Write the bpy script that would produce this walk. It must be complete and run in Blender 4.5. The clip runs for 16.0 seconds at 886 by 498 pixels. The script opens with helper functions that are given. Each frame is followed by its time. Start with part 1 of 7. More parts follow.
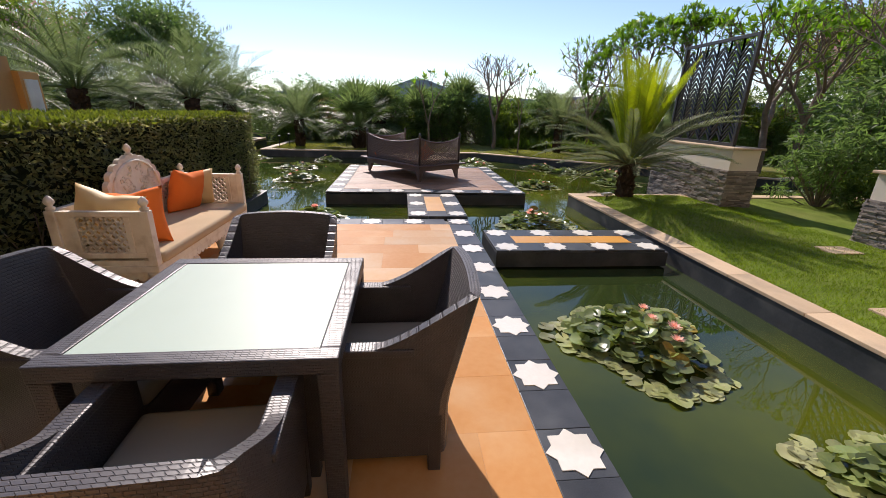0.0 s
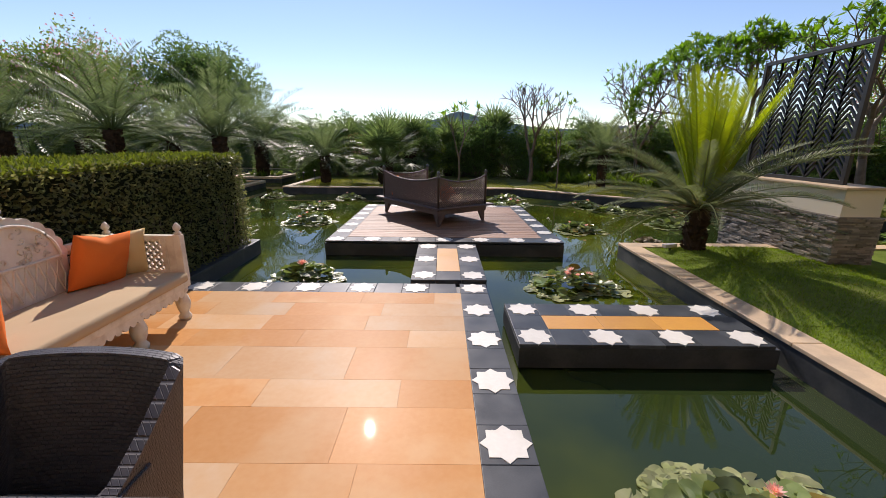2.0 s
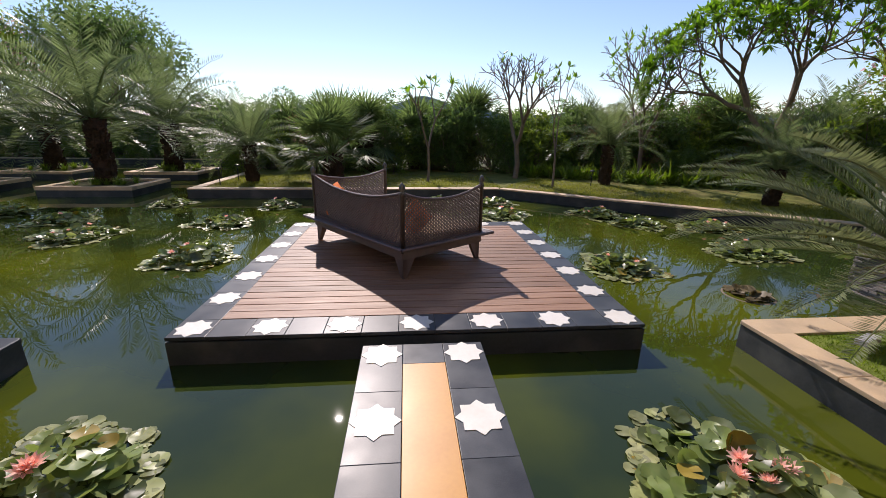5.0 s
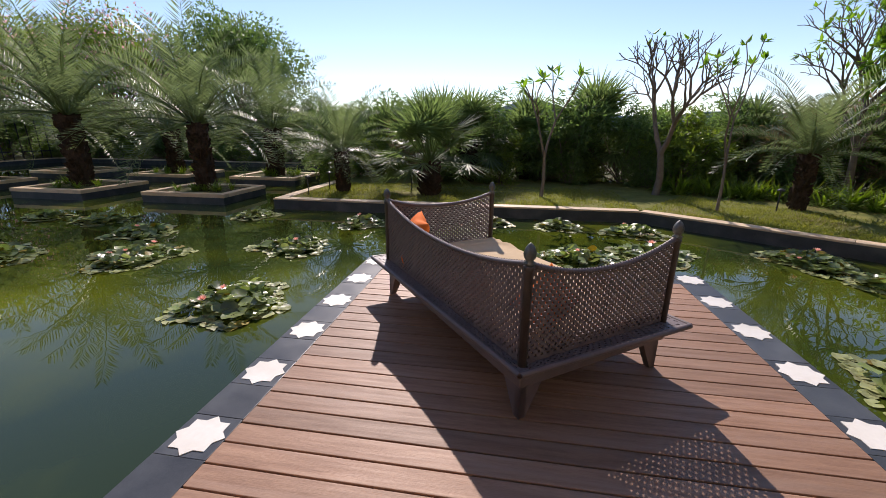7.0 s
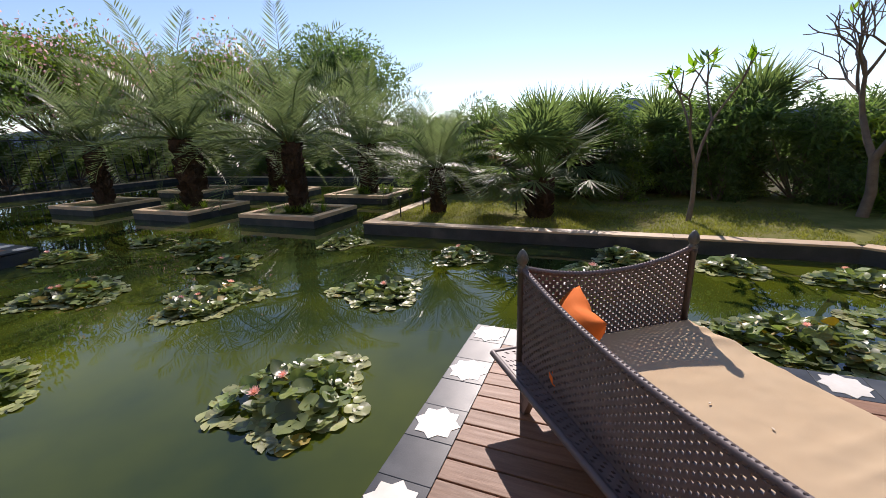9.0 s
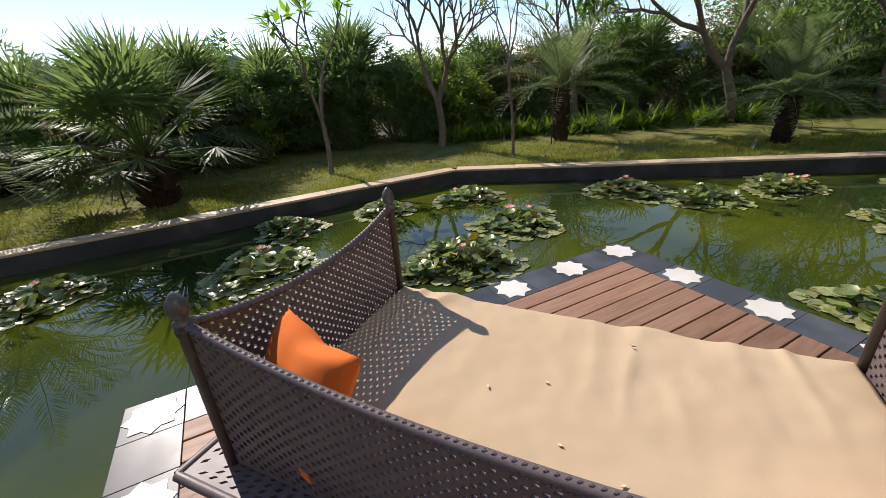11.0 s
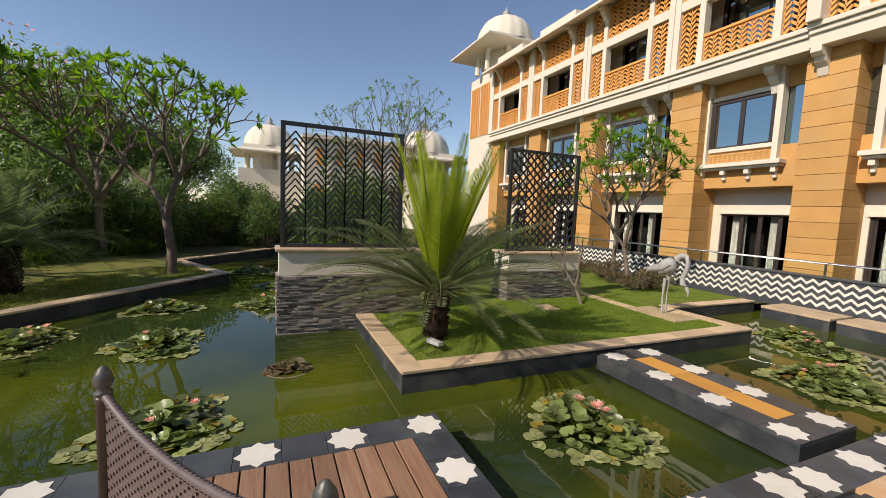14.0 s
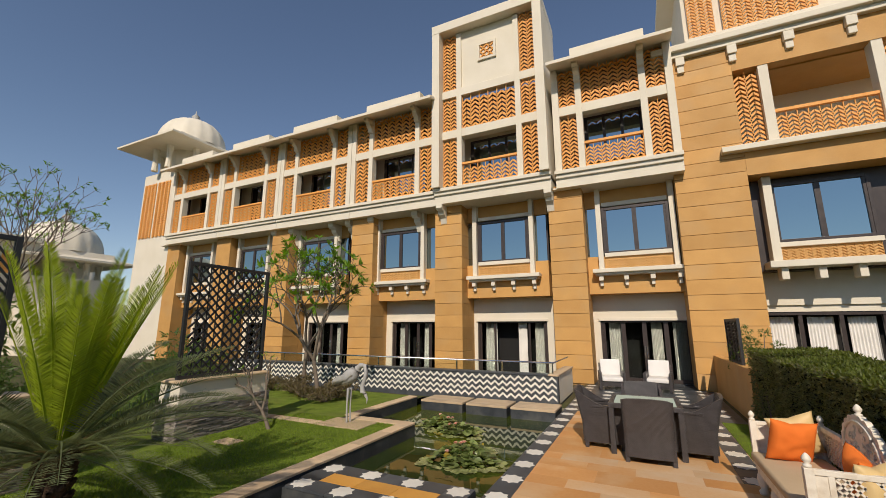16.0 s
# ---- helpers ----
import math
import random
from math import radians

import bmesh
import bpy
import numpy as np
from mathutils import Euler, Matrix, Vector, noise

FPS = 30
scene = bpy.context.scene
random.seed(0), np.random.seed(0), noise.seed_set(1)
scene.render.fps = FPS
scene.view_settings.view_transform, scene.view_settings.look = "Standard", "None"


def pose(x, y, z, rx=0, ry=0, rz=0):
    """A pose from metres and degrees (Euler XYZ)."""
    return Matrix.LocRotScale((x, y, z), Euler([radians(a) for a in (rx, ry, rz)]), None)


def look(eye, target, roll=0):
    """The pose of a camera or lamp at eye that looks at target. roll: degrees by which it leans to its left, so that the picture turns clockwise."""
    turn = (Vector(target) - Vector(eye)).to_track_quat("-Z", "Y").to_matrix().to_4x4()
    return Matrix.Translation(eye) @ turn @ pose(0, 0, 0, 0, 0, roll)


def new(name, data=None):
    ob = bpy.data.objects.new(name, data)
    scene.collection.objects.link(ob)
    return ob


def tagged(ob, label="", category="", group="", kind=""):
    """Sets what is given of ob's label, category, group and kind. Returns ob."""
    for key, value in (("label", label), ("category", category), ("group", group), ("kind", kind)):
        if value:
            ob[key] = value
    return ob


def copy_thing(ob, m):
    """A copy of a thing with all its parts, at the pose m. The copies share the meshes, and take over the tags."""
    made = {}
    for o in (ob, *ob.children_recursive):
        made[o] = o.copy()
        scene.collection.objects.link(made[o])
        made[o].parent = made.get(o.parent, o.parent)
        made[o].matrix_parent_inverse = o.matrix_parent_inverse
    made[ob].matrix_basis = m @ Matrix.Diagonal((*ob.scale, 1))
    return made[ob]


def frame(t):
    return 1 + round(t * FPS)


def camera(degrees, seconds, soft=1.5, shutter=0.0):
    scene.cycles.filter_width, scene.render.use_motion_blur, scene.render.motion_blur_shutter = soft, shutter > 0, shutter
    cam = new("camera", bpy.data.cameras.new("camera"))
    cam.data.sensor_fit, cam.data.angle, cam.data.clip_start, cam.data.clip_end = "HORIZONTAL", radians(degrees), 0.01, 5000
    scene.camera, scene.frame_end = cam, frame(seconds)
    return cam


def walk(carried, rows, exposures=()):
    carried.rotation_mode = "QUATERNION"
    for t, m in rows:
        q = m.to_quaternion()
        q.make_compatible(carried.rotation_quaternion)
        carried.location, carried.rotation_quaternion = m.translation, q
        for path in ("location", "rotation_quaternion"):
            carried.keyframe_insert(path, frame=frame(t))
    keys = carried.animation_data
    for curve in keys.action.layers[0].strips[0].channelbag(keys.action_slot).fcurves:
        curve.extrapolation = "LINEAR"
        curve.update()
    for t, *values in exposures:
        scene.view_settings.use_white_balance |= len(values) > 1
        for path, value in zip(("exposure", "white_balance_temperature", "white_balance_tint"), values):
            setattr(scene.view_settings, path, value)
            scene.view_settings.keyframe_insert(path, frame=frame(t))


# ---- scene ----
cam = camera(95.4, 16.0, soft=0.6)
PATH = [
    (0, (0.376, 0.361, 1.531), (0.58, 2.241, 0.88), 1.8),
    (0.5, (0.529, 0.507, 1.573), (0.316, 2.383, 0.913), 0.7),
    (1, (0.624, 0.799, 1.549), (0.383, 2.687, 0.936), 0.4),
    (1.5, (0.71, 1.292, 1.576), (0.617, 3.21, 1.018), 0.4),
    (2, (0.837, 1.75, 1.592), (0.845, 3.682, 1.075), 0.6),
    (2.5, (0.869, 2.31, 1.593), (0.931, 4.24, 1.072), 0.5),
    (3, (0.894, 2.883, 1.566), (1.004, 4.807, 1.032), 0.8),
    (3.5, (0.841, 3.448, 1.566), (0.998, 5.365, 1.02), 1.0),
    (3.7, (0.83, 3.643, 1.591), (1.0, 5.558, 1.04), 1.0),
    (5.8, (0.802, 6.086, 1.617), (0.979, 7.988, 1.026), 0.9),
    (6, (0.784, 6.285, 1.628), (0.921, 8.19, 1.036), 0.9),
    (6.5, (0.772, 6.823, 1.62), (0.725, 8.732, 1.027), 0.8),
    (7, (0.643, 7.31, 1.596), (0.343, 9.202, 1.023), 0.5),
    (7.5, (0.52, 7.754, 1.623), (-0.077, 9.586, 1.086), 0.4),
    (8, (0.354, 8.134, 1.685), (-0.483, 9.884, 1.199), -1.1),
    (8.2, (0.257, 8.254, 1.681), (-0.623, 9.985, 1.205), -1.1),
    (10.5, (-0.326, 9.531, 1.66), (0.011, 11.35, 0.899), -4.3),
    (11, (-0.228, 9.631, 1.584), (0.603, 11.27, 0.794), -4.2),
    (11.5, (-0.195, 9.821, 1.552), (1.11, 11.112, 0.757), -2.4),
    (12, (-0.212, 9.885, 1.542), (1.434, 10.775, 0.837), -1.5),
    (12.5, (-0.215, 9.778, 1.612), (1.623, 10.272, 0.998), -0.5),
    (13, (-0.187, 9.649, 1.648), (1.749, 9.732, 1.154), 0.8),
    (13.5, (-0.175, 9.485, 1.689), (1.763, 9.141, 1.334), 1.9),
    (14, (-0.149, 9.394, 1.694), (1.68, 8.604, 1.511), 2.4),
    (14.5, (-0.209, 9.429, 1.759), (1.395, 8.234, 1.749), 2.3),
    (15, (-0.29, 9.452, 1.78), (1.026, 7.956, 1.95), 1.6),
    (15.5, (-0.361, 9.481, 1.827), (0.681, 7.801, 2.131), 0.7),
    (16, (-0.405, 9.475, 1.85), (0.451, 7.708, 2.229), 0.0),
]
EXPOSURE = [(0.0, 0.3, 6350, 21), (1.2, 0.22, 6350, 21), (3.5, 0.15, 6350, 22), (6.0, 0.3, 6300, 23), (8.0, 0.35, 6350, 23), (10.5, 0.36, 6350, 19), (11.5, 0.45, 6350, 17), (12.5, 0.4, 6500, 17), (13.5, 0.2, 6700, 17), (14.5, -0.07, 6700, 15), (16.0, -0.3, 6750, 14)]
walk(cam, [(t, look(eye, target, roll)) for t, eye, target, roll in PATH], EXPOSURE)

# ---------------- world, sun ----------------
SUN_AZ, SUN_EL = 11.5, 38.5          # degrees left of +y, above the horizon
world = bpy.data.worlds.new("sky")
scene.world = world
world.use_nodes = True
wn = world.node_tree.nodes
sky = wn.new("ShaderNodeTexSky")
sky.sky_type = "NISHITA"
sky.sun_disc = False
sky.sun_elevation, sky.sun_rotation = radians(SUN_EL), radians(-SUN_AZ)
sky.air_density, sky.dust_density, sky.ozone_density = 1.0, 0.06, 2.0
world.node_tree.links.new(sky.outputs[0], wn["Background"].inputs[0])
wn["Background"].inputs[1].default_value = 0.12
sun = new("sun", bpy.data.lights.new("sun", "SUN"))
sun.data.energy, sun.data.angle, sun.data.color = 4.6, radians(0.53), (1.0, 0.92, 0.79)
sun_dir = Vector((-math.sin(radians(SUN_AZ)) * math.cos(radians(SUN_EL)), math.cos(radians(SUN_AZ)) * math.cos(radians(SUN_EL)), math.sin(radians(SUN_EL))))
sun.matrix_world = look(sun_dir * 60, (0, 0, 0))


# ---------------- materials ----------------
def mat(name, c1, c2=None, rough=0.6, metal=0.0, scale=6.0, fine=60.0, bump=0.15, spec=0.5, rnd=0.0, island=0.0, stain=None, stain_scale=1.2,
        stretch=(1, 1, 1), translucent=0.0, coat=0.0, rough_var=0.1, dist=0.01):
    """Colour from two scales of noise between c1 and c2, a patchy stain, random tone per object or island, and fine relief."""
    m = bpy.data.materials.new(name)
    m.use_nodes = True
    nt = m.node_tree
    N, L = nt.nodes, nt.links
    b = N["Principled BSDF"]
    c2 = c2 or tuple(v * 0.8 for v in c1)
    co = N.new("ShaderNodeTexCoord")
    mp = N.new("ShaderNodeMapping")
    mp.inputs["Scale"].default_value = stretch
    L.new(co.outputs["Object"], mp.inputs[0])
    if rnd:
        oi = N.new("ShaderNodeObjectInfo")
        mul = N.new("ShaderNodeMath")
        mul.operation = "MULTIPLY"
        mul.inputs[1].default_value = 37.0
        L.new(oi.outputs["Random"], mul.inputs[0])
        L.new(mul.outputs[0], mp.inputs["Location"])
    n1 = N.new("ShaderNodeTexNoise")
    n1.inputs["Scale"].default_value, n1.inputs["Detail"].default_value = scale, 6
    n2 = N.new("ShaderNodeTexNoise")
    n2.inputs["Scale"].default_value, n2.inputs["Detail"].default_value = fine, 4
    for n in (n1, n2):
        L.new(mp.outputs[0], n.inputs["Vector"])
    mix = N.new("ShaderNodeMix")
    mix.data_type = "RGBA"
    mix.inputs[6].default_value, mix.inputs[7].default_value = (*c1, 1), (*c2, 1)
    add = N.new("ShaderNodeMath")
    add.operation = "ADD"
    s2 = N.new("ShaderNodeMath")
    s2.operation = "MULTIPLY"
    s2.inputs[1].default_value = 0.5
    L.new(n2.outputs[0], s2.inputs[0])
    L.new(n1.outputs[0], add.inputs[0])
    L.new(s2.outputs[0], add.inputs[1])
    mr = N.new("ShaderNodeMapRange")
    mr.inputs[1].default_value, mr.inputs[2].default_value = 0.5, 1.0
    L.new(add.outputs[0], mr.inputs[0])
    L.new(mr.outputs[0], mix.inputs[0])
    col = mix.outputs[2]
    if stain:
        n3 = N.new("ShaderNodeTexNoise")
        n3.inputs["Scale"].default_value, n3.inputs["Detail"].default_value = stain_scale, 8
        L.new(mp.outputs[0], n3.inputs["Vector"])
        r3 = N.new("ShaderNodeMapRange")
        r3.inputs[1].default_value, r3.inputs[2].default_value, r3.inputs[4].default_value = 0.5, 0.75, 0.75
        L.new(n3.outputs[0], r3.inputs[0])
        mx = N.new("ShaderNodeMix")
        mx.data_type = "RGBA"
        mx.inputs[7].default_value = (*stain, 1)
        L.new(r3.outputs[0], mx.inputs[0])
        L.new(col, mx.inputs[6])
        col = mx.outputs[2]
    if rnd or island:
        hs = N.new("ShaderNodeHueSaturation")
        mv = N.new("ShaderNodeMapRange")
        a = rnd or island
        mv.inputs[3].default_value, mv.inputs[4].default_value = 1 - a, 1 + a
        if rnd:
            L.new(oi.outputs["Random"], mv.inputs[0])
        else:
            gi = N.new("ShaderNodeNewGeometry")
            L.new(gi.outputs["Random Per Island"], mv.inputs[0])
        L.new(mv.outputs[0], hs.inputs["Value"])
        L.new(col, hs.inputs["Color"])
        col = hs.outputs[0]
    L.new(col, b.inputs["Base Color"])
    rr = N.new("ShaderNodeMapRange")
    rr.inputs[3].default_value, rr.inputs[4].default_value = max(0.02, rough - rough_var), min(1, rough + rough_var)
    L.new(n1.outputs[0], rr.inputs[0])
    L.new(rr.outputs[0], b.inputs["Roughness"])
    b.inputs["Metallic"].default_value = metal
    b.inputs["Specular IOR Level"].default_value = spec
    b.inputs["Coat Weight"].default_value = coat
    if bump:
        bp = N.new("ShaderNodeBump")
        bp.inputs["Strength"].default_value, bp.inputs["Distance"].default_value = bump, dist
        L.new(add.outputs[0], bp.inputs["Height"])
        L.new(bp.outputs[0], b.inputs["Normal"])
    if translucent:
        tr = N.new("ShaderNodeBsdfTranslucent")
        hs2 = N.new("ShaderNodeHueSaturation")
        hs2.inputs["Value"].default_value, hs2.inputs["Saturation"].default_value = 1.9, 1.15
        L.new(col, hs2.inputs["Color"])
        L.new(hs2.outputs[0], tr.inputs[0])
        ms = N.new("ShaderNodeMixShader")
        ms.inputs[0].default_value = translucent
        L.new(b.outputs[0], ms.inputs[1])
        L.new(tr.outputs[0], ms.inputs[2])
        L.new(ms.outputs[0], N["Material Output"].inputs[0])
    return m


def weave(name, c1, c2, size=0.012, rough=0.45):
    """Woven flat cane: two crossing waves raise and darken the strands."""
    m = mat(name, c1, c2, rough=rough, scale=9, fine=120, bump=0.0)
    nt = m.node_tree
    N, L = nt.nodes, nt.links
    b = N["Principled BSDF"]
    co = N.new("ShaderNodeTexCoord")
    ch = N.new("ShaderNodeTexBrick")
    ch.offset, ch.inputs["Scale"].default_value = 0.5, 1 / size
    ch.inputs["Mortar Size"].default_value, ch.inputs["Mortar Smooth"].default_value = 0.12, 0.8
    ch.inputs["Brick Width"].default_value, ch.inputs["Row Height"].default_value = 1.6, 0.8
    sp = N.new("ShaderNodeSeparateXYZ")
    cb = N.new("ShaderNodeCombineXYZ")
    ad = N.new("ShaderNodeMath")
    ad.operation = "ADD"
    ad2 = N.new("ShaderNodeMath")
    ad2.operation = "ADD"
    L.new(co.outputs["Object"], sp.inputs[0])
    L.new(sp.outputs[0], ad.inputs[0])
    L.new(sp.outputs[1], ad.inputs[1])
    L.new(sp.outputs[2], ad2.inputs[0])
    ys = N.new("ShaderNodeMath")
    ys.operation = "MULTIPLY"
    ys.inputs[1].default_value = 0.9
    L.new(sp.outputs[1], ys.inputs[0])
    L.new(ys.outputs[0], ad2.inputs[1])
    L.new(ad.outputs[0], cb.inputs[0])
    L.new(ad2.outputs[0], cb.inputs[1])
    L.new(cb.outputs[0], ch.inputs["Vector"])
    bp = N.new("ShaderNodeBump")
    bp.inputs["Strength"].default_value, bp.inputs["Distance"].default_value = 1.0, 0.008
    bp.invert = True
    L.new(ch.outputs["Fac"], bp.inputs["Height"])
    L.new(bp.outputs[0], b.inputs["Normal"])
    return m


SANDSTONE = mat("sandstone_paver", (0.56, 0.26, 0.085), (0.62, 0.33, 0.13), rough=0.4, scale=1.6, fine=25, bump=0.012, rnd=0.10, stain=(0.64, 0.42, 0.23), stain_scale=1.6, rough_var=0.1, spec=0.05, coat=0.12)
SANDPALE = mat("pale_sandstone_paver", (0.58, 0.34, 0.16), (0.62, 0.41, 0.23), rough=0.4, scale=1.6, fine=25, bump=0.012, rnd=0.08, stain=(0.58, 0.45, 0.31), stain_scale=1.6, rough_var=0.1, spec=0.05, coat=0.12)
GROUT = mat("pale_grout", (0.56, 0.36, 0.19), (0.50, 0.31, 0.16), rough=0.6, bump=0.1)
SANDSTRIP = mat("ochre_stone", (0.66, 0.33, 0.06), (0.58, 0.27, 0.05), rough=0.4, scale=3, fine=40, bump=0.04, rnd=0.1)
GRANITE = mat("black_granite", (0.045, 0.050, 0.056), (0.080, 0.086, 0.092), rough=0.36, scale=5, fine=160, bump=0.03, spec=0.2, rnd=0.22, stain=(0.09, 0.10, 0.105), stain_scale=2.5, rough_var=0.12)
DARKWALL = mat("dark_stone_wall", (0.022, 0.026, 0.03), (0.05, 0.055, 0.06), rough=0.5, scale=4, fine=50, bump=0.1, stain=(0.11, 0.11, 0.10), stain_scale=3.0)
MARBLE = mat("white_marble", (0.80, 0.77, 0.68), (0.70, 0.66, 0.57), rough=0.35, scale=3, fine=40, bump=0.02, rnd=0.06, stain=(0.62, 0.58, 0.48), stain_scale=4)
COPING = mat("beige_coping_stone", (0.64, 0.48, 0.30), (0.54, 0.39, 0.24), rough=0.6, scale=4, fine=70, bump=0.1, rnd=0.14, stain=(0.34, 0.26, 0.18), stain_scale=3)
WOOD = mat("deck_wood", (0.32, 0.185, 0.11), (0.20, 0.105, 0.06), rough=0.55, scale=5, fine=40, bump=0.15, rnd=0.22, stretch=(0.6, 7, 7), stain=(0.30, 0.19, 0.13), stain_scale=2, spec=0.35)
DRYGRASS = mat("dry_lawn_grass", (0.22, 0.21, 0.06), (0.10, 0.125, 0.03), rough=0.9, scale=2.5, fine=70, bump=0.9, spec=0.1, stain=(0.20, 0.15, 0.07), stain_scale=0.8, dist=0.03)
GRASS = mat("lawn_grass", (0.18, 0.24, 0.035), (0.10, 0.145, 0.02), rough=0.9, scale=3, fine=160, bump=0.6, spec=0.1, stain=(0.16, 0.17, 0.05), stain_scale=1.0, dist=0.03)
BLADE = mat("grass_blade", (0.20, 0.28, 0.035), (0.12, 0.18, 0.02), rough=0.7, scale=2, fine=30, bump=0, spec=0.2, island=0.35, translucent=0.3)
DRYBLADE = mat("dry_grass_blade", (0.26, 0.27, 0.06), (0.17, 0.19, 0.035), rough=0.75, scale=2, fine=30, bump=0, spec=0.2, island=0.4, translucent=0.3)
SOIL = mat("garden_soil", (0.10, 0.075, 0.045), (0.07, 0.085, 0.03), rough=0.95, scale=0.6, fine=20, bump=0.5, spec=0.1, stain=(0.10, 0.13, 0.03), stain_scale=0.4, dist=0.05)
POND = mat("pond_bed", (0.05, 0.06, 0.015), (0.03, 0.035, 0.01), rough=0.9, scale=1, bump=0)
RATTAN = weave("dark_rattan", (0.058, 0.051, 0.050), (0.088, 0.078, 0.076), 0.015, 0.4)
CANE = mat("brown_cane", (0.105, 0.080, 0.074), (0.15, 0.115, 0.108), rough=0.5, scale=12, fine=150, bump=0.3, dist=0.004)
POSTM = mat("bronze_post", (0.075, 0.055, 0.042), (0.045, 0.035, 0.03), rough=0.4, scale=8, fine=80, bump=0.1)
FINIALM = mat("verdigris_finial", (0.17, 0.17, 0.145), (0.07, 0.07, 0.06), rough=0.45, scale=25, fine=90, bump=0.3, metal=0.4)
FABRIC = mat("tan_canvas", (0.55, 0.42, 0.265), (0.51, 0.38, 0.235), rough=0.9, scale=3.5, fine=420, bump=0.35, spec=0.1, dist=0.006)
SEATFAB = mat("taupe_cushion", (0.36, 0.31, 0.235), (0.32, 0.27, 0.2), rough=0.9, scale=3, fine=400, bump=0.1, spec=0.1, dist=0.002)
ORANGE = mat("orange_cotton", (0.80, 0.20, 0.035), (0.74, 0.165, 0.028), rough=0.85, scale=5, fine=500, bump=0.1, spec=0.15, dist=0.002)
CREAMF = mat("cream_satin", (0.72, 0.52, 0.24), (0.66, 0.46, 0.2), rough=0.6, scale=5, fine=300, bump=0.1, dist=0.002)
WHITECARVE = mat("whitewashed_wood", (0.82, 0.75, 0.63), (0.74, 0.66, 0.53), rough=0.55, scale=14, fine=90, bump=0.15, stain=(0.52, 0.42, 0.30), stain_scale=9)
WHITEWALL = mat("cream_plaster", (0.74, 0.67, 0.54), (0.68, 0.61, 0.475), rough=0.75, scale=1.2, fine=40, bump=0.05, stain=(0.66, 0.61, 0.51), stain_scale=0.9)
OCHREWALL = mat("ochre_sandstone_cladding", (0.60, 0.325, 0.095), (0.51, 0.265, 0.075), rough=0.7, scale=1.5, fine=45, bump=0.08, rnd=0.1, stain=(0.50, 0.30, 0.12), stain_scale=0.9)
JALI = mat("terracotta_lattice", (0.84, 0.40, 0.10), (0.74, 0.31, 0.065), rough=0.65, scale=4, fine=60, bump=0.05)
APRON = mat("pale_ochre_relief", (0.68, 0.40, 0.14), (0.60, 0.33, 0.10), rough=0.7, scale=4, fine=60, bump=0.05)
FRAMEM = mat("dark_window_frame", (0.035, 0.025, 0.022), (0.05, 0.035, 0.03), rough=0.4, scale=6, bump=0.02)
IRON = mat("black_painted_iron", (0.016, 0.017, 0.018), (0.03, 0.03, 0.03), rough=0.45, scale=20, fine=120, bump=0.08)
CHROME = mat("steel_rail", (0.65, 0.65, 0.64), (0.6, 0.6, 0.6), rough=0.22, metal=1.0, bump=0)
SLATE = mat("stacked_slate", (0.30, 0.26, 0.22), (0.17, 0.15, 0.14), rough=0.8, scale=6, fine=60, bump=0.4, rnd=0.35, stain=(0.30, 0.24, 0.17), stain_scale=3)
STATUE = mat("grey_cast_stone", (0.42, 0.41, 0.38), (0.33, 0.32, 0.30), rough=0.7, scale=12, fine=80, bump=0.2)
BARK = mat("grey_bark", (0.23, 0.185, 0.14), (0.14, 0.11, 0.085), rough=0.9, scale=8, fine=60, bump=0.4, spec=0.1)
PALMBARK = mat("palm_trunk", (0.085, 0.055, 0.035), (0.04, 0.028, 0.02), rough=0.95, scale=20, fine=80, bump=0.8, spec=0.1, dist=0.03)
RACHIS = mat("frond_stalk", (0.16, 0.20, 0.05), (0.12, 0.13, 0.04), rough=0.6, bump=0)


def leafmat(name, c, c2=None, t=0.35, isl=0.35, rough=0.5):
    return mat(name, c, c2 or tuple(v * 0.6 for v in c), rough=rough, scale=1.5, fine=12, bump=0, spec=0.35, island=isl, translucent=t)


PALMLEAF = leafmat("palm_leaflet", (0.15, 0.19, 0.085), (0.10, 0.13, 0.055), t=0.45, rough=0.38)
PALMLIME = leafmat("young_palm_leaflet", (0.30, 0.36, 0.022), (0.22, 0.29, 0.016), t=0.38, isl=0.25)
PALMGREY = leafmat("grey_palm_leaflet", (0.19, 0.22, 0.10), t=0.3)
FANLEAF = leafmat("fan_palm_leaf", (0.13, 0.18, 0.065), (0.085, 0.12, 0.04), t=0.45)
HEDGELEAF = leafmat("hedge_leaf", (0.16, 0.16, 0.07), (0.11, 0.12, 0.045), t=0.55, rough=0.42)
HEDGETOP = leafmat("hedge_new_leaf", (0.13, 0.16, 0.03), t=0.4)
BUSHLEAF = leafmat("shrub_leaf", (0.125, 0.19, 0.058), (0.085, 0.13, 0.04), t=0.5)
LIGHTLEAF = leafmat("light_shrub_leaf", (0.17, 0.24, 0.045), t=0.4)
DRYLEAF = leafmat("dry_shrub_leaf", (0.19, 0.15, 0.075), t=0.35)
PLUMLEAF = leafmat("frangipani_leaf", (0.18, 0.30, 0.045), (0.11, 0.2, 0.03), t=0.45, rough=0.4)
STRAPLEAF = leafmat("spider_lily_leaf", (0.17, 0.25, 0.04), t=0.4)
LILYPAD = leafmat("lily_pad", (0.24, 0.28, 0.085), (0.32, 0.31, 0.15), t=0.1, isl=0.4, rough=0.34)
LILYLEAF = leafmat("lily_leaf", (0.115, 0.165, 0.04), (0.22, 0.25, 0.09), t=0.25, isl=0.6, rough=0.32)
LILYOLD = leafmat("yellowed_pad", (0.30, 0.22, 0.03), t=0.1)
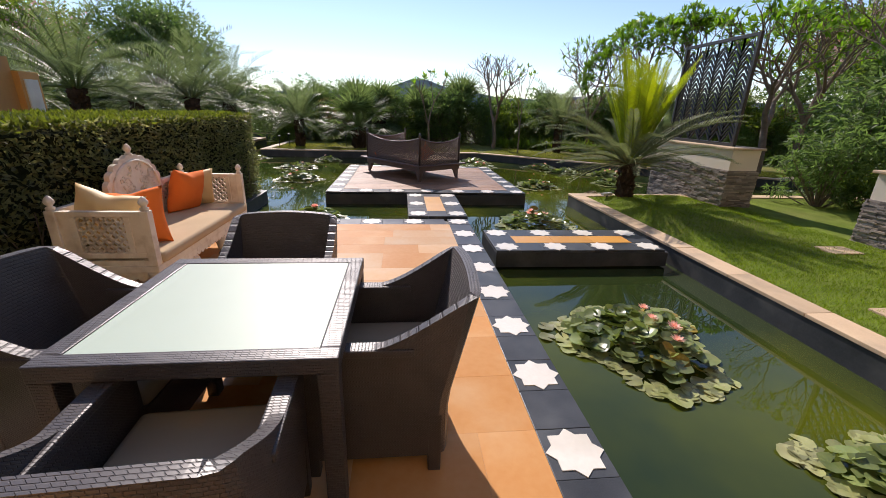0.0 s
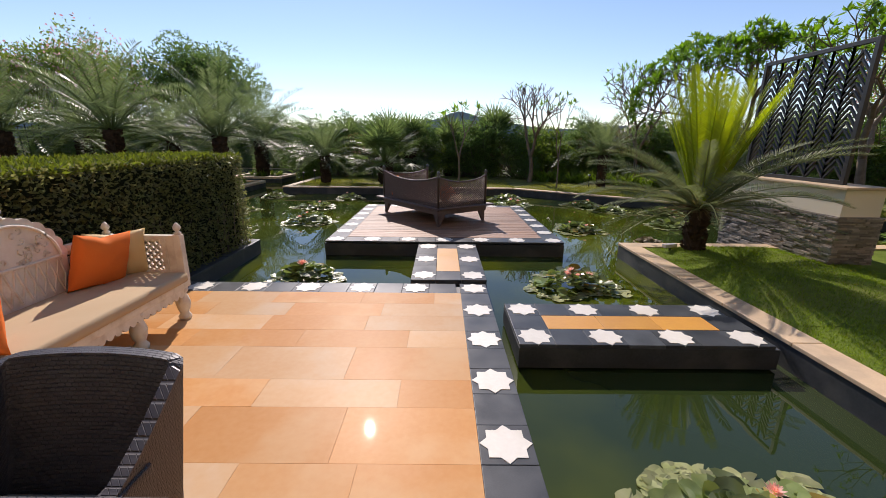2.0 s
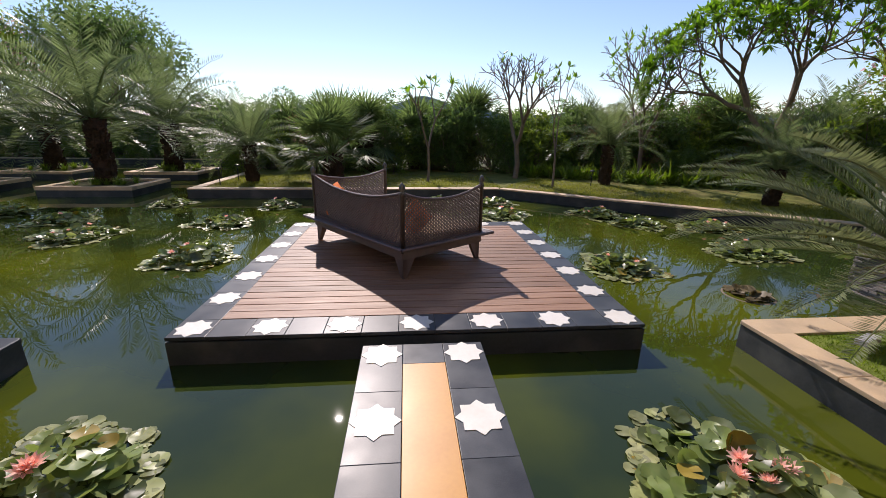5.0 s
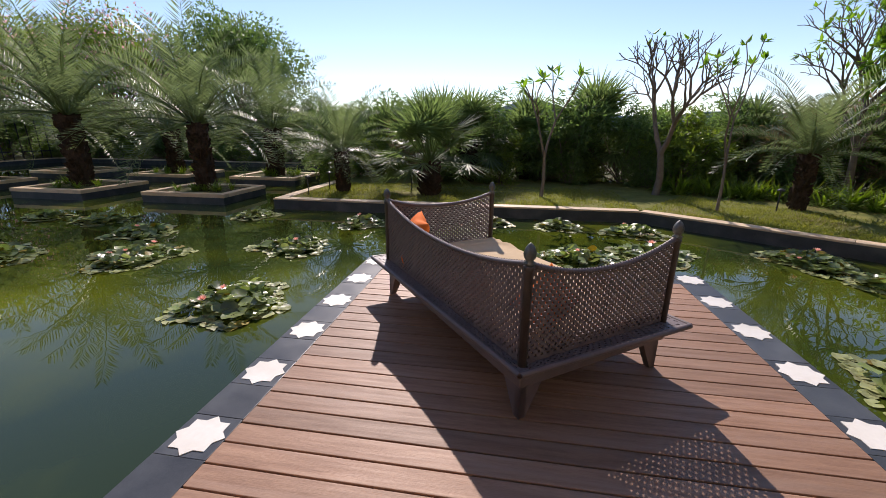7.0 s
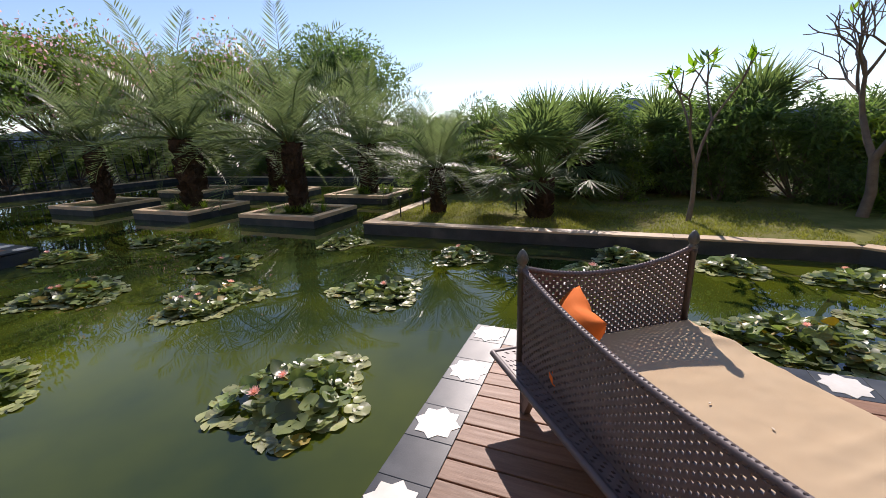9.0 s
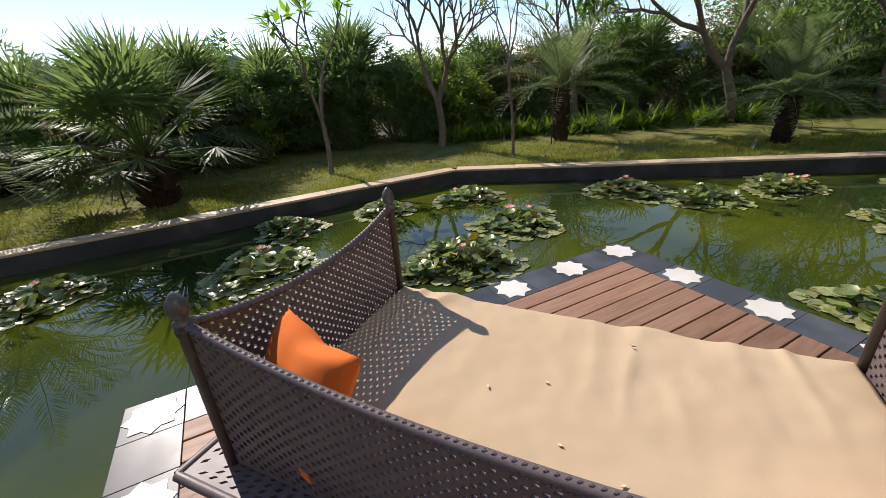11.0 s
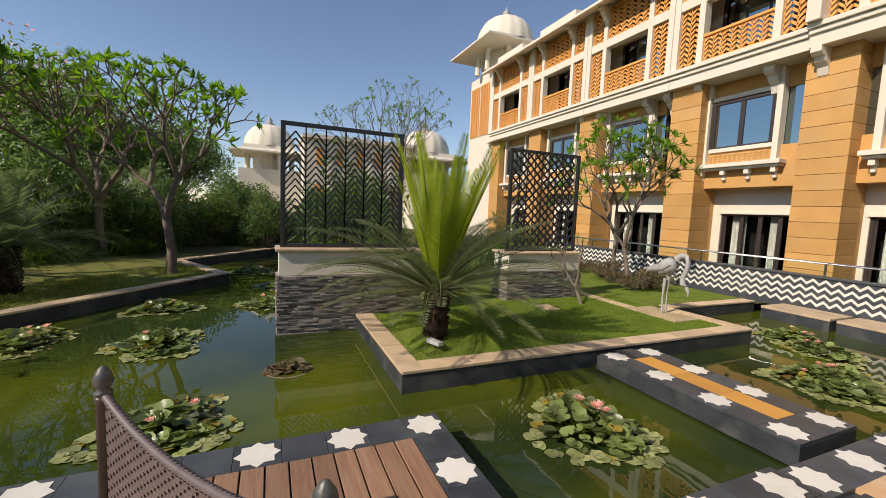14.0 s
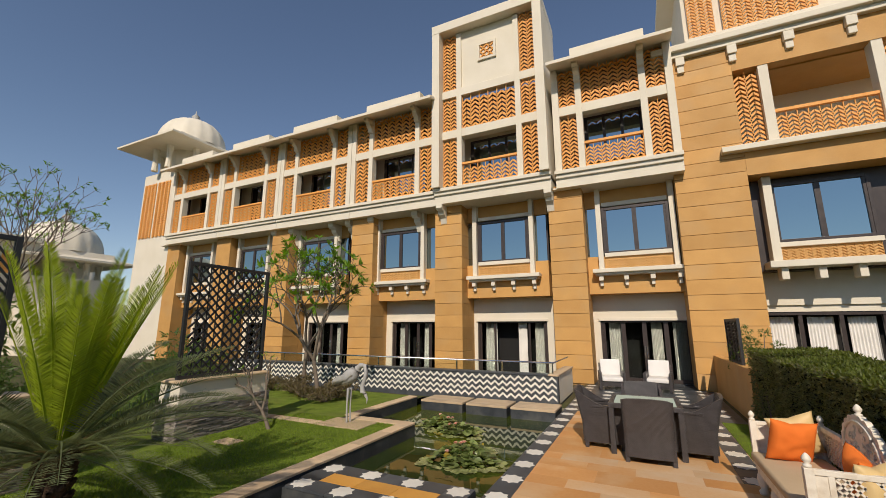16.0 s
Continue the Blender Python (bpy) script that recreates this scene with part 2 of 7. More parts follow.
for lm in (LILYPAD, LILYLEAF):
    lm.node_tree.nodes["Principled BSDF"].inputs["Specular IOR Level"].default_value = 0.6
PETAL = leafmat("pink_petal", (0.78, 0.42, 0.34), (0.84, 0.58, 0.48), t=0.3, isl=0.12)
BOUGAIN = leafmat("bougainvillea_bract", (0.50, 0.22, 0.25), (0.60, 0.50, 0.46), t=0.4, isl=0.3)


def plain(name, col, rough=0.5, **kw):
    m = bpy.data.materials.new(name)
    m.use_nodes = True
    b = m.node_tree.nodes["Principled BSDF"]
    b.inputs["Base Color"].default_value = (*col, 1)
    b.inputs["Roughness"].default_value = rough
    for k, v in kw.items():
        b.inputs[k.replace("_", " ")].default_value = v
    return m


GLASS = plain("window_glass", (0.32, 0.40, 0.42), 0.03, Metallic=1.0)
CLEAR = plain("clear_glass", (0.85, 0.92, 0.9), 0.02, Transmission_Weight=1.0, IOR=1.1)
TINTED = plain("tinted_door_glass", (0.42, 0.46, 0.44), 0.02, Transmission_Weight=1.0, IOR=1.15)
FROST = mat("frosted_table_glass", (0.47, 0.56, 0.46), (0.44, 0.53, 0.43), rough=0.45, scale=2, fine=300, bump=0.01, spec=0.22)
CURTAIN = mat("white_curtain", (0.78, 0.75, 0.70), (0.7, 0.67, 0.62), rough=0.9, scale=3, bump=0.05)
CURTAINPETAL = mat("dry_petal", (0.70, 0.62, 0.48), (0.55, 0.42, 0.28), rough=0.8, scale=30, bump=0.1)
# streaky dark brown standing in for the shade seen through the lattice gaps
GAPSHADE = mat("lattice_gap_shade", (0.06, 0.032, 0.016), (0.04, 0.022, 0.012), rough=0.7, scale=3, fine=40, bump=0.1, stretch=(6, 6, 0.5))
# near-black paint for the darkness inside unlit rooms, not a wall colour
ROOMSHADE = plain("unlit_room_black", (0.012, 0.011, 0.010), 0.9)
# blue-grey of distance haze put into the hill colour
HILL = plain("hill_haze_blue", (0.22, 0.27, 0.33), 1.0)
WHITEPLASTIC = plain("pale_lamp_housing", (0.6, 0.6, 0.58), 0.5)

# pond water: murky green body under a still, reflecting surface
WATER = bpy.data.materials.new("pond_water")
WATER.use_nodes = True
nt = WATER.node_tree
b = nt.nodes["Principled BSDF"]
b.inputs["Roughness"].default_value, b.inputs["IOR"].default_value = 0.012, 1.42
wc = nt.nodes.new("ShaderNodeTexCoord")
w1 = nt.nodes.new("ShaderNodeTexNoise")
w1.inputs["Scale"].default_value, w1.inputs["Detail"].default_value = 0.35, 5
nt.links.new(wc.outputs["Object"], w1.inputs["Vector"])
# dark to green patches: algae mottling plus sunlit water painted in by noise
wr = nt.nodes.new("ShaderNodeValToRGB")
wr.color_ramp.elements[0].position, wr.color_ramp.elements[1].position = 0.42, 0.68
wr.color_ramp.elements[0].color, wr.color_ramp.elements[1].color = (0.022, 0.036, 0.009, 1), (0.092, 0.108, 0.004, 1)
nt.links.new(w1.outputs[0], wr.inputs[0])
nt.links.new(wr.outputs[0], b.inputs["Base Color"])
w2 = nt.nodes.new("ShaderNodeTexNoise")
w2.inputs["Scale"].default_value, w2.inputs["Detail"].default_value = 2.2, 2
nt.links.new(wc.outputs["Object"], w2.inputs["Vector"])
wb = nt.nodes.new("ShaderNodeBump")
wb.inputs["Strength"].default_value, wb.inputs["Distance"].default_value = 0.03, 0.05
nt.links.new(w2.outputs[0], wb.inputs["Height"])
nt.links.new(wb.outputs[0], b.inputs["Normal"])


# ---------------- building helpers ----------------
def link_mesh(name, me, material, parent=None, label=""):
    if material and not me.materials:
        me.materials.append(material)
    ob = new(name, me)
    if parent:
        ob.parent = parent
    return tagged(ob, label)


def part(name, bm, material, parent=None, label="", smooth=False):
    """One mesh object from a bmesh, under a thing or a part."""
    me = bpy.data.meshes.new(name)
    bm.to_mesh(me)
    bm.free()
    if smooth:
        me.polygons.foreach_set("use_smooth", [True] * len(me.polygons))
    return link_mesh(name, me, material, parent, label)


def raw(name, verts, faces, material, parent=None, label="", smooth=False):
    me = bpy.data.meshes.new(name)
    me.from_pydata([tuple(v) for v in verts], [], [tuple(f) for f in faces])
    if smooth:
        me.polygons.foreach_set("use_smooth", [True] * len(me.polygons))
    return link_mesh(name, me, material, parent, label)


def thing(name, m, label, category, group="", kind=""):
    ob = new(name)
    ob.empty_display_size = 0.1
    ob.matrix_world = m
    return tagged(ob, label, category, group, kind)


def box(x0, y0, z0, x1, y1, z1, bev=0.0, bm=None):
    own = bm is None
    bm = bm or bmesh.new()
    r = bmesh.ops.create_cube(bm, size=1)
    bmesh.ops.scale(bm, vec=(abs(x1 - x0), abs(y1 - y0), abs(z1 - z0)), verts=r["verts"])
    bmesh.ops.translate(bm, vec=((x0 + x1) / 2, (y0 + y1) / 2, (z0 + z1) / 2), verts=r["verts"])
    if bev and own:
        bmesh.ops.bevel(bm, geom=bm.edges[:], offset=bev, segments=2, affect="EDGES", profile=0.6)
    return bm


def lathe(profile, seg=16):
    """A turned solid from (radius, height) pairs."""
    bm = bmesh.new()
    rings = []
    for r, z in profile:
        rings.append([bm.verts.new((r * math.cos(2 * math.pi * i / seg), r * math.sin(2 * math.pi * i / seg), z)) for i in range(seg)])
    for a, b2 in zip(rings, rings[1:]):
        for i in range(seg):
            bm.faces.new((a[i], a[(i + 1) % seg], b2[(i + 1) % seg], b2[i]))
    bm.faces.new(rings[0][::-1])
    bm.faces.new(rings[-1])
    return bm


def moved(bm, m):
    bmesh.ops.transform(bm, matrix=m, verts=bm.verts)
    return bm


def prism(points, z0, z1):
    bm = bmesh.new()
    lo = [bm.verts.new((x, y, z0)) for x, y in points]
    hi = [bm.verts.new((x, y, z1)) for x, y in points]
    bm.faces.new(lo[::-1])
    bm.faces.new(hi)
    for i in range(len(points)):
        j = (i + 1) % len(points)
        bm.faces.new((lo[i], lo[j], hi[j], hi[i]))
    bmesh.ops.recalc_face_normals(bm, faces=bm.faces)
    return bm


def tube(V, F, pts, radii, n=6):
    """Adds a tapering tube along pts to the lists V and F."""
    pts = [Vector(p) for p in pts]
    base = len(V)
    for k, p in enumerate(pts):
        d = (pts[min(k + 1, len(pts) - 1)] - pts[max(k - 1, 0)]).normalized()
        a = d.orthogonal().normalized()
        c = d.cross(a)
        for i in range(n):
            w = 2 * math.pi * i / n
            V.append(p + radii[k] * (math.cos(w) * a + math.sin(w) * c))
    for k in range(len(pts) - 1):
        for i in range(n):
            j = (i + 1) % n
            F.append((base + k * n + i, base + k * n + j, base + (k + 1) * n + j, base + (k + 1) * n + i))


def structure(ob, label="", category=""):
    return tagged(ob, label, category, kind="structure")


WATER_Z, BED_Z = -0.23, -0.75

# ---------------- ground, pond ----------------
# shoreline of the main pond, clockwise seen from above
SHORE = [(-2.15, 6.15), (-2.15, 8.2), (-22, 8.2), (-22, 25), (-4.68, 25), (-4.68, 15.82), (3.32, 15.88), (8.3, 12.12), (10.75, 10.3), (13.4, 11.7), (16.7, 9.3), (16.7, 8.12),
         (3.73, 8.12), (3.73, 2.2), (5.2, 2.2), (5.2, -0.9), (1.35, -0.9), (1.35, 6.15)]
bm = bmesh.new()
loops = []
for loop in ([(-2500, -2500), (2500, -2500), (2500, 2500), (-2500, 2500)], SHORE):
    vs = [bm.verts.new((x, y, -0.05)) for x, y in loop]
    for i in range(len(vs)):
        bm.edges.new((vs[i], vs[(i + 1) % len(vs)]))
bmesh.ops.triangle_fill(bm, use_beauty=True, edges=bm.edges[:])
bmesh.ops.recalc_face_normals(bm, faces=bm.faces)
if sum(f.normal.z for f in bm.faces) < 0:
    bmesh.ops.reverse_faces(bm, faces=bm.faces)
structure(part("ground", bm, SOIL), "brown soil and rough grass around the pond", "ground")
structure(raw("pond_bed", [(-22.3, -1.2, BED_Z), (17, -1.2, BED_Z), (17, 25.3, BED_Z), (-22.3, 25.3, BED_Z)], [(0, 1, 2, 3)], POND), "dark silty pond bed", "ground")
structure(raw("water", [(-22.1, -1.0, WATER_Z), (16.9, -1.0, WATER_Z), (16.9, 25.1, WATER_Z), (-22.1, 25.1, WATER_Z)], [(0, 1, 2, 3)], WATER), "still murky green pond water with reflections", "water")


def lawn(name, pts, z=0.0):
    ob = structure(part(name, prism(pts, -0.045, z), DRYGRASS if name == "lawn_north" else GRASS), "sparse dry yellowish lawn" if name == "lawn_north" else "short mown green lawn", "lawn")
    return ob


lawn("lawn_east", [(3.98, 7.87), (3.98, 2.42), (5.4, 2.42), (5.4, -0.6), (12.5, -0.6), (12.5, 7.87)])
lawn("lawn_north", [(-4.43, 16.07), (3.42, 16.12), (8.45, 12.36), (10.75, 10.62), (13.0, 11.8), (15.5, 14.5), (8, 21), (-4.43, 21)])


def kerb(name, pts, width, inside, top=0.0, coping=COPING, step=0.9, label="black stone pond kerb with beige coping"):
    """A wall in the water along pts with coping stones on it; inside: +1 if the land lies left of the way."""
    bm = bmesh.new()
    stones = []
    P = [Vector((x, y, 0)) for x, y in pts]
    dirs = [(b2 - a).normalized() for a, b2 in zip(P, P[1:])]
    nrms = [Vector((-d.y, d.x, 0)) * inside for d in dirs]
    off = []
    for i, p in enumerate(P):
        n0, n1 = nrms[max(i - 1, 0)], nrms[min(i, len(nrms) - 1)]
        mid = (n0 + n1).normalized()
        off.append(p + mid * (width / max(0.3, mid.dot(n1))))
    rows = [[bm.verts.new((p.x, p.y, z)) for p in line] for line, z in ((P, BED_Z), (P, top - 0.037), (off, top - 0.037), (off, BED_Z))]
    for r0_, r1_ in zip(rows, rows[1:]):
        for i in range(len(P) - 1):
            bm.faces.new((r0_[i], r0_[i + 1], r1_[i + 1], r1_[i]))
    for i in (0, -1):
        bm.faces.new([row[i] for row in rows])
    for (x0, y0), (x1, y1) in zip(pts, pts[1:]):
        d = Vector((x1 - x0, y1 - y0, 0))
        ln = d.length
        d /= ln
        nrm = Vector((-d.y, d.x, 0)) * inside
        a, b2 = Vector((x0, y0, 0)), Vector((x1, y1, 0))
        n = max(1, round(ln / step))
        for k in range(n):
            stones.append((a + d * (ln * k / n), math.atan2(d.y, d.x), ln / n - 0.006, width + 0.012, nrm))
    bmesh.ops.recalc_face_normals(bm, faces=bm.faces)
    holder = structure(part(name, bm, DARKWALL), label, "kerb")
    cache = {}
    for p, ang, ln, w, nrm in stones:
        key = round(ln, 3)
        if key not in cache:
            bs = box(0, 0, -0.035, ln, w, 0.0, 0.006)
            me = bpy.data.meshes.new("coping_stone")
            bs.to_mesh(me)
            bs.free()
            me.materials.append(coping)
            cache[key] = me
        ob = new("coping_stone", cache[key])
        q = p - nrm * 0.012
        if inside < 0:
            q = q + nrm * w
        ob.matrix_world = Matrix.Translation((q.x, q.y, top + random.uniform(0, 0.004))) @ Matrix.Rotation(ang, 4, "Z")
        ob.parent = holder
    return holder


kerb("kerb_east_lawn", [(6.2, 8.12), (3.73, 8.12), (3.73, 2.2), (5.2, 2.2), (5.2, -0.5)], 0.25, 1, 0.02)
kerb("kerb_north", [(-4.68, 25), (-4.68, 15.82), (3.32, 15.88), (8.3, 12.12), (10.75, 10.3), (13.4, 11.7), (16.7, 9.3)], 0.25, 1, 0.02, step=1.1)
kerb("kerb_far_east", [(16.7, 9.3), (16.7, 8.12), (6.6, 8.12)], 0.25, 1, 0.02, step=1.1)
kerb("kerb_hedge", [(-2.15, 6.15), (-2.15, 8.2), (-22, 8.2)], 0.25, 1, 0.0, coping=DARKWALL, label="black stone kerb below the hedge")
kerb("kerb_west", [(-22, 8.2), (-22, 25), (-4.68, 25)], 0.3, 1, 0.0, step=1.5)

# ---------------- star tiles, terrace, bridges, deck ----------------
TILE = 0.3


def shared(name, bm, material):
    me = bpy.data.meshes.new(name)
    bm.to_mesh(me)
    bm.free()
    me.materials.append(material)
    return me


tile_mesh = shared("tile", box(-0.1485, -0.1485, -0.03, 0.1485, 0.1485, 0.0, 0.003), GRANITE)
star_pts = []
for i in range(16):
    r = 0.146 if i % 2 == 0 else 0.146 * 0.765
    star_pts.append((r * math.cos(math.pi * i / 8), r * math.sin(math.pi * i / 8)))
star_mesh = shared("star_inlay", prism(star_pts, -0.01, 0.004), MARBLE)


def tiled(holder, cells, z):
    """cells: (x, y, star?) tile centres."""
    for x, y, s in cells:
        ob = new("tile", tile_mesh)
        ob.location = (x, y, z + random.uniform(-0.001, 0.001))
        ob.parent = holder
        if s:
            st = new("star_inlay", star_mesh)
            st.location = (x, y, z)
            st.parent = holder


def strip(name, holder, x0, y0, x1, y1, z, material, bev=0.003, thick=0.03):
    ob = part(name, box(-(x1 - x0) / 2, -(y1 - y0) / 2, -thick, (x1 - x0) / 2, (y1 - y0) / 2, 0, bev), material, holder)
    ob.location = ((x0 + x1) / 2, (y0 + y1) / 2, z)
    return ob


# terrace: dark base, star border, sandstone pavers
terrace = structure(part("terrace", box(-2.14, -6.3, BED_Z, 1.34, 6.14, -0.032), DARKWALL), "sandstone terrace with a black border of white star tiles", "terrace")
cells = []
for k in range(0, 24):
    cells.append((1.2, 6.0 - 0.3 * k, k % 2 == 0))
part("grout", box(-2.13, -0.45, -0.033, 1.05, 5.85, -0.0022), GROUT, terrace, "pale grout between the pavers")
for k in range(1, 12):
    cells.append((1.155 - 0.3 * k, 6.0, k % 2 == 0))
for k in range(10, 24):
    cells.append((-1.5, 6.0 - 0.3 * k, k % 2 == 0))
    if k > 14:
        cells.append((-1.8, 6.0 - 0.3 * k, False))
for k in range(0, 8):
    cells.append((0.9 - 0.3 * k, -0.6, k % 2 == 1))
    cells.append((0.9 - 0.3 * k, -0.9, False))
for j in range(15):
    for k in range(0, 11):
        if j > 1 and -5.6 < -0.9 - 0.3 * (j - 1) :
            cells.append((1.2 - 0.3 * k, -0.9 - 0.3 * (j - 1), (j + k) % 2 == 0 and j % 2 == 0))
cells = list({(round(x, 2), round(y, 2)): (x, y, s) for x, y, s in cells}.values())
tiled(terrace, cells, 0.0)
rp = random.Random(4)
y = 5.85
row = 0
while y > -0.44:
    h = rp.choice([0.3, 0.3, 0.45])
    y1 = max(y - h, -0.45)
    if 3.15 < y and y1 < 3.15:
        y1 = 3.15
    x = -2.13 if y1 >= 3.14 else -1.35
    first = True
    while x < 1.05:
        w = rp.choice([0.6, 0.75, 0.9, 0.9]) if not first else rp.choice([0.3, 0.5, 0.75])
        first = False
        x2 = x + w
        if 1.05 - x2 < 0.25:
            x2 = 1.05
        strip("paver", terrace, x + 0.0006, y1 + 0.0006, x2 - 0.0006, y - 0.0006, rp.uniform(0, 0.0008), SANDPALE if rp.random() < 0.3 else SANDSTONE, 0.0006)
        x = x2
    y = y1

# bridge from the terrace to the deck
bridge = structure(part("bridge", box(0.48, 6.2, -0.17, 1.37, 7.88, -0.032), DARKWALL), "black stone slab bridge with white stars and an ochre strip", "bridge")
for x in (0.63, 1.22):
    for k in range(3):
        st = new("star_inlay", star_mesh)
        st.location, st.parent = (x, 6.37 + 0.685 * k, 0.03), bridge
for x0, x1 in ((0.48, 0.775), (1.075, 1.37)):
    for k in range(3):
        strip("tile", bridge, x0, 6.2 + 0.56 * k + 0.001, x1, 6.2 + 0.56 * (k + 1) - 0.001, 0.03 - 0.0005, GRANITE, thick=0.06)
strip("tile", bridge, 0.778, 6.2, 1.072, 6.52, 0.0295, GRANITE, thick=0.06)
strip("tile", bridge, 0.778, 7.62, 1.072, 7.88, 0.0295, GRANITE, thick=0.06)
strip("ochre_paver", bridge, 0.778, 6.523, 1.072, 7.617, 0.031, SANDSTRIP, thick=0.06)
part("pier_leg", box(0.6, 6.5, BED_Z, 1.25, 7.6, -0.17), DARKWALL, bridge)

# slab towards the lawn
slab = structure(part("stone_slab", box(1.48, 4.715, -0.21, 3.62, 5.575, -0.032), DARKWALL), "black stone slab bridge with white stars and ochre pavers", "bridge")
for row_y in (5.432, 4.862):
    for k in range(7):
        x0 = 1.481 + 0.3 * k
        strip("tile", slab, x0 + 0.001, row_y - 0.142, min(x0 + 0.299, 3.619), row_y + 0.142, random.uniform(-0.001, 0.001), GRANITE)
        if k % 2 == 0:
            st = new("star_inlay", star_mesh)
            st.location, st.parent = (1.637 + 0.3 * k, row_y, 0.0), slab
strip("tile", slab, 1.482, 5.006, 1.788, 5.288, 0.0, GRANITE)
strip("tile", slab, 3.314, 5.006, 3.618, 5.288, 0.0, GRANITE)
for k in range(3):
    strip("ochre_paver", slab, 1.791 + 0.507 * k, 5.008, 1.791 + 0.507 * (k + 1) - 0.003, 5.286, 0.001, SANDSTRIP)
part("pier_leg", box(1.7, 4.9, BED_Z, 3.5, 5.4, -0.21), DARKWALL, slab)

# stepping stones below the parapet
for x0, x1 in ((1.48, 2.5), (2.6, 3.62), (3.72, 4.86)):
    stp = tagged(part("stepping_stone", box(x0, -0.93, BED_Z, x1, -0.12, -0.03), DARKWALL), "black stone block with a rough sandstone top in the pond", "stepping stone", "stepping stones in the pond")
    strip("stone_top", stp, x0 - 0.005, -0.935, x1 + 0.005, -0.115, 0.02, COPING, 0.008, 0.05)

# wooden deck on the pond
def build_deck(name, x0, y0, n, label):
    e = 0.3 * n
    d = structure(part(name, box(x0, y0, BED_Z, x0 + e, y0 + e, -0.032), DARKWALL), label, "deck")
    cs = {}
    for k in range(n):
        for q in ((k, 0), (k, n - 1), (0, k), (n - 1, k)):
            cs[q] = (q[0] + q[1]) % 2 == 0
    tiled(d, [(x0 + 0.15 + 0.3 * a, y0 + 0.15 + 0.3 * c, s) for (a, c), s in cs.items()], 0.012)
    w = e - 0.6
    rows = 23
    pitch = w / rows
    me = shared("plank", box(-w / 2 + 0.002, -pitch / 2 + 0.0055, -0.025, w / 2 - 0.002, pitch / 2 - 0.0055, 0, 0.004), WOOD)
    for k in range(rows):
        ob = new("plank", me)
        ob.location = (x0 + e / 2, y0 + 0.3 + pitch * (k + 0.5), 0.014 + random.uniform(-0.0015, 0.0015))
        ob.parent = d
    return d


build_deck("deck", -1.06, 8.115, 13, "reddish wooden plank deck framed by black tiles with white stars")
build_deck("neighbour_deck", -13.35, 8.7, 13, "neighbouring wooden plank deck with a star tile border")


# planters standing in the pond
def planter(x0, y0, x1, y1):
    p = tagged(part("pond_planter", box(x0, y0, BED_Z, x1, y1, -0.06), DARKWALL), "black stone planter with beige rim standing in the pond", "planter", "planters in the pond")
    for a in ((x0 - .01, y0 - .01, x1 + .01, y0 + .2), (x0 - .01, y1 - .2, x1 + .01, y1 + .01), (x0 - .01, y0 + .2, x0 + .2, y1 - .2), (x1 - .2, y0 + .2, x1 + .01, y1 - .2)):
        strip("rim", p, *a, 0.03, COPING, 0.006, 0.09)
    strip("soil", p, x0 + .2, y0 + .2, x1 - .2, y1 - .2, -0.01, SOIL, 0.0, 0.05)


PLANTERS = [(-8.35, 16.0, -6.1, 17.75), (-8.4, 19.4, -6.1, 21.2), (-12.1, 15.85, -9.95, 17.85), (-12.3, 19.4, -10.0, 21.3), (-16.1, 15.85, -13.9, 17.85), (-16.3, 19.4, -14.0, 21.3)]
for q in PLANTERS:
    planter(*q)


# ---------------- terrace furniture ----------------
def sheet(fn, nu, nv, thick):
    """A bent panel with thickness: fn(u, v) -> (point, normal)."""
    bm = bmesh.new()
    g = [[None] * (nv + 1) for _ in range(nu + 1)]
    h = [[None] * (nv + 1) for _ in range(nu + 1)]
    for i in range(nu + 1):
        for j in range(nv + 1):
            p, n = fn(i / nu, j / nv)
            g[i][j] = bm.verts.new(Vector(p) + Vector(n) * thick / 2)
            h[i][j] = bm.verts.new(Vector(p) - Vector(n) * thick / 2)
    for i in range(nu):
        for j in range(nv):
            bm.faces.new((g[i][j], g[i + 1][j], g[i + 1][j + 1], g[i][j + 1]))
            bm.faces.new((h[i][j], h[i][j + 1], h[i + 1][j + 1], h[i + 1][j]))
    for i in range(nu):
        bm.faces.new((g[i][0], h[i][0], h[i + 1][0], g[i + 1][0]))
        bm.faces.new((g[i][nv], g[i + 1][nv], h[i + 1][nv], h[i][nv]))
    for j in range(nv):
        bm.faces.new((g[0][j], g[0][j + 1], h[0][j + 1], h[0][j]))
        bm.faces.new((g[nu][j], h[nu][j], h[nu][j + 1], g[nu][j + 1]))
    bmesh.ops.recalc_face_normals(bm, faces=bm.faces)
    return bm


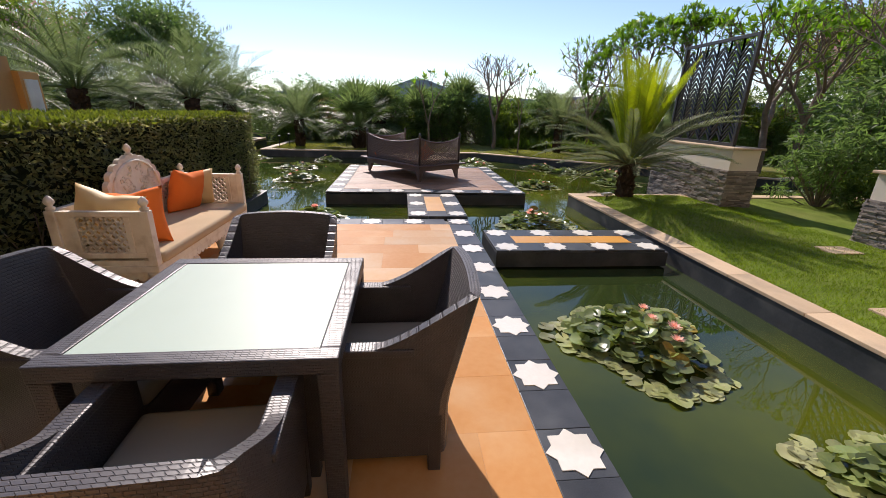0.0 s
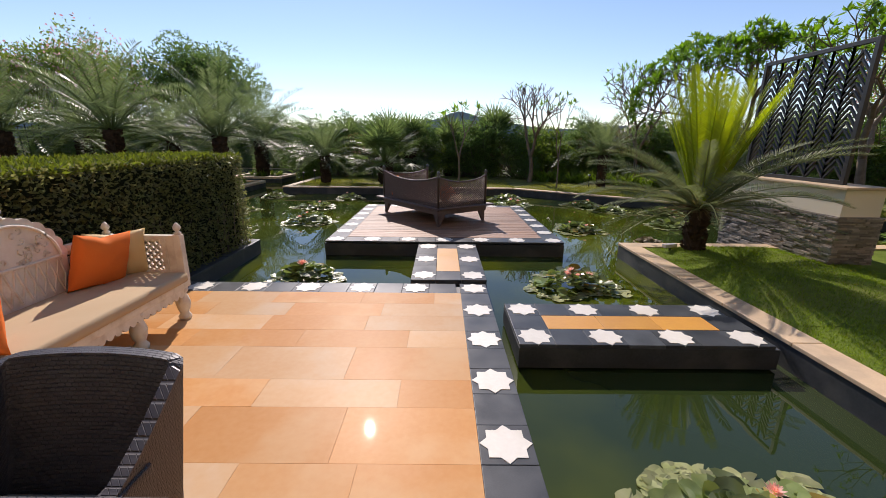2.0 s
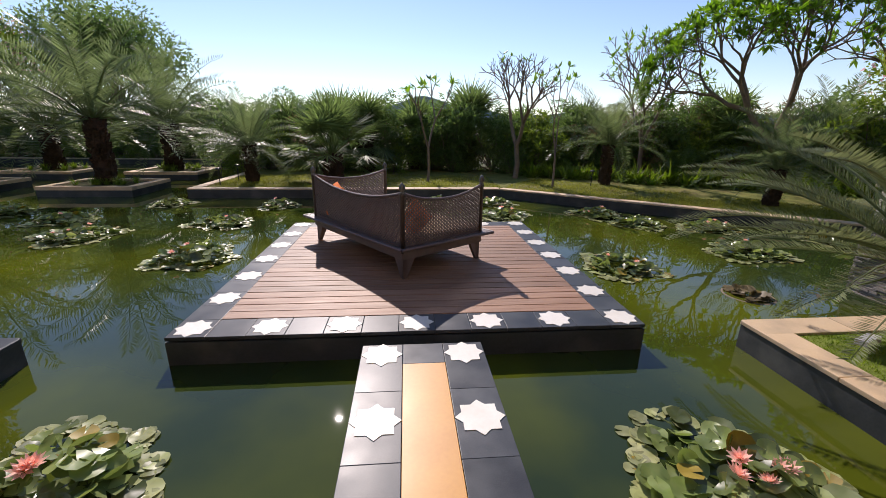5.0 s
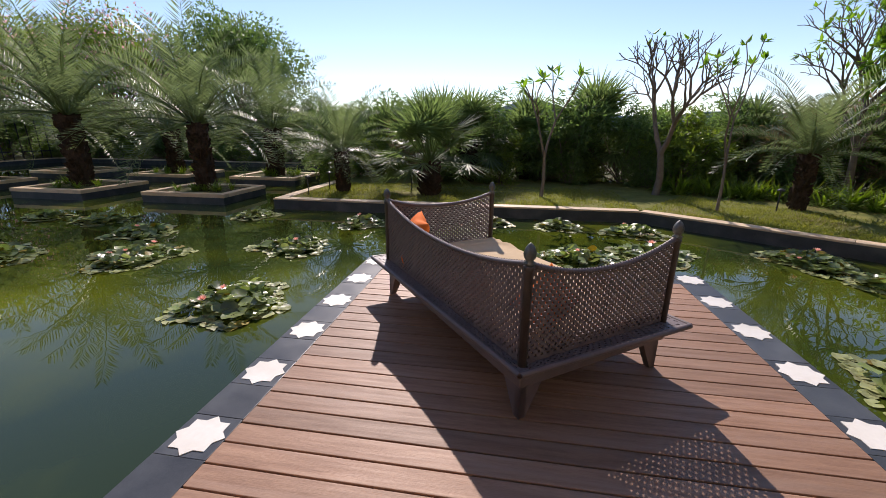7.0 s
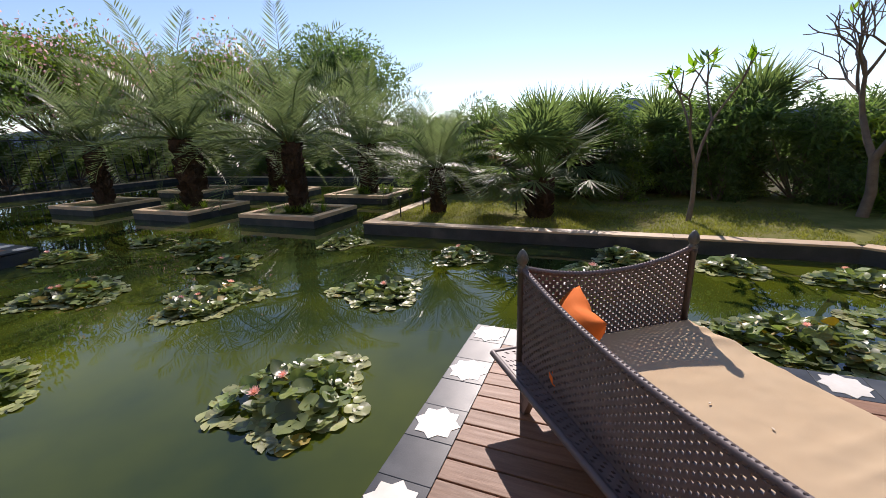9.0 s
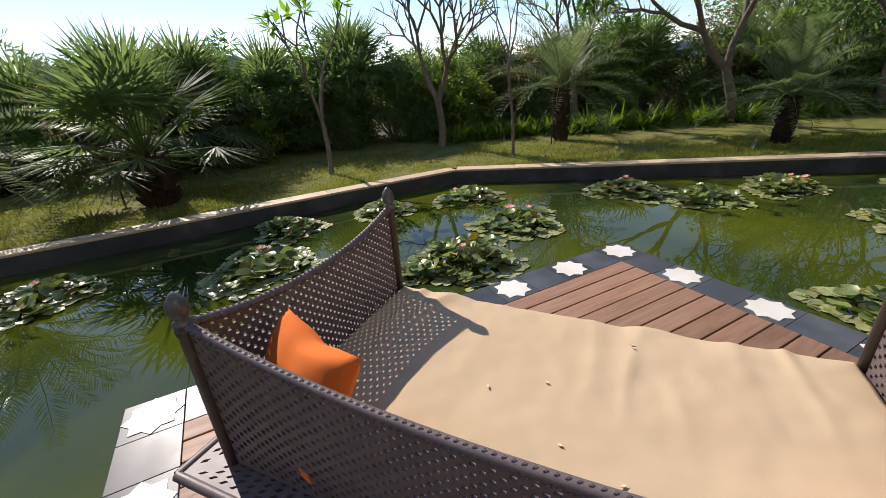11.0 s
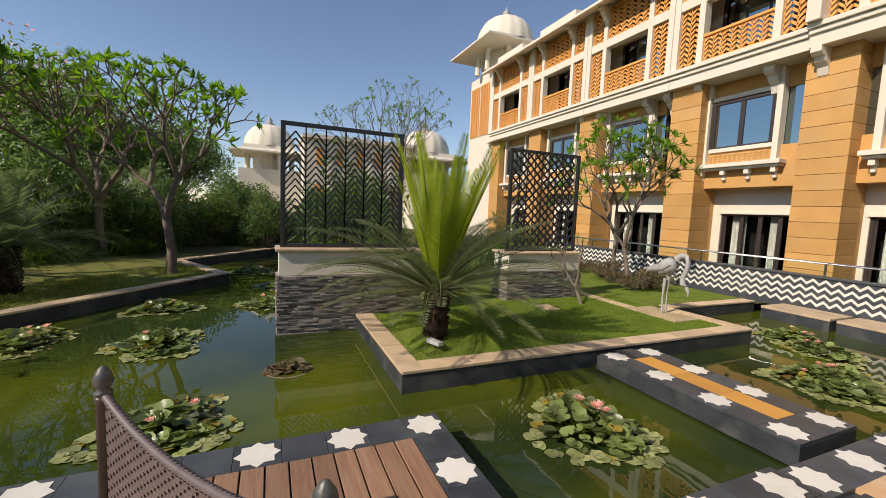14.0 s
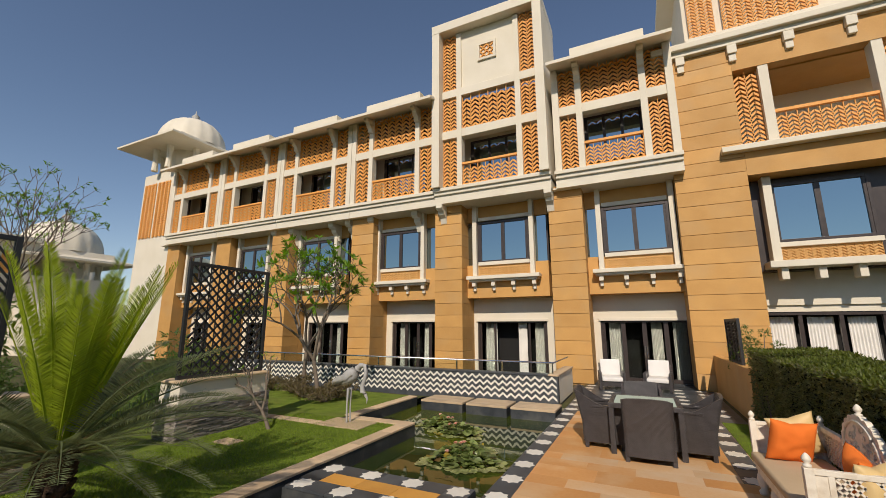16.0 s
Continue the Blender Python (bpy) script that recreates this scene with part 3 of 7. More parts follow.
def armchair(m):
    """Woven tub chair; local: faces +y, origin on the floor in the middle."""
    c = thing("armchair", m, "dark woven rattan armchair with taupe seat cushion at the table", "chair", "chairs round the table")
    W, D = 0.29, 0.29
    # wrap: left arm, curved back, right arm as one woven shell
    def shell(u, v):
        s = u * 2 - 1                       # -1 right arm front .. 1 left arm front
        a = abs(s)
        if a < 0.40:
            x = s / 0.40 * (W - 0.035)
            y = -D - 0.02 + 0.012 * (a / 0.40) ** 2
            n = (0, -1, 0)
            top = 0.875 - 0.014 * (a / 0.40) ** 2
        elif a < 0.48:
            f = (a - 0.40) / 0.08
            w = f * math.pi / 2
            x = math.copysign(W - 0.035 + 0.035 * math.sin(w), s)
            y = -D - 0.008 + 0.035 * (1 - math.cos(w))
            n = (math.copysign(math.sin(w), s), -math.cos(w), 0)
            top = 0.861 - 0.02 * f
        else:
            f = (a - 0.48) / 0.52
            x = math.copysign(W, s)
            y = -D + 0.027 + f * (2 * D - 0.027)
            n = (math.copysign(1, s), 0, 0)
            top = 0.63 + 0.211 * max(0, 1 - f * 2.0) ** 1.7 + 0.015 * f
        lean = max(0, v * top - 0.30) * 0.20
        y -= lean * (1 if a < 0.48 else max(0, 1 - (a - 0.48) / 0.26) ** 1.5)
        flare = 0.05 * v
        return (x * (1 + flare), y, 0.085 + v * (top - 0.085)), n
    part("shell", sheet(shell, 64, 10, 0.045), RATTAN, c, smooth=False)
    part("seat_base", box(-W + 0.02, -D + 0.02, 0.24, W - 0.02, D - 0.01, 0.36, 0.01), RATTAN, c)
    part("apron", box(-W + 0.02, D - 0.04, 0.13, W - 0.02, D, 0.36, 0.008), RATTAN, c)
    cu = box(-W + 0.03, -D + 0.04, 0.36, W - 0.03, D + 0.005, 0.44, 0.025)
    part("cushion", cu, SEATFAB, c, "taupe fabric seat cushion", smooth=True)
    for sx in (-1, 1):
        for sy in (-1, 1):
            part("leg", box(sx * W - 0.028, sy * (D - 0.028) - 0.028, 0.0, sx * W + 0.028, sy * (D - 0.028) + 0.028, 0.3, 0.006), RATTAN, c)
        part("arm_rest", box(sx * W * 1.03 - 0.036, -D + 0.12, 0.605, sx * W * 1.03 + 0.036, D + 0.005, 0.64, 0.008), RATTAN, c)
    return c


chair = armchair(pose(-0.37, 2.60, 0, 0, 0, 180))
for q in ((0.255, 2.06, 90), (-0.93, 2.07, -92), (-0.31, 1.40, 3)):
    copy_thing(chair, pose(q[0], q[1], 0, 0, 0, q[2]))

table = thing("dining_table", pose(-0.342, 2.075, 0), "square dark rattan dining table with a frosted glass top", "table")
H, e = 0.715, 0.50
for a in ((-e, -e, e, -e + 0.075), (-e, e - 0.075, e, e), (-e, -e + 0.075, -e + 0.075, e - 0.075), (e - 0.075, -e + 0.075, e, e - 0.075)):
    part("top_rail", box(a[0], a[1], H - 0.065, a[2], a[3], H, 0.006), RATTAN, table)
part("glass_top", box(-e + 0.076, -e + 0.076, H - 0.012, e - 0.076, e - 0.076, H - 0.004, 0.001), FROST, table, "pale green frosted glass panel")
for sx in (-1, 1):
    for sy in (-1, 1):
        part("leg", box(sx * (e - 0.04) - 0.037, sy * (e - 0.04) - 0.037, 0, sx * (e - 0.04) + 0.037, sy * (e - 0.04) + 0.037, H - 0.066, 0.006), RATTAN, table)


def pillow(name, m, size, material, label, cat="cushion"):
    """A plump square cushion with pinched corners and a dented top."""
    bm = bmesh.new()
    n = 18
    V = {}
    for s in (1, -1):
        for i in range(n + 1):
            for j in range(n + 1):
                u, v = i / n * 2 - 1, j / n * 2 - 1
                edge = (1 - u * u) * (1 - v * v)
                if s < 0 and (i in (0, n) or j in (0, n)):
                    continue
                pinch = 1 - 0.10 * (1 - u * u) * abs(v) - 0.0
                pinch2 = 1 - 0.10 * (1 - v * v) * abs(u)
                dent = 0.10 * math.exp(-((u * 3.2) ** 2)) * max(0, v)
                wr = 0.02 * noise.noise((u * 2.5 + len(label), v * 2.5, s * 3.0))
                V[(s, i, j)] = bm.verts.new((u * size / 2 * pinch2, s * (size * 0.23 * edge ** 0.42 * (1 + wr * 8)), (v - dent) * size / 2 * pinch))
    def at(s, i, j):
        return V.get((s, i, j)) or V[(1, i, j)]
    for s in (1, -1):
        for i in range(n):
            for j in range(n):
                f = [at(s, i, j), at(s, i + 1, j), at(s, i + 1, j + 1), at(s, i, j + 1)]
                if len(set(f)) == 4:
                    bm.faces.new(f if s > 0 else f[::-1])
    bmesh.ops.recalc_face_normals(bm, faces=bm.faces)
    ob = part(name, bm, material, None, smooth=True)
    ob.matrix_world = m
    return tagged(ob, label, cat)


# carved white bench against the hedge
BX0, BX1, BY0, BY1 = -2.12, -1.44, 3.37, 5.22
bench = thing("carved_bench", pose(0, 0, 0), "whitewashed carved wooden bench with lattice arms and a scalloped back", "bench")
part("seat_frame", box(BX0, BY0, 0.30, BX1, BY1, 0.36, 0.012), WHITECARVE, bench)
mat_b = box(BX0 + 0.05, BY0 + 0.06, 0.362, BX1 + 0.03, BY1 - 0.06, 0.45, 0.03)
part("seat_cushion", mat_b, FABRIC, bench, "tan canvas seat cushion", smooth=True)
leg_prof = [(0.05, 0), (0.055, 0.03), (0.035, 0.06), (0.05, 0.10), (0.062, 0.16), (0.05, 0.21), (0.034, 0.24), (0.055, 0.27), (0.055, 0.30)]
for y in (BY0 + 0.06, (BY0 * 2 + BY1) / 3, (BY0 + 2 * BY1) / 3, BY1 - 0.06):
    for x in (BX0 + 0.06, BX1 - 0.06):
        lg = part("leg", lathe(leg_prof, 14), WHITECARVE, bench, smooth=True)
        lg.location = (x, y, 0)
# scalloped skirt
def scallop_skirt(x0, y0, x1, y1):
    pts = [(0, 0.30)]
    ln = math.hypot(x1 - x0, y1 - y0)
    n = max(2, int(ln / 0.07))
    for k in range(n):
        for s in range(1, 6):
            w = math.pi * s / 5
            pts.append(((k + s / 5) * ln / n, 0.255 - 0.028 * math.sin(w)))
    pts.append((ln, 0.30))
    bm = bmesh.new()
    d = Vector((x1 - x0, y1 - y0, 0)) / ln
    nn = Vector((d.y, -d.x, 0)) * 0.011
    A = [bm.verts.new(Vector((x0, y0, z)) + d * s + nn) for s, z in pts]
    B = [bm.verts.new(Vector((x0, y0, z)) + d * s - nn) for s, z in pts]
    bm.faces.new(A)
    bm.faces.new(B[::-1])
    for i in range(len(A)):
        j = (i + 1) % len(A)
        bm.faces.new((A[i], B[i], B[j], A[j]))
    bmesh.ops.recalc_face_normals(bm, faces=bm.faces)
    part("skirt", bm, WHITECARVE, bench)
scallop_skirt(BX1 - 0.02, BY0 + 0.1, BX1 - 0.02, BY1 - 0.1)
scallop_skirt(BX0 + 0.1, BY0 + 0.03, BX1 - 0.1, BY0 + 0.03)


def diag_lattice(p0, du, dv, w, h, pitch, bar, thick):
    """Crossing diagonal bars cut to a w x h field, as a list-built mesh."""
    V, F = [], []
    nrm = du.cross(dv).normalized() * thick / 2
    for sgn in (1, -1):
        c = -h if sgn > 0 else 0
        k = c - (c % pitch)
        while k < w + h:
            # line u = k + sgn*v
            pts = []
            for v in np.linspace(0, h, 13):
                u = k + (v if sgn > 0 else -v) + (0 if sgn > 0 else 0)
                pts.append((u, v))
            ins = [q for q in pts if 0 <= q[0] <= w]
            if len(ins) >= 2:
                (u0, v0), (u1, v1) = ins[0], ins[-1]
                d = (du * (u1 - u0) + dv * (v1 - v0)).normalized()
                sd = d.cross(nrm.normalized()) * bar / 2
                a, b2 = p0 + du * u0 + dv * v0, p0 + du * u1 + dv * v1
                i = len(V)
                V += [a - sd - nrm, a + sd - nrm, a + sd + nrm, a - sd + nrm, b2 - sd - nrm, b2 + sd - nrm, b2 + sd + nrm, b2 - sd + nrm]
                F += [(i, i + 1, i + 5, i + 4), (i + 1, i + 2, i + 6, i + 5), (i + 2, i + 3, i + 7, i + 6), (i + 3, i, i + 4, i + 7)]
            k += pitch
    return V, F


ball = [(0.0, 0), (0.028, 0.0), (0.03, 0.02), (0.015, 0.03), (0.03, 0.05), (0.033, 0.065), (0.02, 0.09), (0.006, 0.105), (0.0, 0.106)]
for y in (BY0 + 0.03, BY1 - 0.03):
    for x in (BX0 + 0.03, BX1 - 0.03):
        part("arm_post", box(x - 0.032, y - 0.032, 0.36, x + 0.032, y + 0.032, 0.78, 0.006), WHITECARVE, bench)
        fb = part("finial", lathe(ball, 12), WHITECARVE, bench, smooth=True)
        fb.location = (x, y, 0.78)
    for z in (0.36, 0.42, 0.735):
        part("arm_rail", box(BX0 + 0.06, y - 0.022, z, BX1 - 0.06, y + 0.022, z + 0.04, 0.004), WHITECARVE, bench)
    for x in (BX0 + 0.16, BX1 - 0.16):
        part("arm_stile", box(x - 0.02, y - 0.02, 0.46, x + 0.02, y + 0.02, 0.735, 0.003), WHITECARVE, bench)
    V, F = diag_lattice(Vector((BX0 + 0.18, y, 0.46)), Vector((1, 0, 0)), Vector((0, 0, 1)), BX1 - BX0 - 0.36, 0.275, 0.062, 0.016, 0.022)
    raw("arm_lattice", V, F, WHITECARVE, bench)
    for x0, x1 in ((BX0 + 0.06, BX0 + 0.14), (BX1 - 0.14, BX1 - 0.06)):
        part("arm_panel", box(x0, y - 0.012, 0.46, x1, y + 0.012, 0.735), WHITECARVE, bench)
# back: low lattice rails and a raised scalloped arch
yc = 4.37
for y0, y1 in ((BY0 + 0.06, yc - 0.42), (yc + 0.42, BY1 - 0.06)):
    part("back_rail", box(BX0, y0, 0.73, BX0 + 0.05, y1, 0.78, 0.006), WHITECARVE, bench)
    V, F = diag_lattice(Vector((BX0 + 0.025, y0, 0.45)), Vector((0, 1, 0)), Vector((0, 0, 1)), y1 - y0, 0.28, 0.062, 0.016, 0.022)
    raw("back_lattice", V, F, WHITECARVE, bench)
arch = [(-0.40, 0.36)]
for k in range(0, 121):
    w = math.pi * (1 - k / 120)
    sc = 1 + 0.05 * abs(math.sin(w * 12))
    arch.append((0.40 * sc * math.cos(w), 0.70 + 0.35 * sc * math.sin(w)))
arch.append((0.40, 0.36))
bm = bmesh.new()
A = [bm.verts.new((BX0 + 0.045, yc + a, z)) for a, z in arch]
B = [bm.verts.new((BX0 + 0.0, yc + a, z)) for a, z in arch]
bm.faces.new(A)
bm.faces.new(B[::-1])
for i in range(len(A)):
    j = (i + 1) % len(A)
    bm.faces.new((A[i], B[i], B[j], A[j]))
bmesh.ops.recalc_face_normals(bm, faces=bm.faces)
part("back_arch", bm, WHITECARVE, bench, "carved scalloped arch back panel")
# carved relief on the arch: scrolls and leaves proud of the panel
V, F = [], []
rr = random.Random(3)
for k in range(46):
    a = rr.uniform(-0.32, 0.32)
    z = rr.uniform(0.74, 1.0)
    if math.hypot(a / 0.38, (z - 0.70) / 0.31) > 0.92:
        continue
    r0, w0 = rr.uniform(0.018, 0.04), rr.uniform(0, 6.28)
    pts = [(BX0 + 0.048, yc + a + r0 * (1 - s / 14) * math.cos(w0 + s * 0.45), z + r0 * (1 - s / 14) * math.sin(w0 + s * 0.45)) for s in range(12)]
    tube(V, F, pts, [0.008 * (1 - s / 16) for s in range(12)], 5)
for i in range(9):
    s = -0.32 + 0.08 * i
    tube(V, F, [(BX0 + 0.048, yc + s, 0.46), (BX0 + 0.048, yc + s + 0.035, 0.58), (BX0 + 0.048, yc + s, 0.72)], [0.008] * 3, 5)
    tube(V, F, [(BX0 + 0.048, yc + s, 0.46), (BX0 + 0.048, yc + s - 0.035, 0.58), (BX0 + 0.048, yc + s, 0.72)], [0.008] * 3, 5)
tube(V, F, [(BX0 + 0.05, yc + 0.35 * math.cos(w), 0.70 + 0.31 * math.sin(w)) for w in np.linspace(0, math.pi, 30)], [0.012] * 30, 6)
tube(V, F, [(BX0 + 0.05, yc - 0.37, 0.72), (BX0 + 0.05, yc + 0.37, 0.72)], [0.012] * 2, 6)
raw("carving", V, F, WHITECARVE, bench, smooth=True)
fb = part("crest_finial", lathe(ball, 12), WHITECARVE, bench, smooth=True)
fb.location = (BX0 + 0.022, yc, 1.055)
pillow("cushion", pose(-1.90, 4.86, 0.64, 12, 0, 78) @ pose(0, 0, 0, 0, 8, 0), 0.46, ORANGE, "bright orange square scatter cushion on the bench")
pillow("cushion", pose(-1.92, 5.07, 0.63, 6, 0, 40), 0.42, CREAMF, "cream satin scatter cushion on the bench end")
pillow("cushion", pose(-1.74, 3.70, 0.65, -16, 0, 16) @ pose(0, 0, 0, 0, -5, 0), 0.46, ORANGE, "orange scatter cushion leaning on the bench arm")
pillow("cushion", pose(-1.82, 3.52, 0.68, -10, 0, 8) @ pose(0, 0, 0, 0, 14, 0), 0.46, CREAMF, "cream satin scatter cushion in the bench corner")


# ---------------- daybed on the deck ----------------
Fp, Lp, Bp, Rp = Vector((0.772, 9.273, 0)), Vector((-0.465, 10.938, 0)), Vector((0.492, 11.621, 0)), Vector((1.706, 9.998, 0))
U = ((Lp - Fp) + (Bp - Rp)).normalized()
Vv = Vector((U.y, -U.x, 0))
LU, LV = 2.07, 1.18
org = Fp
DB = Matrix(((U.x, Vv.x, 0, org.x), (U.y, Vv.y, 0, org.y), (0, 0, 1, 0.012), (0, 0, 0, 1)))
bed = thing("daybed", DB, "dark woven cane daybed with curved perforated backs and a tan mattress", "daybed")


def perforated(fn, lu, lv_fn, pitch, hole, thick, z0, edge=0.05):
    """A cane panel with a grid of square holes. lv_fn(u): top height; fn(u, z) -> point."""
    bm = bmesh.new()
    nu = max(2, int(lu / pitch))
    nz = max(2, int((max(lv_fn(u) for u in (0, lu / 2, lu)) - z0) / pitch))
    us, inh = [0.0], []
    step = lu / nu
    hs = step * hole
    for i in range(nu):
        us += [i * step + (step - hs) / 2, i * step + (step + hs) / 2]
    us.append(lu)
    vf = [0.0]
    for j in range(nz):
        vf += [(j + (1 - hole) / 2) / nz, (j + (1 + hole) / 2) / nz]
    vf.append(1.0)
    g = [[bm.verts.new(fn(u, z0 + v * (lv_fn(u) - z0))) for v in vf] for u in us]
    for i in range(len(us) - 1):
        for j in range(len(vf) - 1):
            ishole = i % 2 == 1 and j % 2 == 1 and 2 < i < len(us) - 4 and 1 < j < len(vf) - 2
            if (i // 2 + j // 2) % 2:
                ishole = False
            if not ishole:
                bm.faces.new((g[i][j], g[i + 1][j], g[i + 1][j + 1], g[i][j + 1]))
    loose = [v for v in bm.verts if not v.link_faces]
    bmesh.ops.delete(bm, geom=loose, context="VERTS")
    return bm


def panel(name, a, b2, h0, hm, lean=0.0):
    """Woven back panel from post to post, its top edge dipping in the middle."""
    d = b2 - a
    ln = d.length
    d = d / ln
    def top(u):
        s = u / ln * 2 - 1
        return hm + (h0 - hm) * abs(s) ** 2.2
    ob = part(name, perforated(lambda u, z: a + d * u + Vector((0, 0, z)), ln, top, 0.0235, 0.72, 0.012, 0.36), CANE, bed)
    md = ob.modifiers.new("thick", "SOLIDIFY")
    md.thickness, md.offset = 0.011, 0
    V, F = [], []
    k = 60
    tube(V, F, [a + d * (ln * i / k) + Vector((0, 0, top(ln * i / k) + 0.006)) for i in range(k + 1)], [0.017] * (k + 1), 8)
    # braided wrapping on the rim
    n = int(ln / 0.022)
    sd = Vector((d.y, -d.x, 0)) * 0.015
    for i in range(n):
        u = ln * (i + 0.5) / n
        p = a + d * u + Vector((0, 0, top(u) + 0.006))
        tube(V, F, [p - d * 0.013 + Vector((0, 0, -0.004)) + sd, p + Vector((0, 0, 0.0125)), p + d * 0.013 + Vector((0, 0, -0.004)) - sd], [0.0085, 0.009, 0.0085], 6)
    raw("braided_rim", V, F, CANE, bed, smooth=True)


f0, l0, b0, r0 = Vector((0, 0, 0)), Vector((LU, 0, 0)), Vector((LU, LV, 0)), Vector((0, LV, 0))
panel("back_panel", f0, l0, 0.93, 0.80)
panel("end_panel", l0, b0, 0.93, 0.84)
panel("end_panel", f0, r0, 0.93, 0.82)
finial_prof = [(0.022, 0), (0.03, 0.01), (0.03, 0.02), (0.018, 0.028), (0.03, 0.045), (0.034, 0.065), (0.028, 0.09), (0.014, 0.112), (0.002, 0.122)]
for p in (f0, l0, b0, r0):
    ob = part("post", lathe([(0.026, 0.3), (0.026, 0.9), (0.03, 0.905), (0.03, 0.925), (0.022, 0.93)], 12), POSTM, bed, smooth=True)
    ob.location = p
    fb = part("finial", lathe(finial_prof, 12), FINIALM, ob, "bud-shaped metal finial", smooth=True)
    fb.location = (0, 0, 0.925)
# perforated ledge all round, with a rolled rim
outer = [Vector((-0.06, -0.06, 0.345)), Vector((LU + 0.15, -0.12, 0.345)), Vector((LU + 0.14, LV + 0.07, 0.345)), Vector((-0.12, LV + 0.12, 0.345))]
inner = [Vector((0.01, 0.01, 0.345)), Vector((LU - 0.01, 0.01, 0.345)), Vector((LU - 0.01, LV - 0.01, 0.345)), Vector((0.01, LV - 0.01, 0.345))]
for k in range(4):
    p0, p1, q0, q1 = outer[k], outer[(k + 1) % 4], inner[k], inner[(k + 1) % 4]
    ln = (p1 - p0).length
    fn = lambda u, z: p0.lerp(p1, u / ln).lerp(q0.lerp(q1, u / ln), (z - 1) / 0.14)
    ob = part("ledge", perforated(fn, ln, lambda u: 1.14, 0.026, 0.62, 0.012, 1.0), CANE, bed)
    md = ob.modifiers.new("thick", "SOLIDIFY")
    md.thickness, md.offset = 0.02, 0
V, F = [], []
for k in range(4):
    tube(V, F, [outer[k], outer[(k + 1) % 4]], [0.019, 0.019], 8)
raw("ledge_rim", V, F, CANE, bed, smooth=True)
part("base", box(-0.02, -0.02, 0.22, LU + 0.02, LV + 0.02, 0.34, 0.01), CANE, bed)
for p in (f0, l0, b0, r0):
    sx, sy = (1 if p.x == 0 else -1), (1 if p.y == 0 else -1)
    pts = [(0.0, 0.22), (0.16, 0.22), (0.045, 0.0), (0.0, 0.0)]
    bm = bmesh.new()
    for ax in (0, 1):
        A = [bm.verts.new((p.x + (sx * a if ax == 0 else sx * 0.0), p.y + (sy * a if ax else 0.0), z)) for a, z in pts]
        B = [bm.verts.new((p.x + (sx * a if ax == 0 else sx * 0.045), p.y + (sy * a if ax else sy * 0.045), z)) for a, z in pts]
        bm.faces.new(A)
        bm.faces.new(B[::-1])
        for i in range(4):
            j = (i + 1) % 4
            bm.faces.new((A[i], B[i], B[j], A[j]))
    bmesh.ops.recalc_face_normals(bm, faces=bm.faces)
    part("leg", bm, CANE, bed)
# mattress with a soft, slightly wrinkled top
bm = bmesh.new()
nx, ny = 130, 60
top = {}
x0, x1, y0, y1 = 0.02, LU - 0.02, 0.02, LV + 0.02
for i in range(nx + 1):
    for j in range(ny + 1):
        u, v = i / nx * 2 - 1, j / ny * 2 - 1
        rim = (max(abs(u) ** 14, abs(v) ** 10))
        wr = 0.006 * noise.noise((u * 5, v * 3, 1)) + 0.003 * noise.noise((u * 14, v * 7, 3)) + 0.045 * max(0, 0.30 - abs(noise.noise((u * 5 + 4, v * 0.7, 7)))) * max(0, v + 0.2) * (0.4 + max(0, noise.noise((u * 2, v, 9)) * 3))
        top[i, j] = bm.verts.new((x0 + (x1 - x0) * i / nx, y0 + (y1 - y0) * j / ny, 0.462 - 0.02 * rim + wr - 0.022 * (1 - u * u) * max(0, v) ** 3))
for i in range(nx):
    for j in range(ny):
        bm.faces.new((top[i, j], top[i + 1, j], top[i + 1, j + 1], top[i, j + 1]))
edge = [top[i, 0] for i in range(nx)] + [top[nx, j] for j in range(ny)] + [top[i, ny] for i in range(nx, 0, -1)] + [top[0, j] for j in range(ny, 0, -1)]
low = [bm.verts.new((v.co.x, v.co.y, 0.345)) for v in edge]
for i in range(len(edge)):
    j = (i + 1) % len(edge)
    bm.faces.new((edge[i], edge[j], low[j], low[i]))
bmesh.ops.recalc_face_normals(bm, faces=bm.faces)
part("mattress", bm, FABRIC, bed, "tan canvas mattress with soft wrinkles", smooth=True)
rq = random.Random(8)
for k in range(6):
    petal = part("fallen_petal", prism([(0, 0), (0.012, -0.005), (0.022, 0), (0.012, 0.006)], 0, 0.0025), CURTAINPETAL)
    petal.matrix_world = DB @ pose(rq.uniform(0.5, 1.8), rq.uniform(0.3, 1.0), 0.468, rq.uniform(-12, 12), rq.uniform(-12, 12), rq.uniform(0, 360))
    tagged(petal, "small dry white petal fallen on the mattress", "petal", "petals on the mattress")
pillow("cushion", DB @ pose(LU - 0.23, 0.16, 0.61, -30, 0, 14) @ pose(0, 0, 0, 0, -5, 0), 0.45, ORANGE, "orange cotton cushion slumped in the daybed corner")
pillow("cushion", DB @ pose(0.15, 0.275, 0.62, 2, 0, -76) @ pose(0, 0, 0, 0, 43, 0), 0.34, ORANGE, "orange cotton cushion standing on its corner on the daybed")


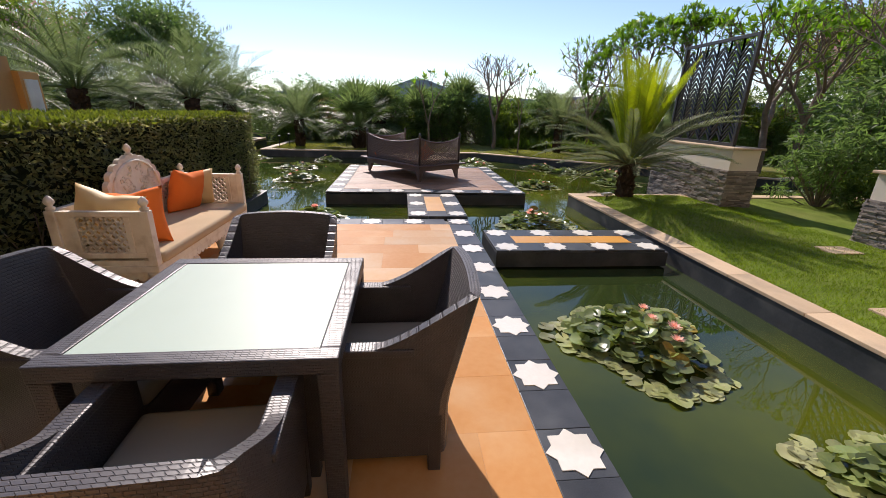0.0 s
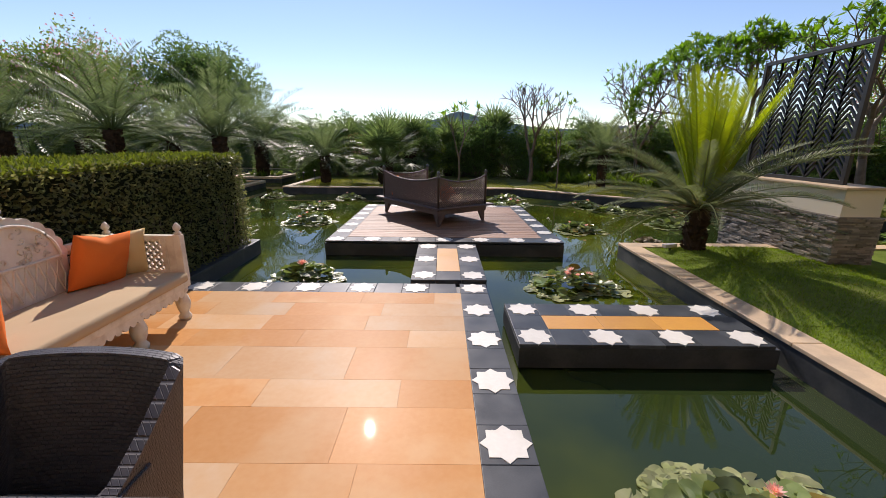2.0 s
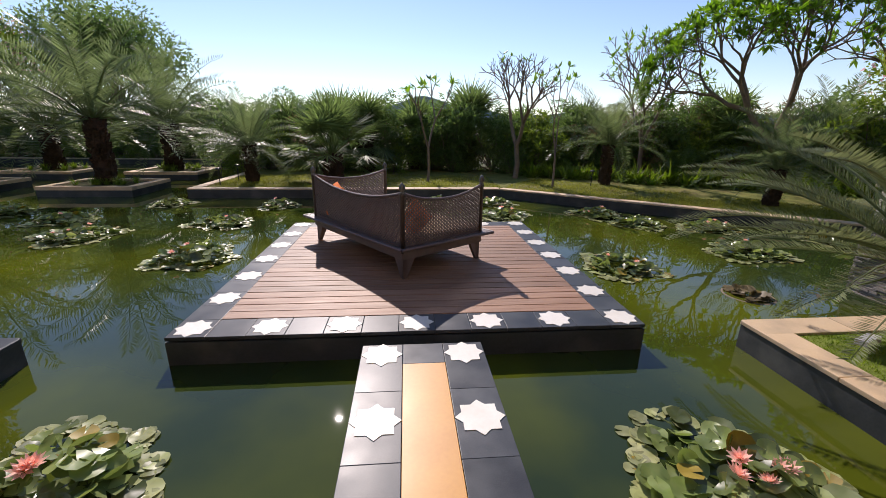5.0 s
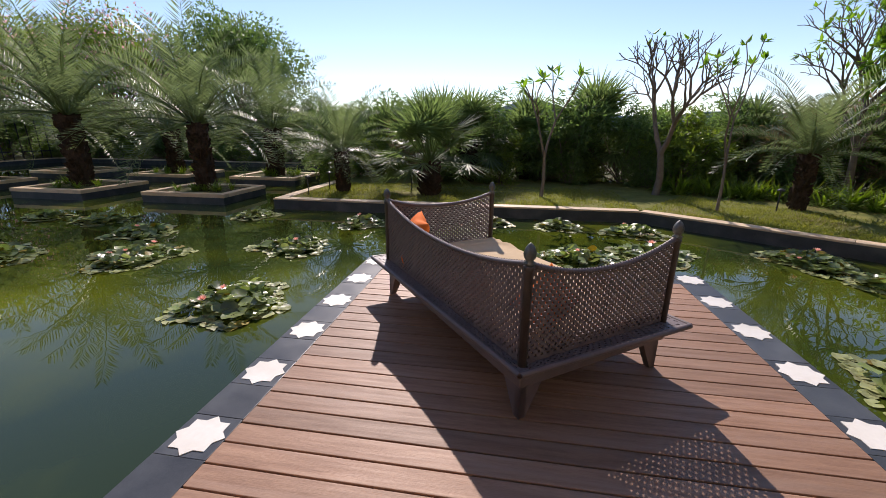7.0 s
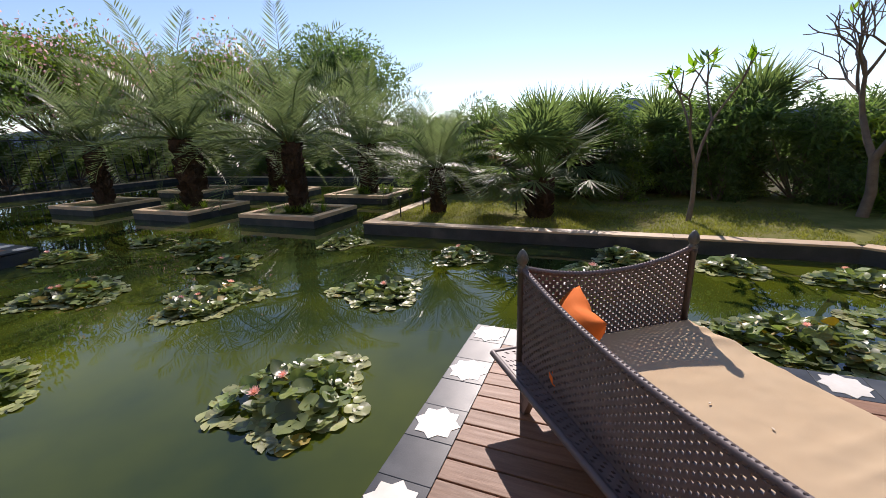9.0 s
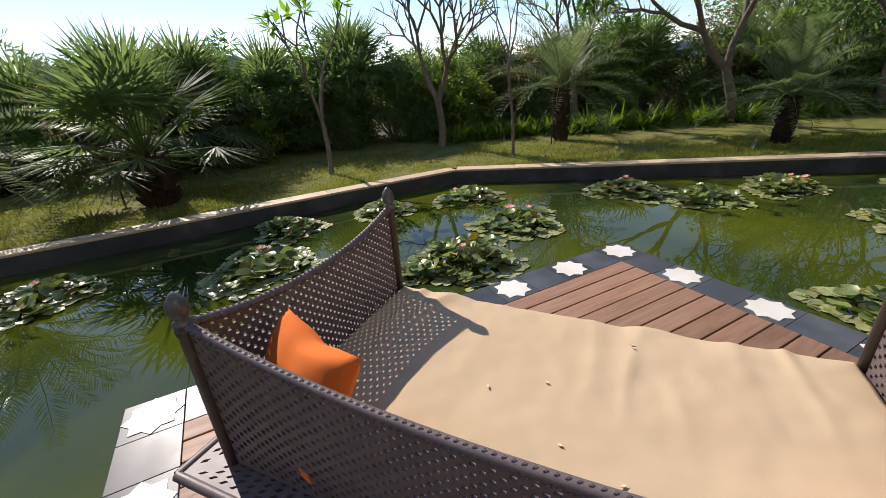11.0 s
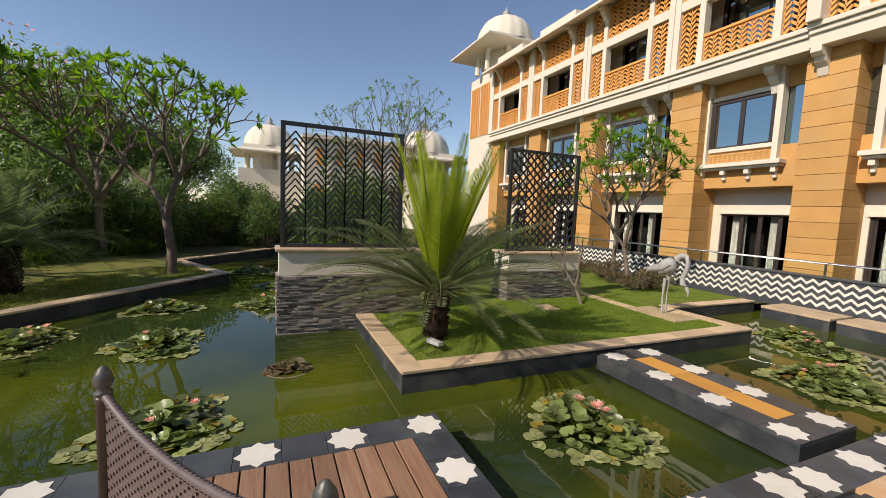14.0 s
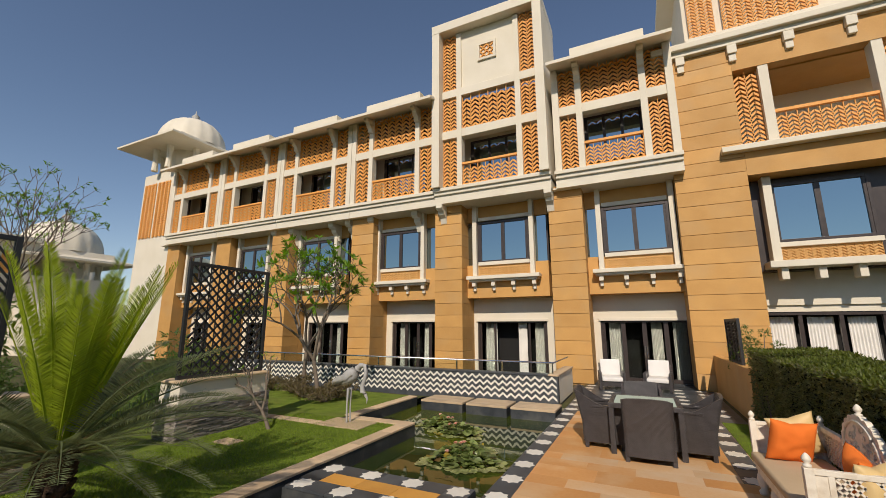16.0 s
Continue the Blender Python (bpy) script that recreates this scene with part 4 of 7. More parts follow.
# ---------------- piers with metal screens, statue, garden bits ----------------
def chevron_field(x0, x1, z0, z1, cols, pitch, bar, depth, y=0.0, inside=0.012, slope=0.38):
    """Vertical bars with rows of V-shaped bars between them, in the plane y; returns vertex and face lists."""
    V, F = [], []

    def bar_box(ax, az, bx_, bz, w):
        d = Vector((bx_ - ax, 0, bz - az))
        d.normalize()
        s = Vector((-d.z, 0, d.x)) * w / 2
        i = len(V)
        for px, pz in ((ax, az), (bx_, bz)):
            for sg in (-1, 1):
                for yy in (-depth / 2, depth / 2):
                    V.append((px + sg * s.x, y + yy, pz + sg * s.z))
        F.extend([(i, i + 1, i + 3, i + 2), (i + 4, i + 6, i + 7, i + 5), (i, i + 4, i + 5, i + 1), (i + 2, i + 3, i + 7, i + 6), (i, i + 2, i + 6, i + 4), (i + 1, i + 5, i + 7, i + 3)])
    w = (x1 - x0) / cols
    for c in range(cols + 1):
        bar_box(x0 + c * w, z0, x0 + c * w, z1, inside)
    for c in range(cols):
        xa, xb = x0 + c * w, x0 + (c + 1) * w
        xm = (xa + xb) / 2
        z = z0
        while z + w * (slope + 0.04) < z1:
            bar_box(xa, z, xm, z + w * slope, bar)
            bar_box(xb, z, xm, z + w * slope, bar)
            z += pitch
    return V, F


def xform(V, m):
    return [m @ Vector(v) for v in V]


def stone_pier(x0, y0, x1, y1, zb, zs, zt, name_label):
    p = thing("stone_pier", pose(0, 0, 0), name_label, "garden wall")
    part("core", box(x0 + 0.02, y0 + 0.02, zb, x1 - 0.02, y1 - 0.02, zs), SLATE, p)
    part("plaster_band", box(x0 + 0.03, y0 + 0.03, zs, x1 - 0.03, y1 - 0.03, zt - 0.04), WHITEWALL, p, "white plaster upper band")
    part("cap", box(x0 - 0.02, y0 - 0.02, zt - 0.04, x1 + 0.02, y1 + 0.02, zt, 0.01), COPING, p)
    rr = random.Random(int(x0 * 100))
    stuff = []
    z = zb
    V, F = [], []
    while z < zs - 0.01:
        h = rr.uniform(0.016, 0.032)
        h = min(h, zs - z)
        for side in range(4):
            ln = (y1 - y0) if side in (0, 2) else (x1 - x0)
            s = 0.0
            while s < ln:
                w = rr.uniform(0.06, 0.24)
                e = min(s + w, ln)
                o = rr.uniform(-0.014, 0.016)
                if side == 0:
                    b6 = (x0 - o, y0 + s + 0.002, x0 + 0.03, y0 + e - 0.002)
                elif side == 2:
                    b6 = (x1 - 0.03, y0 + s + 0.002, x1 + o, y0 + e - 0.002)
                elif side == 1:
                    b6 = (x0 + s + 0.002, y0 - o, x0 + e - 0.002, y0 + 0.03)
                else:
                    b6 = (x0 + s + 0.002, y1 - 0.03, x0 + e - 0.002, y1 + o)
                i = len(V)
                za, zc = z + 0.002, z + h - 0.002
                V += [(b6[0], b6[1], za), (b6[2], b6[1], za), (b6[2], b6[3], za), (b6[0], b6[3], za), (b6[0], b6[1], zc), (b6[2], b6[1], zc), (b6[2], b6[3], zc), (b6[0], b6[3], zc)]
                F += [(i, i + 3, i + 2, i + 1), (i + 4, i + 5, i + 6, i + 7), (i, i + 1, i + 5, i + 4), (i + 1, i + 2, i + 6, i + 5), (i + 2, i + 3, i + 7, i + 6), (i + 3, i, i + 4, i + 7)]
                s = e
        z += h
    ob = raw("slate_facing", V, F, SLATE_ISL, p, "grey stacked slate strips")
    tagged(ob, kind="stuff")
    return p


SLATE_ISL = mat("stacked_slate_strips", (0.31, 0.27, 0.23), (0.18, 0.16, 0.145), rough=0.8, scale=6, fine=60, bump=0.4, island=0.45, stain=(0.32, 0.25, 0.18), stain_scale=3)
stone_pier(6.15, 7.05, 6.75, 9.3, BED_Z, 0.66, 1.06, "stacked slate pier with a white plaster band, footed in the pond")
stone_pier(6.55, 3.25, 7.15, 5.1, -0.05, 0.58, 0.96, "stacked slate pier with a white plaster band on the lawn")


def metal_screen(m, w, h, kind):
    s = thing("metal_screen", m, "black iron garden screen with a %s pattern on a stone pier" % kind, "screen", "garden screens")
    for x in (0.03, w - 0.03):
        part("post", box(x - 0.03, -0.03, 0, x + 0.03, 0.03, h, 0.004), IRON, s)
    for z in (0.03, h - 0.03):
        part("rail", box(0.06, -0.025, z - 0.03, w - 0.06, 0.025, z + 0.03, 0.004), IRON, s)
    if kind == "chevron":
        n = 6
        for c in range(n):
            x0 = 0.06 + (w - 0.12) * c / n
            x1 = 0.06 + (w - 0.12) * (c + 1) / n
            V, F = chevron_field(x0, x1, 0.06, h - 0.06, 1, 0.10, 0.023, 0.03, 0.0, 0.018, 0.62)
            raw("chevron_column", V, F, IRON, s)
    else:
        V, F = diag_lattice(Vector((0.06, 0, 0.06)), Vector((1, 0, 0)), Vector((0, 0, 1)), w - 0.12, h - 0.12, 0.17, 0.028, 0.03)
        raw("lattice", V, F, IRON, s)
        for k in range(1, 9):
            x = 0.06 + (w - 0.12) * k / 9
            part("bar", box(x - 0.008, -0.01, 0.06, x + 0.008, 0.01, h - 0.06), IRON, s)
    return s


metal_screen(pose(6.40, 7.35, 1.06, 0, 0, 90), 1.90, 1.88, "chevron")
metal_screen(pose(6.80, 3.28, 0.96, 0, 0, 90), 1.74, 2.05, "lattice")

# paving in the lawn
def lawn_paver(x0, y0, x1, y1, rot=0, label="flat beige stone paver set in the lawn"):
    ob = part("lawn_paver", box(-(x1 - x0) / 2, -(y1 - y0) / 2, -0.03, (x1 - x0) / 2, (y1 - y0) / 2, 0.018, 0.006), COPING)
    ob.matrix_world = pose((x0 + x1) / 2, (y0 + y1) / 2, 0, 0, 0, rot)
    tagged(ob, label, "paver", "pavers in the lawn")
lawn_paver(4.4, 2.46, 5.42, 3.12)
for k in range(4):
    lawn_paver(5.45 + 0.62 * k, 2.85, 6.05 + 0.62 * k, 3.09)
lawn_paver(5.65, 4.5, 6.05, 4.78)

# bird statue
V, F = [], []
sx, sy = 4.93, 2.72
for o in (-0.05, 0.055):
    tube(V, F, [(sx, sy + o, 0.02), (sx + 0.01, sy + o, 0.36), (sx, sy + o * 0.8, 0.66)], [0.02, 0.016, 0.03], 8)
body = [(-0.30, 0.72, 0.01), (-0.22, 0.76, 0.07), (-0.11, 0.82, 0.125), (0.0, 0.88, 0.145), (0.10, 0.95, 0.125), (0.18, 1.03, 0.075), (0.20, 1.05, 0.06)]
tube(V, F, [(sx - a, sy, z) for a, z, r in body], [r for *_, r in body], 12)
neck = [(0.17, 1.02), (0.25, 1.10), (0.34, 1.09), (0.39, 0.99), (0.36, 0.84), (0.30, 0.72), (0.32, 0.60), (0.38, 0.56)]
tube(V, F, [(sx - a, sy, z) for a, z in neck], [0.066, 0.054, 0.048, 0.043, 0.04, 0.042, 0.054, 0.042], 10)
tube(V, F, [(sx - 0.38, sy, 0.56), (sx - 0.43, sy, 0.48), (sx - 0.42, sy, 0.39)], [0.034, 0.022, 0.003], 8)
for a in np.linspace(-0.26, 0.04, 8):
    for sg in (-1, 1):
        tube(V, F, [(sx - a - 0.08, sy + sg * 0.105, 0.93 + 0.2 * a), (sx - a + 0.05, sy + sg * 0.12, 0.83 + 0.2 * a), (sx - a + 0.14, sy + sg * 0.06, 0.72 + 0.2 * a)], [0.036, 0.034, 0.005], 6)
tagged(raw("bird_statue", V, F, STATUE, None, smooth=True), "grey cast stone wading bird statue with curved neck on the lawn", "statue")

# small garden spotlights
def spotlight(x, y, z, rz):
    s = thing("garden_spotlight", pose(x, y, z, 0, 0, rz), "small pale garden spotlight on the lawn", "lamp", "garden spotlights")
    part("housing", box(-0.11, -0.03, 0.05, 0.11, 0.05, 0.10, 0.008), WHITEPLASTIC, s)
    part("stake", box(-0.01, -0.01, -0.02, 0.01, 0.01, 0.05), IRON, s)
spotlight(4.24, 7.55, 0.05, 20)
for q in ((-4.2, 16.6), (-1.9, 17.9), (6.2, 16.6), (-4.1, 17.6)):
    sp = thing("path_light", pose(q[0], q[1], 0), "small black bollard garden light in the grass", "lamp", "garden lights")
    part("stem", lathe([(0.015, 0), (0.015, 0.42), (0.016, 0.421)], 8), IRON, sp)
    part("hood", lathe([(0.07, 0.42), (0.06, 0.45), (0.02, 0.47)], 12), IRON, sp)

# ---------------- plants ----------------
class Leaves:
    """Collects leaf blades for one mesh."""
    def __init__(self):
        self.V, self.F = [], []

    def blade(self, p, d, side, ln, w, fold=0.0):
        """A pointed leaf of four corners."""
        i = len(self.V)
        up = d.cross(side)
        self.V += [p - side * w * 0.15, p + d * ln * 0.42 - side * w / 2 + up * fold, p + d * ln, p + d * ln * 0.42 + side * w / 2 + up * fold, ]
        self.F.append((i, i + 1, i + 2, i + 3))

    def strap(self, p, d, side, ln, w, droop):
        i = len(self.V)
        q = p
        dd = d.copy()
        n = 4
        for k in range(n + 1):
            ww = w * (1 - (k / n) ** 2.5) + 0.001
            self.V += [q - side * ww / 2, q + side * ww / 2]
            dd = (dd + Vector((0, 0, -droop / n))).normalized()
            q = q + dd * ln / n
        for k in range(n):
            a = i + 2 * k
            self.F.append((a, a + 1, a + 3, a + 2))


def rand_dir(r, zmin=-1.0):
    z = r.uniform(zmin, 1)
    w = r.uniform(0, 2 * math.pi)
    s = math.sqrt(max(0, 1 - z * z))
    return Vector((s * math.cos(w), s * math.sin(w), z))


def frond(r, S, Lf, base, az, el, length, droop, pairs, leaf, leafw, vee=0.35):
    """Feather frond: a stalk tube and leaflets in pairs."""
    pts, dirs = [], []
    q = Vector(base)
    n = 14
    e = el
    for k in range(n + 1):
        pts.append(q.copy())
        d = Vector((math.cos(az) * math.cos(e), math.sin(az) * math.cos(e), math.sin(e)))
        dirs.append(d)
        q = q + d * length / n
        e -= droop / n * (0.4 + 1.2 * k / n)
    tube(S.V, S.F, pts[::2], [0.014 * (1 - 0.85 * k / (len(pts[::2]) - 1)) * length / 1.6 for k in range(len(pts[::2]))], 4)
    side = Vector((-math.sin(az), math.cos(az), 0))
    for k in range(pairs):
        t = 0.16 + 0.84 * (k + r.uniform(-0.3, 0.3)) / pairs
        t = min(max(t, 0.1), 0.995)
        i = min(int(t * n), n - 1)
        f = t * n - i
        p = pts[i].lerp(pts[i + 1], f)
        d = dirs[i]
        up = side.cross(d) * -1
        ll = leaf * (0.35 + 0.65 * math.sin(math.pi * min(1, 0.15 + t * 0.85)) ** 0.7) * r.uniform(0.9, 1.1)
        for sg in (-1, 1):
            dd = (side * sg * (0.95 - 0.3 * t) + d * (0.3 + 0.4 * t) + up * vee + rand_dir(r) * 0.08).normalized()
            s2 = dd.cross(up).normalized()
            Lf.blade(p, dd, s2, ll, leafw)


def feather_palm(name, m, seed, trunk_h, trunk_r, tiers, label, leaf_mats, group=""):
    """tiers: (count, elevation range, length, droop, pairs, leaflet length, width, which material)."""
    r = random.Random(seed)
    t = thing(name, m, label, "palm", group)
    V, F = [], []
    n = 10
    tube(V, F, [(0.02 * math.sin(k), 0.02 * math.cos(k * 1.3), -0.15 + (trunk_h + 0.15) * k / n) for k in range(n + 1)], [trunk_r * (1.15 - 0.2 * math.sin(k / n * 3.1)) for k in range(n + 1)], 12)
    for k in range(int(trunk_h * 160)):           # stubs of old leaf bases
        z = r.uniform(0.02, trunk_h)
        w = r.uniform(0, 6.28)
        p = Vector((math.cos(w), math.sin(w), 0)) * trunk_r * 0.95 + Vector((0, 0, z))
        o = Vector((math.cos(w), math.sin(w), 0.9)).normalized()
        tube(V, F, [p, p + o * trunk_r * 0.5], [trunk_r * 0.26, trunk_r * 0.12], 4)
    raw("trunk", V, F, PALMBARK, t)
    for cnt, e0, e1, ln, droop, pairs, leaf, lw, mi in tiers:
        for k in range(cnt):
            az = 2 * math.pi * (k + r.uniform(-0.35, 0.35)) / cnt + mi
            el = radians(r.uniform(e0, e1))
            base = Vector((math.cos(az) * trunk_r * 0.5, math.sin(az) * trunk_r * 0.5, trunk_h))
            Lf = Leaves()
            frond(r, Lf, Lf, base, az, el, ln * r.uniform(0.85, 1.1), droop * r.uniform(0.8, 1.2), pairs, leaf, lw)
            raw("frond", Lf.V, Lf.F, leaf_mats[mi], t, "lime-green young frond" if leaf_mats[mi] is PALMLIME else "")
    return t


feather_palm("cycad", pose(4.5, 7.44, 0.09), 5, 0.62, 0.125,
             [(30, 66, 87, 1.78, 0.12, 110, 0.18, 0.010, 0), (38, 12, 50, 1.7, 0.85, 95, 0.17, 0.0105, 1), (12, -6, 14, 1.4, 0.5, 80, 0.16, 0.0105, 1), (46, -20, 45, 0.42, 0.25, 22, 0.05, 0.009, 2)],
             "cycad with lime upright fronds and drooping grey-green ones on the lawn", [PALMLIME, PALMGREY, DRYLEAF])

date_a = feather_palm("date_palm", pose(-3.6, 17.35, 0), 11, 1.0, 0.15,
                      [(18, 45, 80, 1.9, 1.0, 34, 0.34, 0.018, 0), (18, 0, 40, 1.8, 1.2, 32, 0.32, 0.018, 0), (8, -30, 0, 1.4, 0.8, 26, 0.28, 0.018, 0)],
                      "date palm with arching dark green feather fronds", [PALMLEAF], "date palms round the pond")
date_b = feather_palm("date_palm", pose(6.75, 16.9, 0), 23, 1.15, 0.14,
                      [(20, 40, 82, 2.0, 1.1, 34, 0.34, 0.018, 0), (18, -5, 40, 1.9, 1.3, 32, 0.32, 0.018, 0)],
                      "date palm with arching dark green feather fronds", [PALMLEAF], "date palms round the pond")
PL = [((a + c) / 2, (b2 + d) / 2) for a, b2, c, d in PLANTERS]
for k, (x, y) in enumerate(PL):
    copy_thing(date_a if k % 2 else date_b, pose(x, y, 0.0, 0, 0, 70 * k + 20) @ Matrix.Scale(1.45 + 0.09 * (k % 3), 4))
for k, (x, y, s) in enumerate([(8.95, 13.45, 0.85), (13.5, 16.5, 1.1), (17, 14, 1.2), (-16, 27, 1.3), (-10, 27, 1.2)]):
    copy_thing(date_b if k % 2 else date_a, pose(x, y, -0.03, 0, 0, 50 * k) @ Matrix.Scale(s, 4))


def fan_palm(m, seed, trunk_h, n, leaf, label):
    r = random.Random(seed)
    t = thing("fan_palm", m, label, "palm", "fan palms behind the lawn")
    V, F = [], []
    tube(V, F, [(0, 0, -0.1), (0, 0, trunk_h * 0.5), (0, 0, trunk_h)], [0.2, 0.24, 0.17], 12)
    for k in range(int(trunk_h * 150)):
        z, w = r.uniform(0.02, trunk_h), r.uniform(0, 6.28)
        p = Vector((math.cos(w) * 0.2, math.sin(w) * 0.2, z))
        tube(V, F, [p, p + Vector((math.cos(w), math.sin(w), 0.9)) * 0.11], [0.05, 0.02], 4)
    raw("trunk", V, F, PALMBARK, t)
    for k in range(n):
        S = Lf = Leaves()
        az, el = r.uniform(0, 6.28), radians(r.uniform(-25, 85))
        d = Vector((math.cos(az) * math.cos(el), math.sin(az) * math.cos(el), math.sin(el)))
        ln = r.uniform(0.7, 1.2) * leaf
        q = Vector((0, 0, trunk_h)) + d * ln
        tube(S.V, S.F, [Vector((0, 0, trunk_h)), q], [0.016, 0.01], 4)
        side = Vector((-math.sin(az), math.cos(az), 0))
        up = side.cross(d)
        for j in range(26):
            w = radians(-125 + 250 * j / 25)
            dd = (d * math.cos(w) + side * math.sin(w) - Vector((0, 0, 0.28)) + up * 0.1 * (j % 2)).normalized()
            s2 = dd.cross(up + rand_dir(r) * 0.1).normalized()
            Lf.blade(q, dd, s2, leaf * r.uniform(0.7, 0.85) * (0.75 + 0.25 * math.cos(w)), 0.05)
        raw("fan_leaf", Lf.V, Lf.F, FANLEAF, t)
    return t


fan_a = fan_palm(pose(-1.3, 17.25, 0), 31, 0.75, 46, 1.0, "fan palm with a shaggy trunk and spiky leaves on the grass")
fan_b = fan_palm(pose(-0.6, 20.2, 0), 37, 1.1, 44, 1.0, "tall fan palm with spiky leaves among shrubs")
for k, (x, y, s) in enumerate([(1.2, 21.8, 1.15), (3.2, 21.4, 1.2), (-3.8, 22.5, 1.1), (7.6, 21.0, 1.0), (5.4, 21.5, 1.0), (11.8, 18.8, 1.1), (-1.8, 22.6, 1.25)]):
    copy_thing(fan_b if k % 2 else fan_a, pose(x, y, -0.03, 0, 0, 47 * k) @ Matrix.Scale(s, 4))


def plumeria(m, seed, height, leaves, label, depth=5, lean=0.0, leaf_len=0.24, spread=38, name="frangipani_tree", r0=0.08):
    """Candelabra branching with thick blunt twigs; leaves: blades in each tip rosette, by chance."""
    r = random.Random(seed)
    t = thing(name, m, label, "tree")
    V, F = [], []
    Lf = Leaves()

    def grow(p, d, ln, rad, lv):
        mid = p + d * ln * 0.5 + rand_dir(r) * ln * 0.06
        q = p + d * ln + rand_dir(r) * ln * 0.04
        tube(V, F, [p, mid, q], [rad, rad * 0.85, rad * 0.72], 7 if lv > 2 else 5)
        if lv == 0:
            if r.random() < leaves[0]:
                for k in range(leaves[1]):
                    w = r.uniform(0, 6.28)
                    o = d.orthogonal().normalized()
                    o2 = d.cross(o)
                    dd = (d * r.uniform(0.1, 0.9) + o * math.cos(w) + o2 * math.sin(w)).normalized()
                    Lf.blade(q - d * r.uniform(0, 0.05), dd, dd.cross(Vector((0, 0, 1)) + rand_dir(r) * 0.3).normalized(), leaf_len * r.uniform(0.6, 1.1), leaf_len * 0.3, 0.01)
            return
        n = r.choice([2, 2, 3])
        w0 = r.uniform(0, 6.28)
        o = d.orthogonal().normalized()
        o2 = d.cross(o)
        for k in range(n):
            w = w0 + 2 * math.pi * k / n + r.uniform(-0.3, 0.3)
            a = radians(r.uniform(spread * 0.65, spread * 1.15))
            dd = (d * math.cos(a) + (o * math.cos(w) + o2 * math.sin(w)) * math.sin(a) + Vector((0, 0, 0.16))).normalized()
            grow(q, dd, ln * r.uniform(0.68, 0.86), rad * 0.68, lv - 1)

    first = height * 0.30
    grow(Vector((0, 0, -0.1)), Vector((lean, 0.05, 1)).normalized(), first, r0, depth)
    raw("trunk", V, F, BARK, t, smooth=True)
    if Lf.V:
        tagged(raw("foliage", Lf.V, Lf.F, PLUMLEAF, t), kind="stuff")
    return t


plumeria(pose(1.45, 17.4, 0), 4, 3.6, (0.8, 7), "young frangipani with few broad leaves on bare branches", depth=3, spread=34, leaf_len=0.34, r0=0.05)
plumeria(pose(4.4, 18.4, 0), 8, 3.9, (0.06, 4), "bare frangipani with forked grey branches", depth=6, spread=33, r0=0.10)
plumeria(pose(4.95, 16.35, 0), 15, 3.6, (0.95, 8), "slender frangipani sapling with thin trunk", depth=3, spread=22, leaf_len=0.24, r0=0.035)
plumeria(pose(10.9, 11.5, 0), 21, 4.6, (0.95, 9), "leafy frangipani with spreading grey branches on the bank", depth=6, spread=36, leaf_len=0.27, r0=0.12)
plumeria(pose(11.3, 15.6, 0), 27, 4.7, (1.0, 12), "large frangipani with pale bare twigs and some leaves", depth=7, spread=34, leaf_len=0.27, r0=0.14, lean=-0.4)
plumeria(pose(14.5, 13.8, 0), 29, 5.2, (0.85, 8), "leafy frangipani tree behind the pond", depth=6, spread=34, leaf_len=0.3, r0=0.13)
plumeria(pose(8.7, 18.4, 0), 33, 4.2, (0.3, 6), "sparse frangipani with bare twigs", depth=6, spread=32, r0=0.09)
plumeria(pose(8.35, 0.35, 0), 41, 4.3, (0.95, 10), "frangipani with glossy leaf rosettes on the lawn by the building", depth=5, spread=37, leaf_len=0.26, r0=0.07)
plumeria(pose(7.5, 0.75, 0), 43, 3.7, (0.95, 10), "frangipani with glossy leaf rosettes on the lawn by the building", depth=5, spread=40, leaf_len=0.26, r0=0.07, lean=0.2)
plumeria(pose(5.9, 3.75, 0), 45, 1.6, (0.4, 4), "small crooked sapling leaning by the slate pier", depth=3, spread=30, leaf_len=0.12, lean=0.5, r0=0.04)
plumeria(pose(9.2, 6.6, 0), 51, 3.9, (0.7, 6), "thin twiggy tree with sparse small leaves behind the screen", depth=7, spread=27, leaf_len=0.09, r0=0.06, name="twiggy_tree")


def leaf_mass(Lf, r, centre, rad, n, leaf, w, flat=1.0, dn=0.0):
    for k in range(n):
        d = rand_dir(r, -0.7)
        p = Vector(centre) + Vector((d.x * rad[0], d.y * rad[1], d.z * rad[2])) * r.uniform(0.72, 1.05)
        dd = (d * 0.6 + rand_dir(r) * 0.8 + Vector((0, 0, -dn))).normalized()
        Lf.blade(p, dd, dd.cross(rand_dir(r)).normalized(), leaf * r.uniform(0.6, 1.2), w)


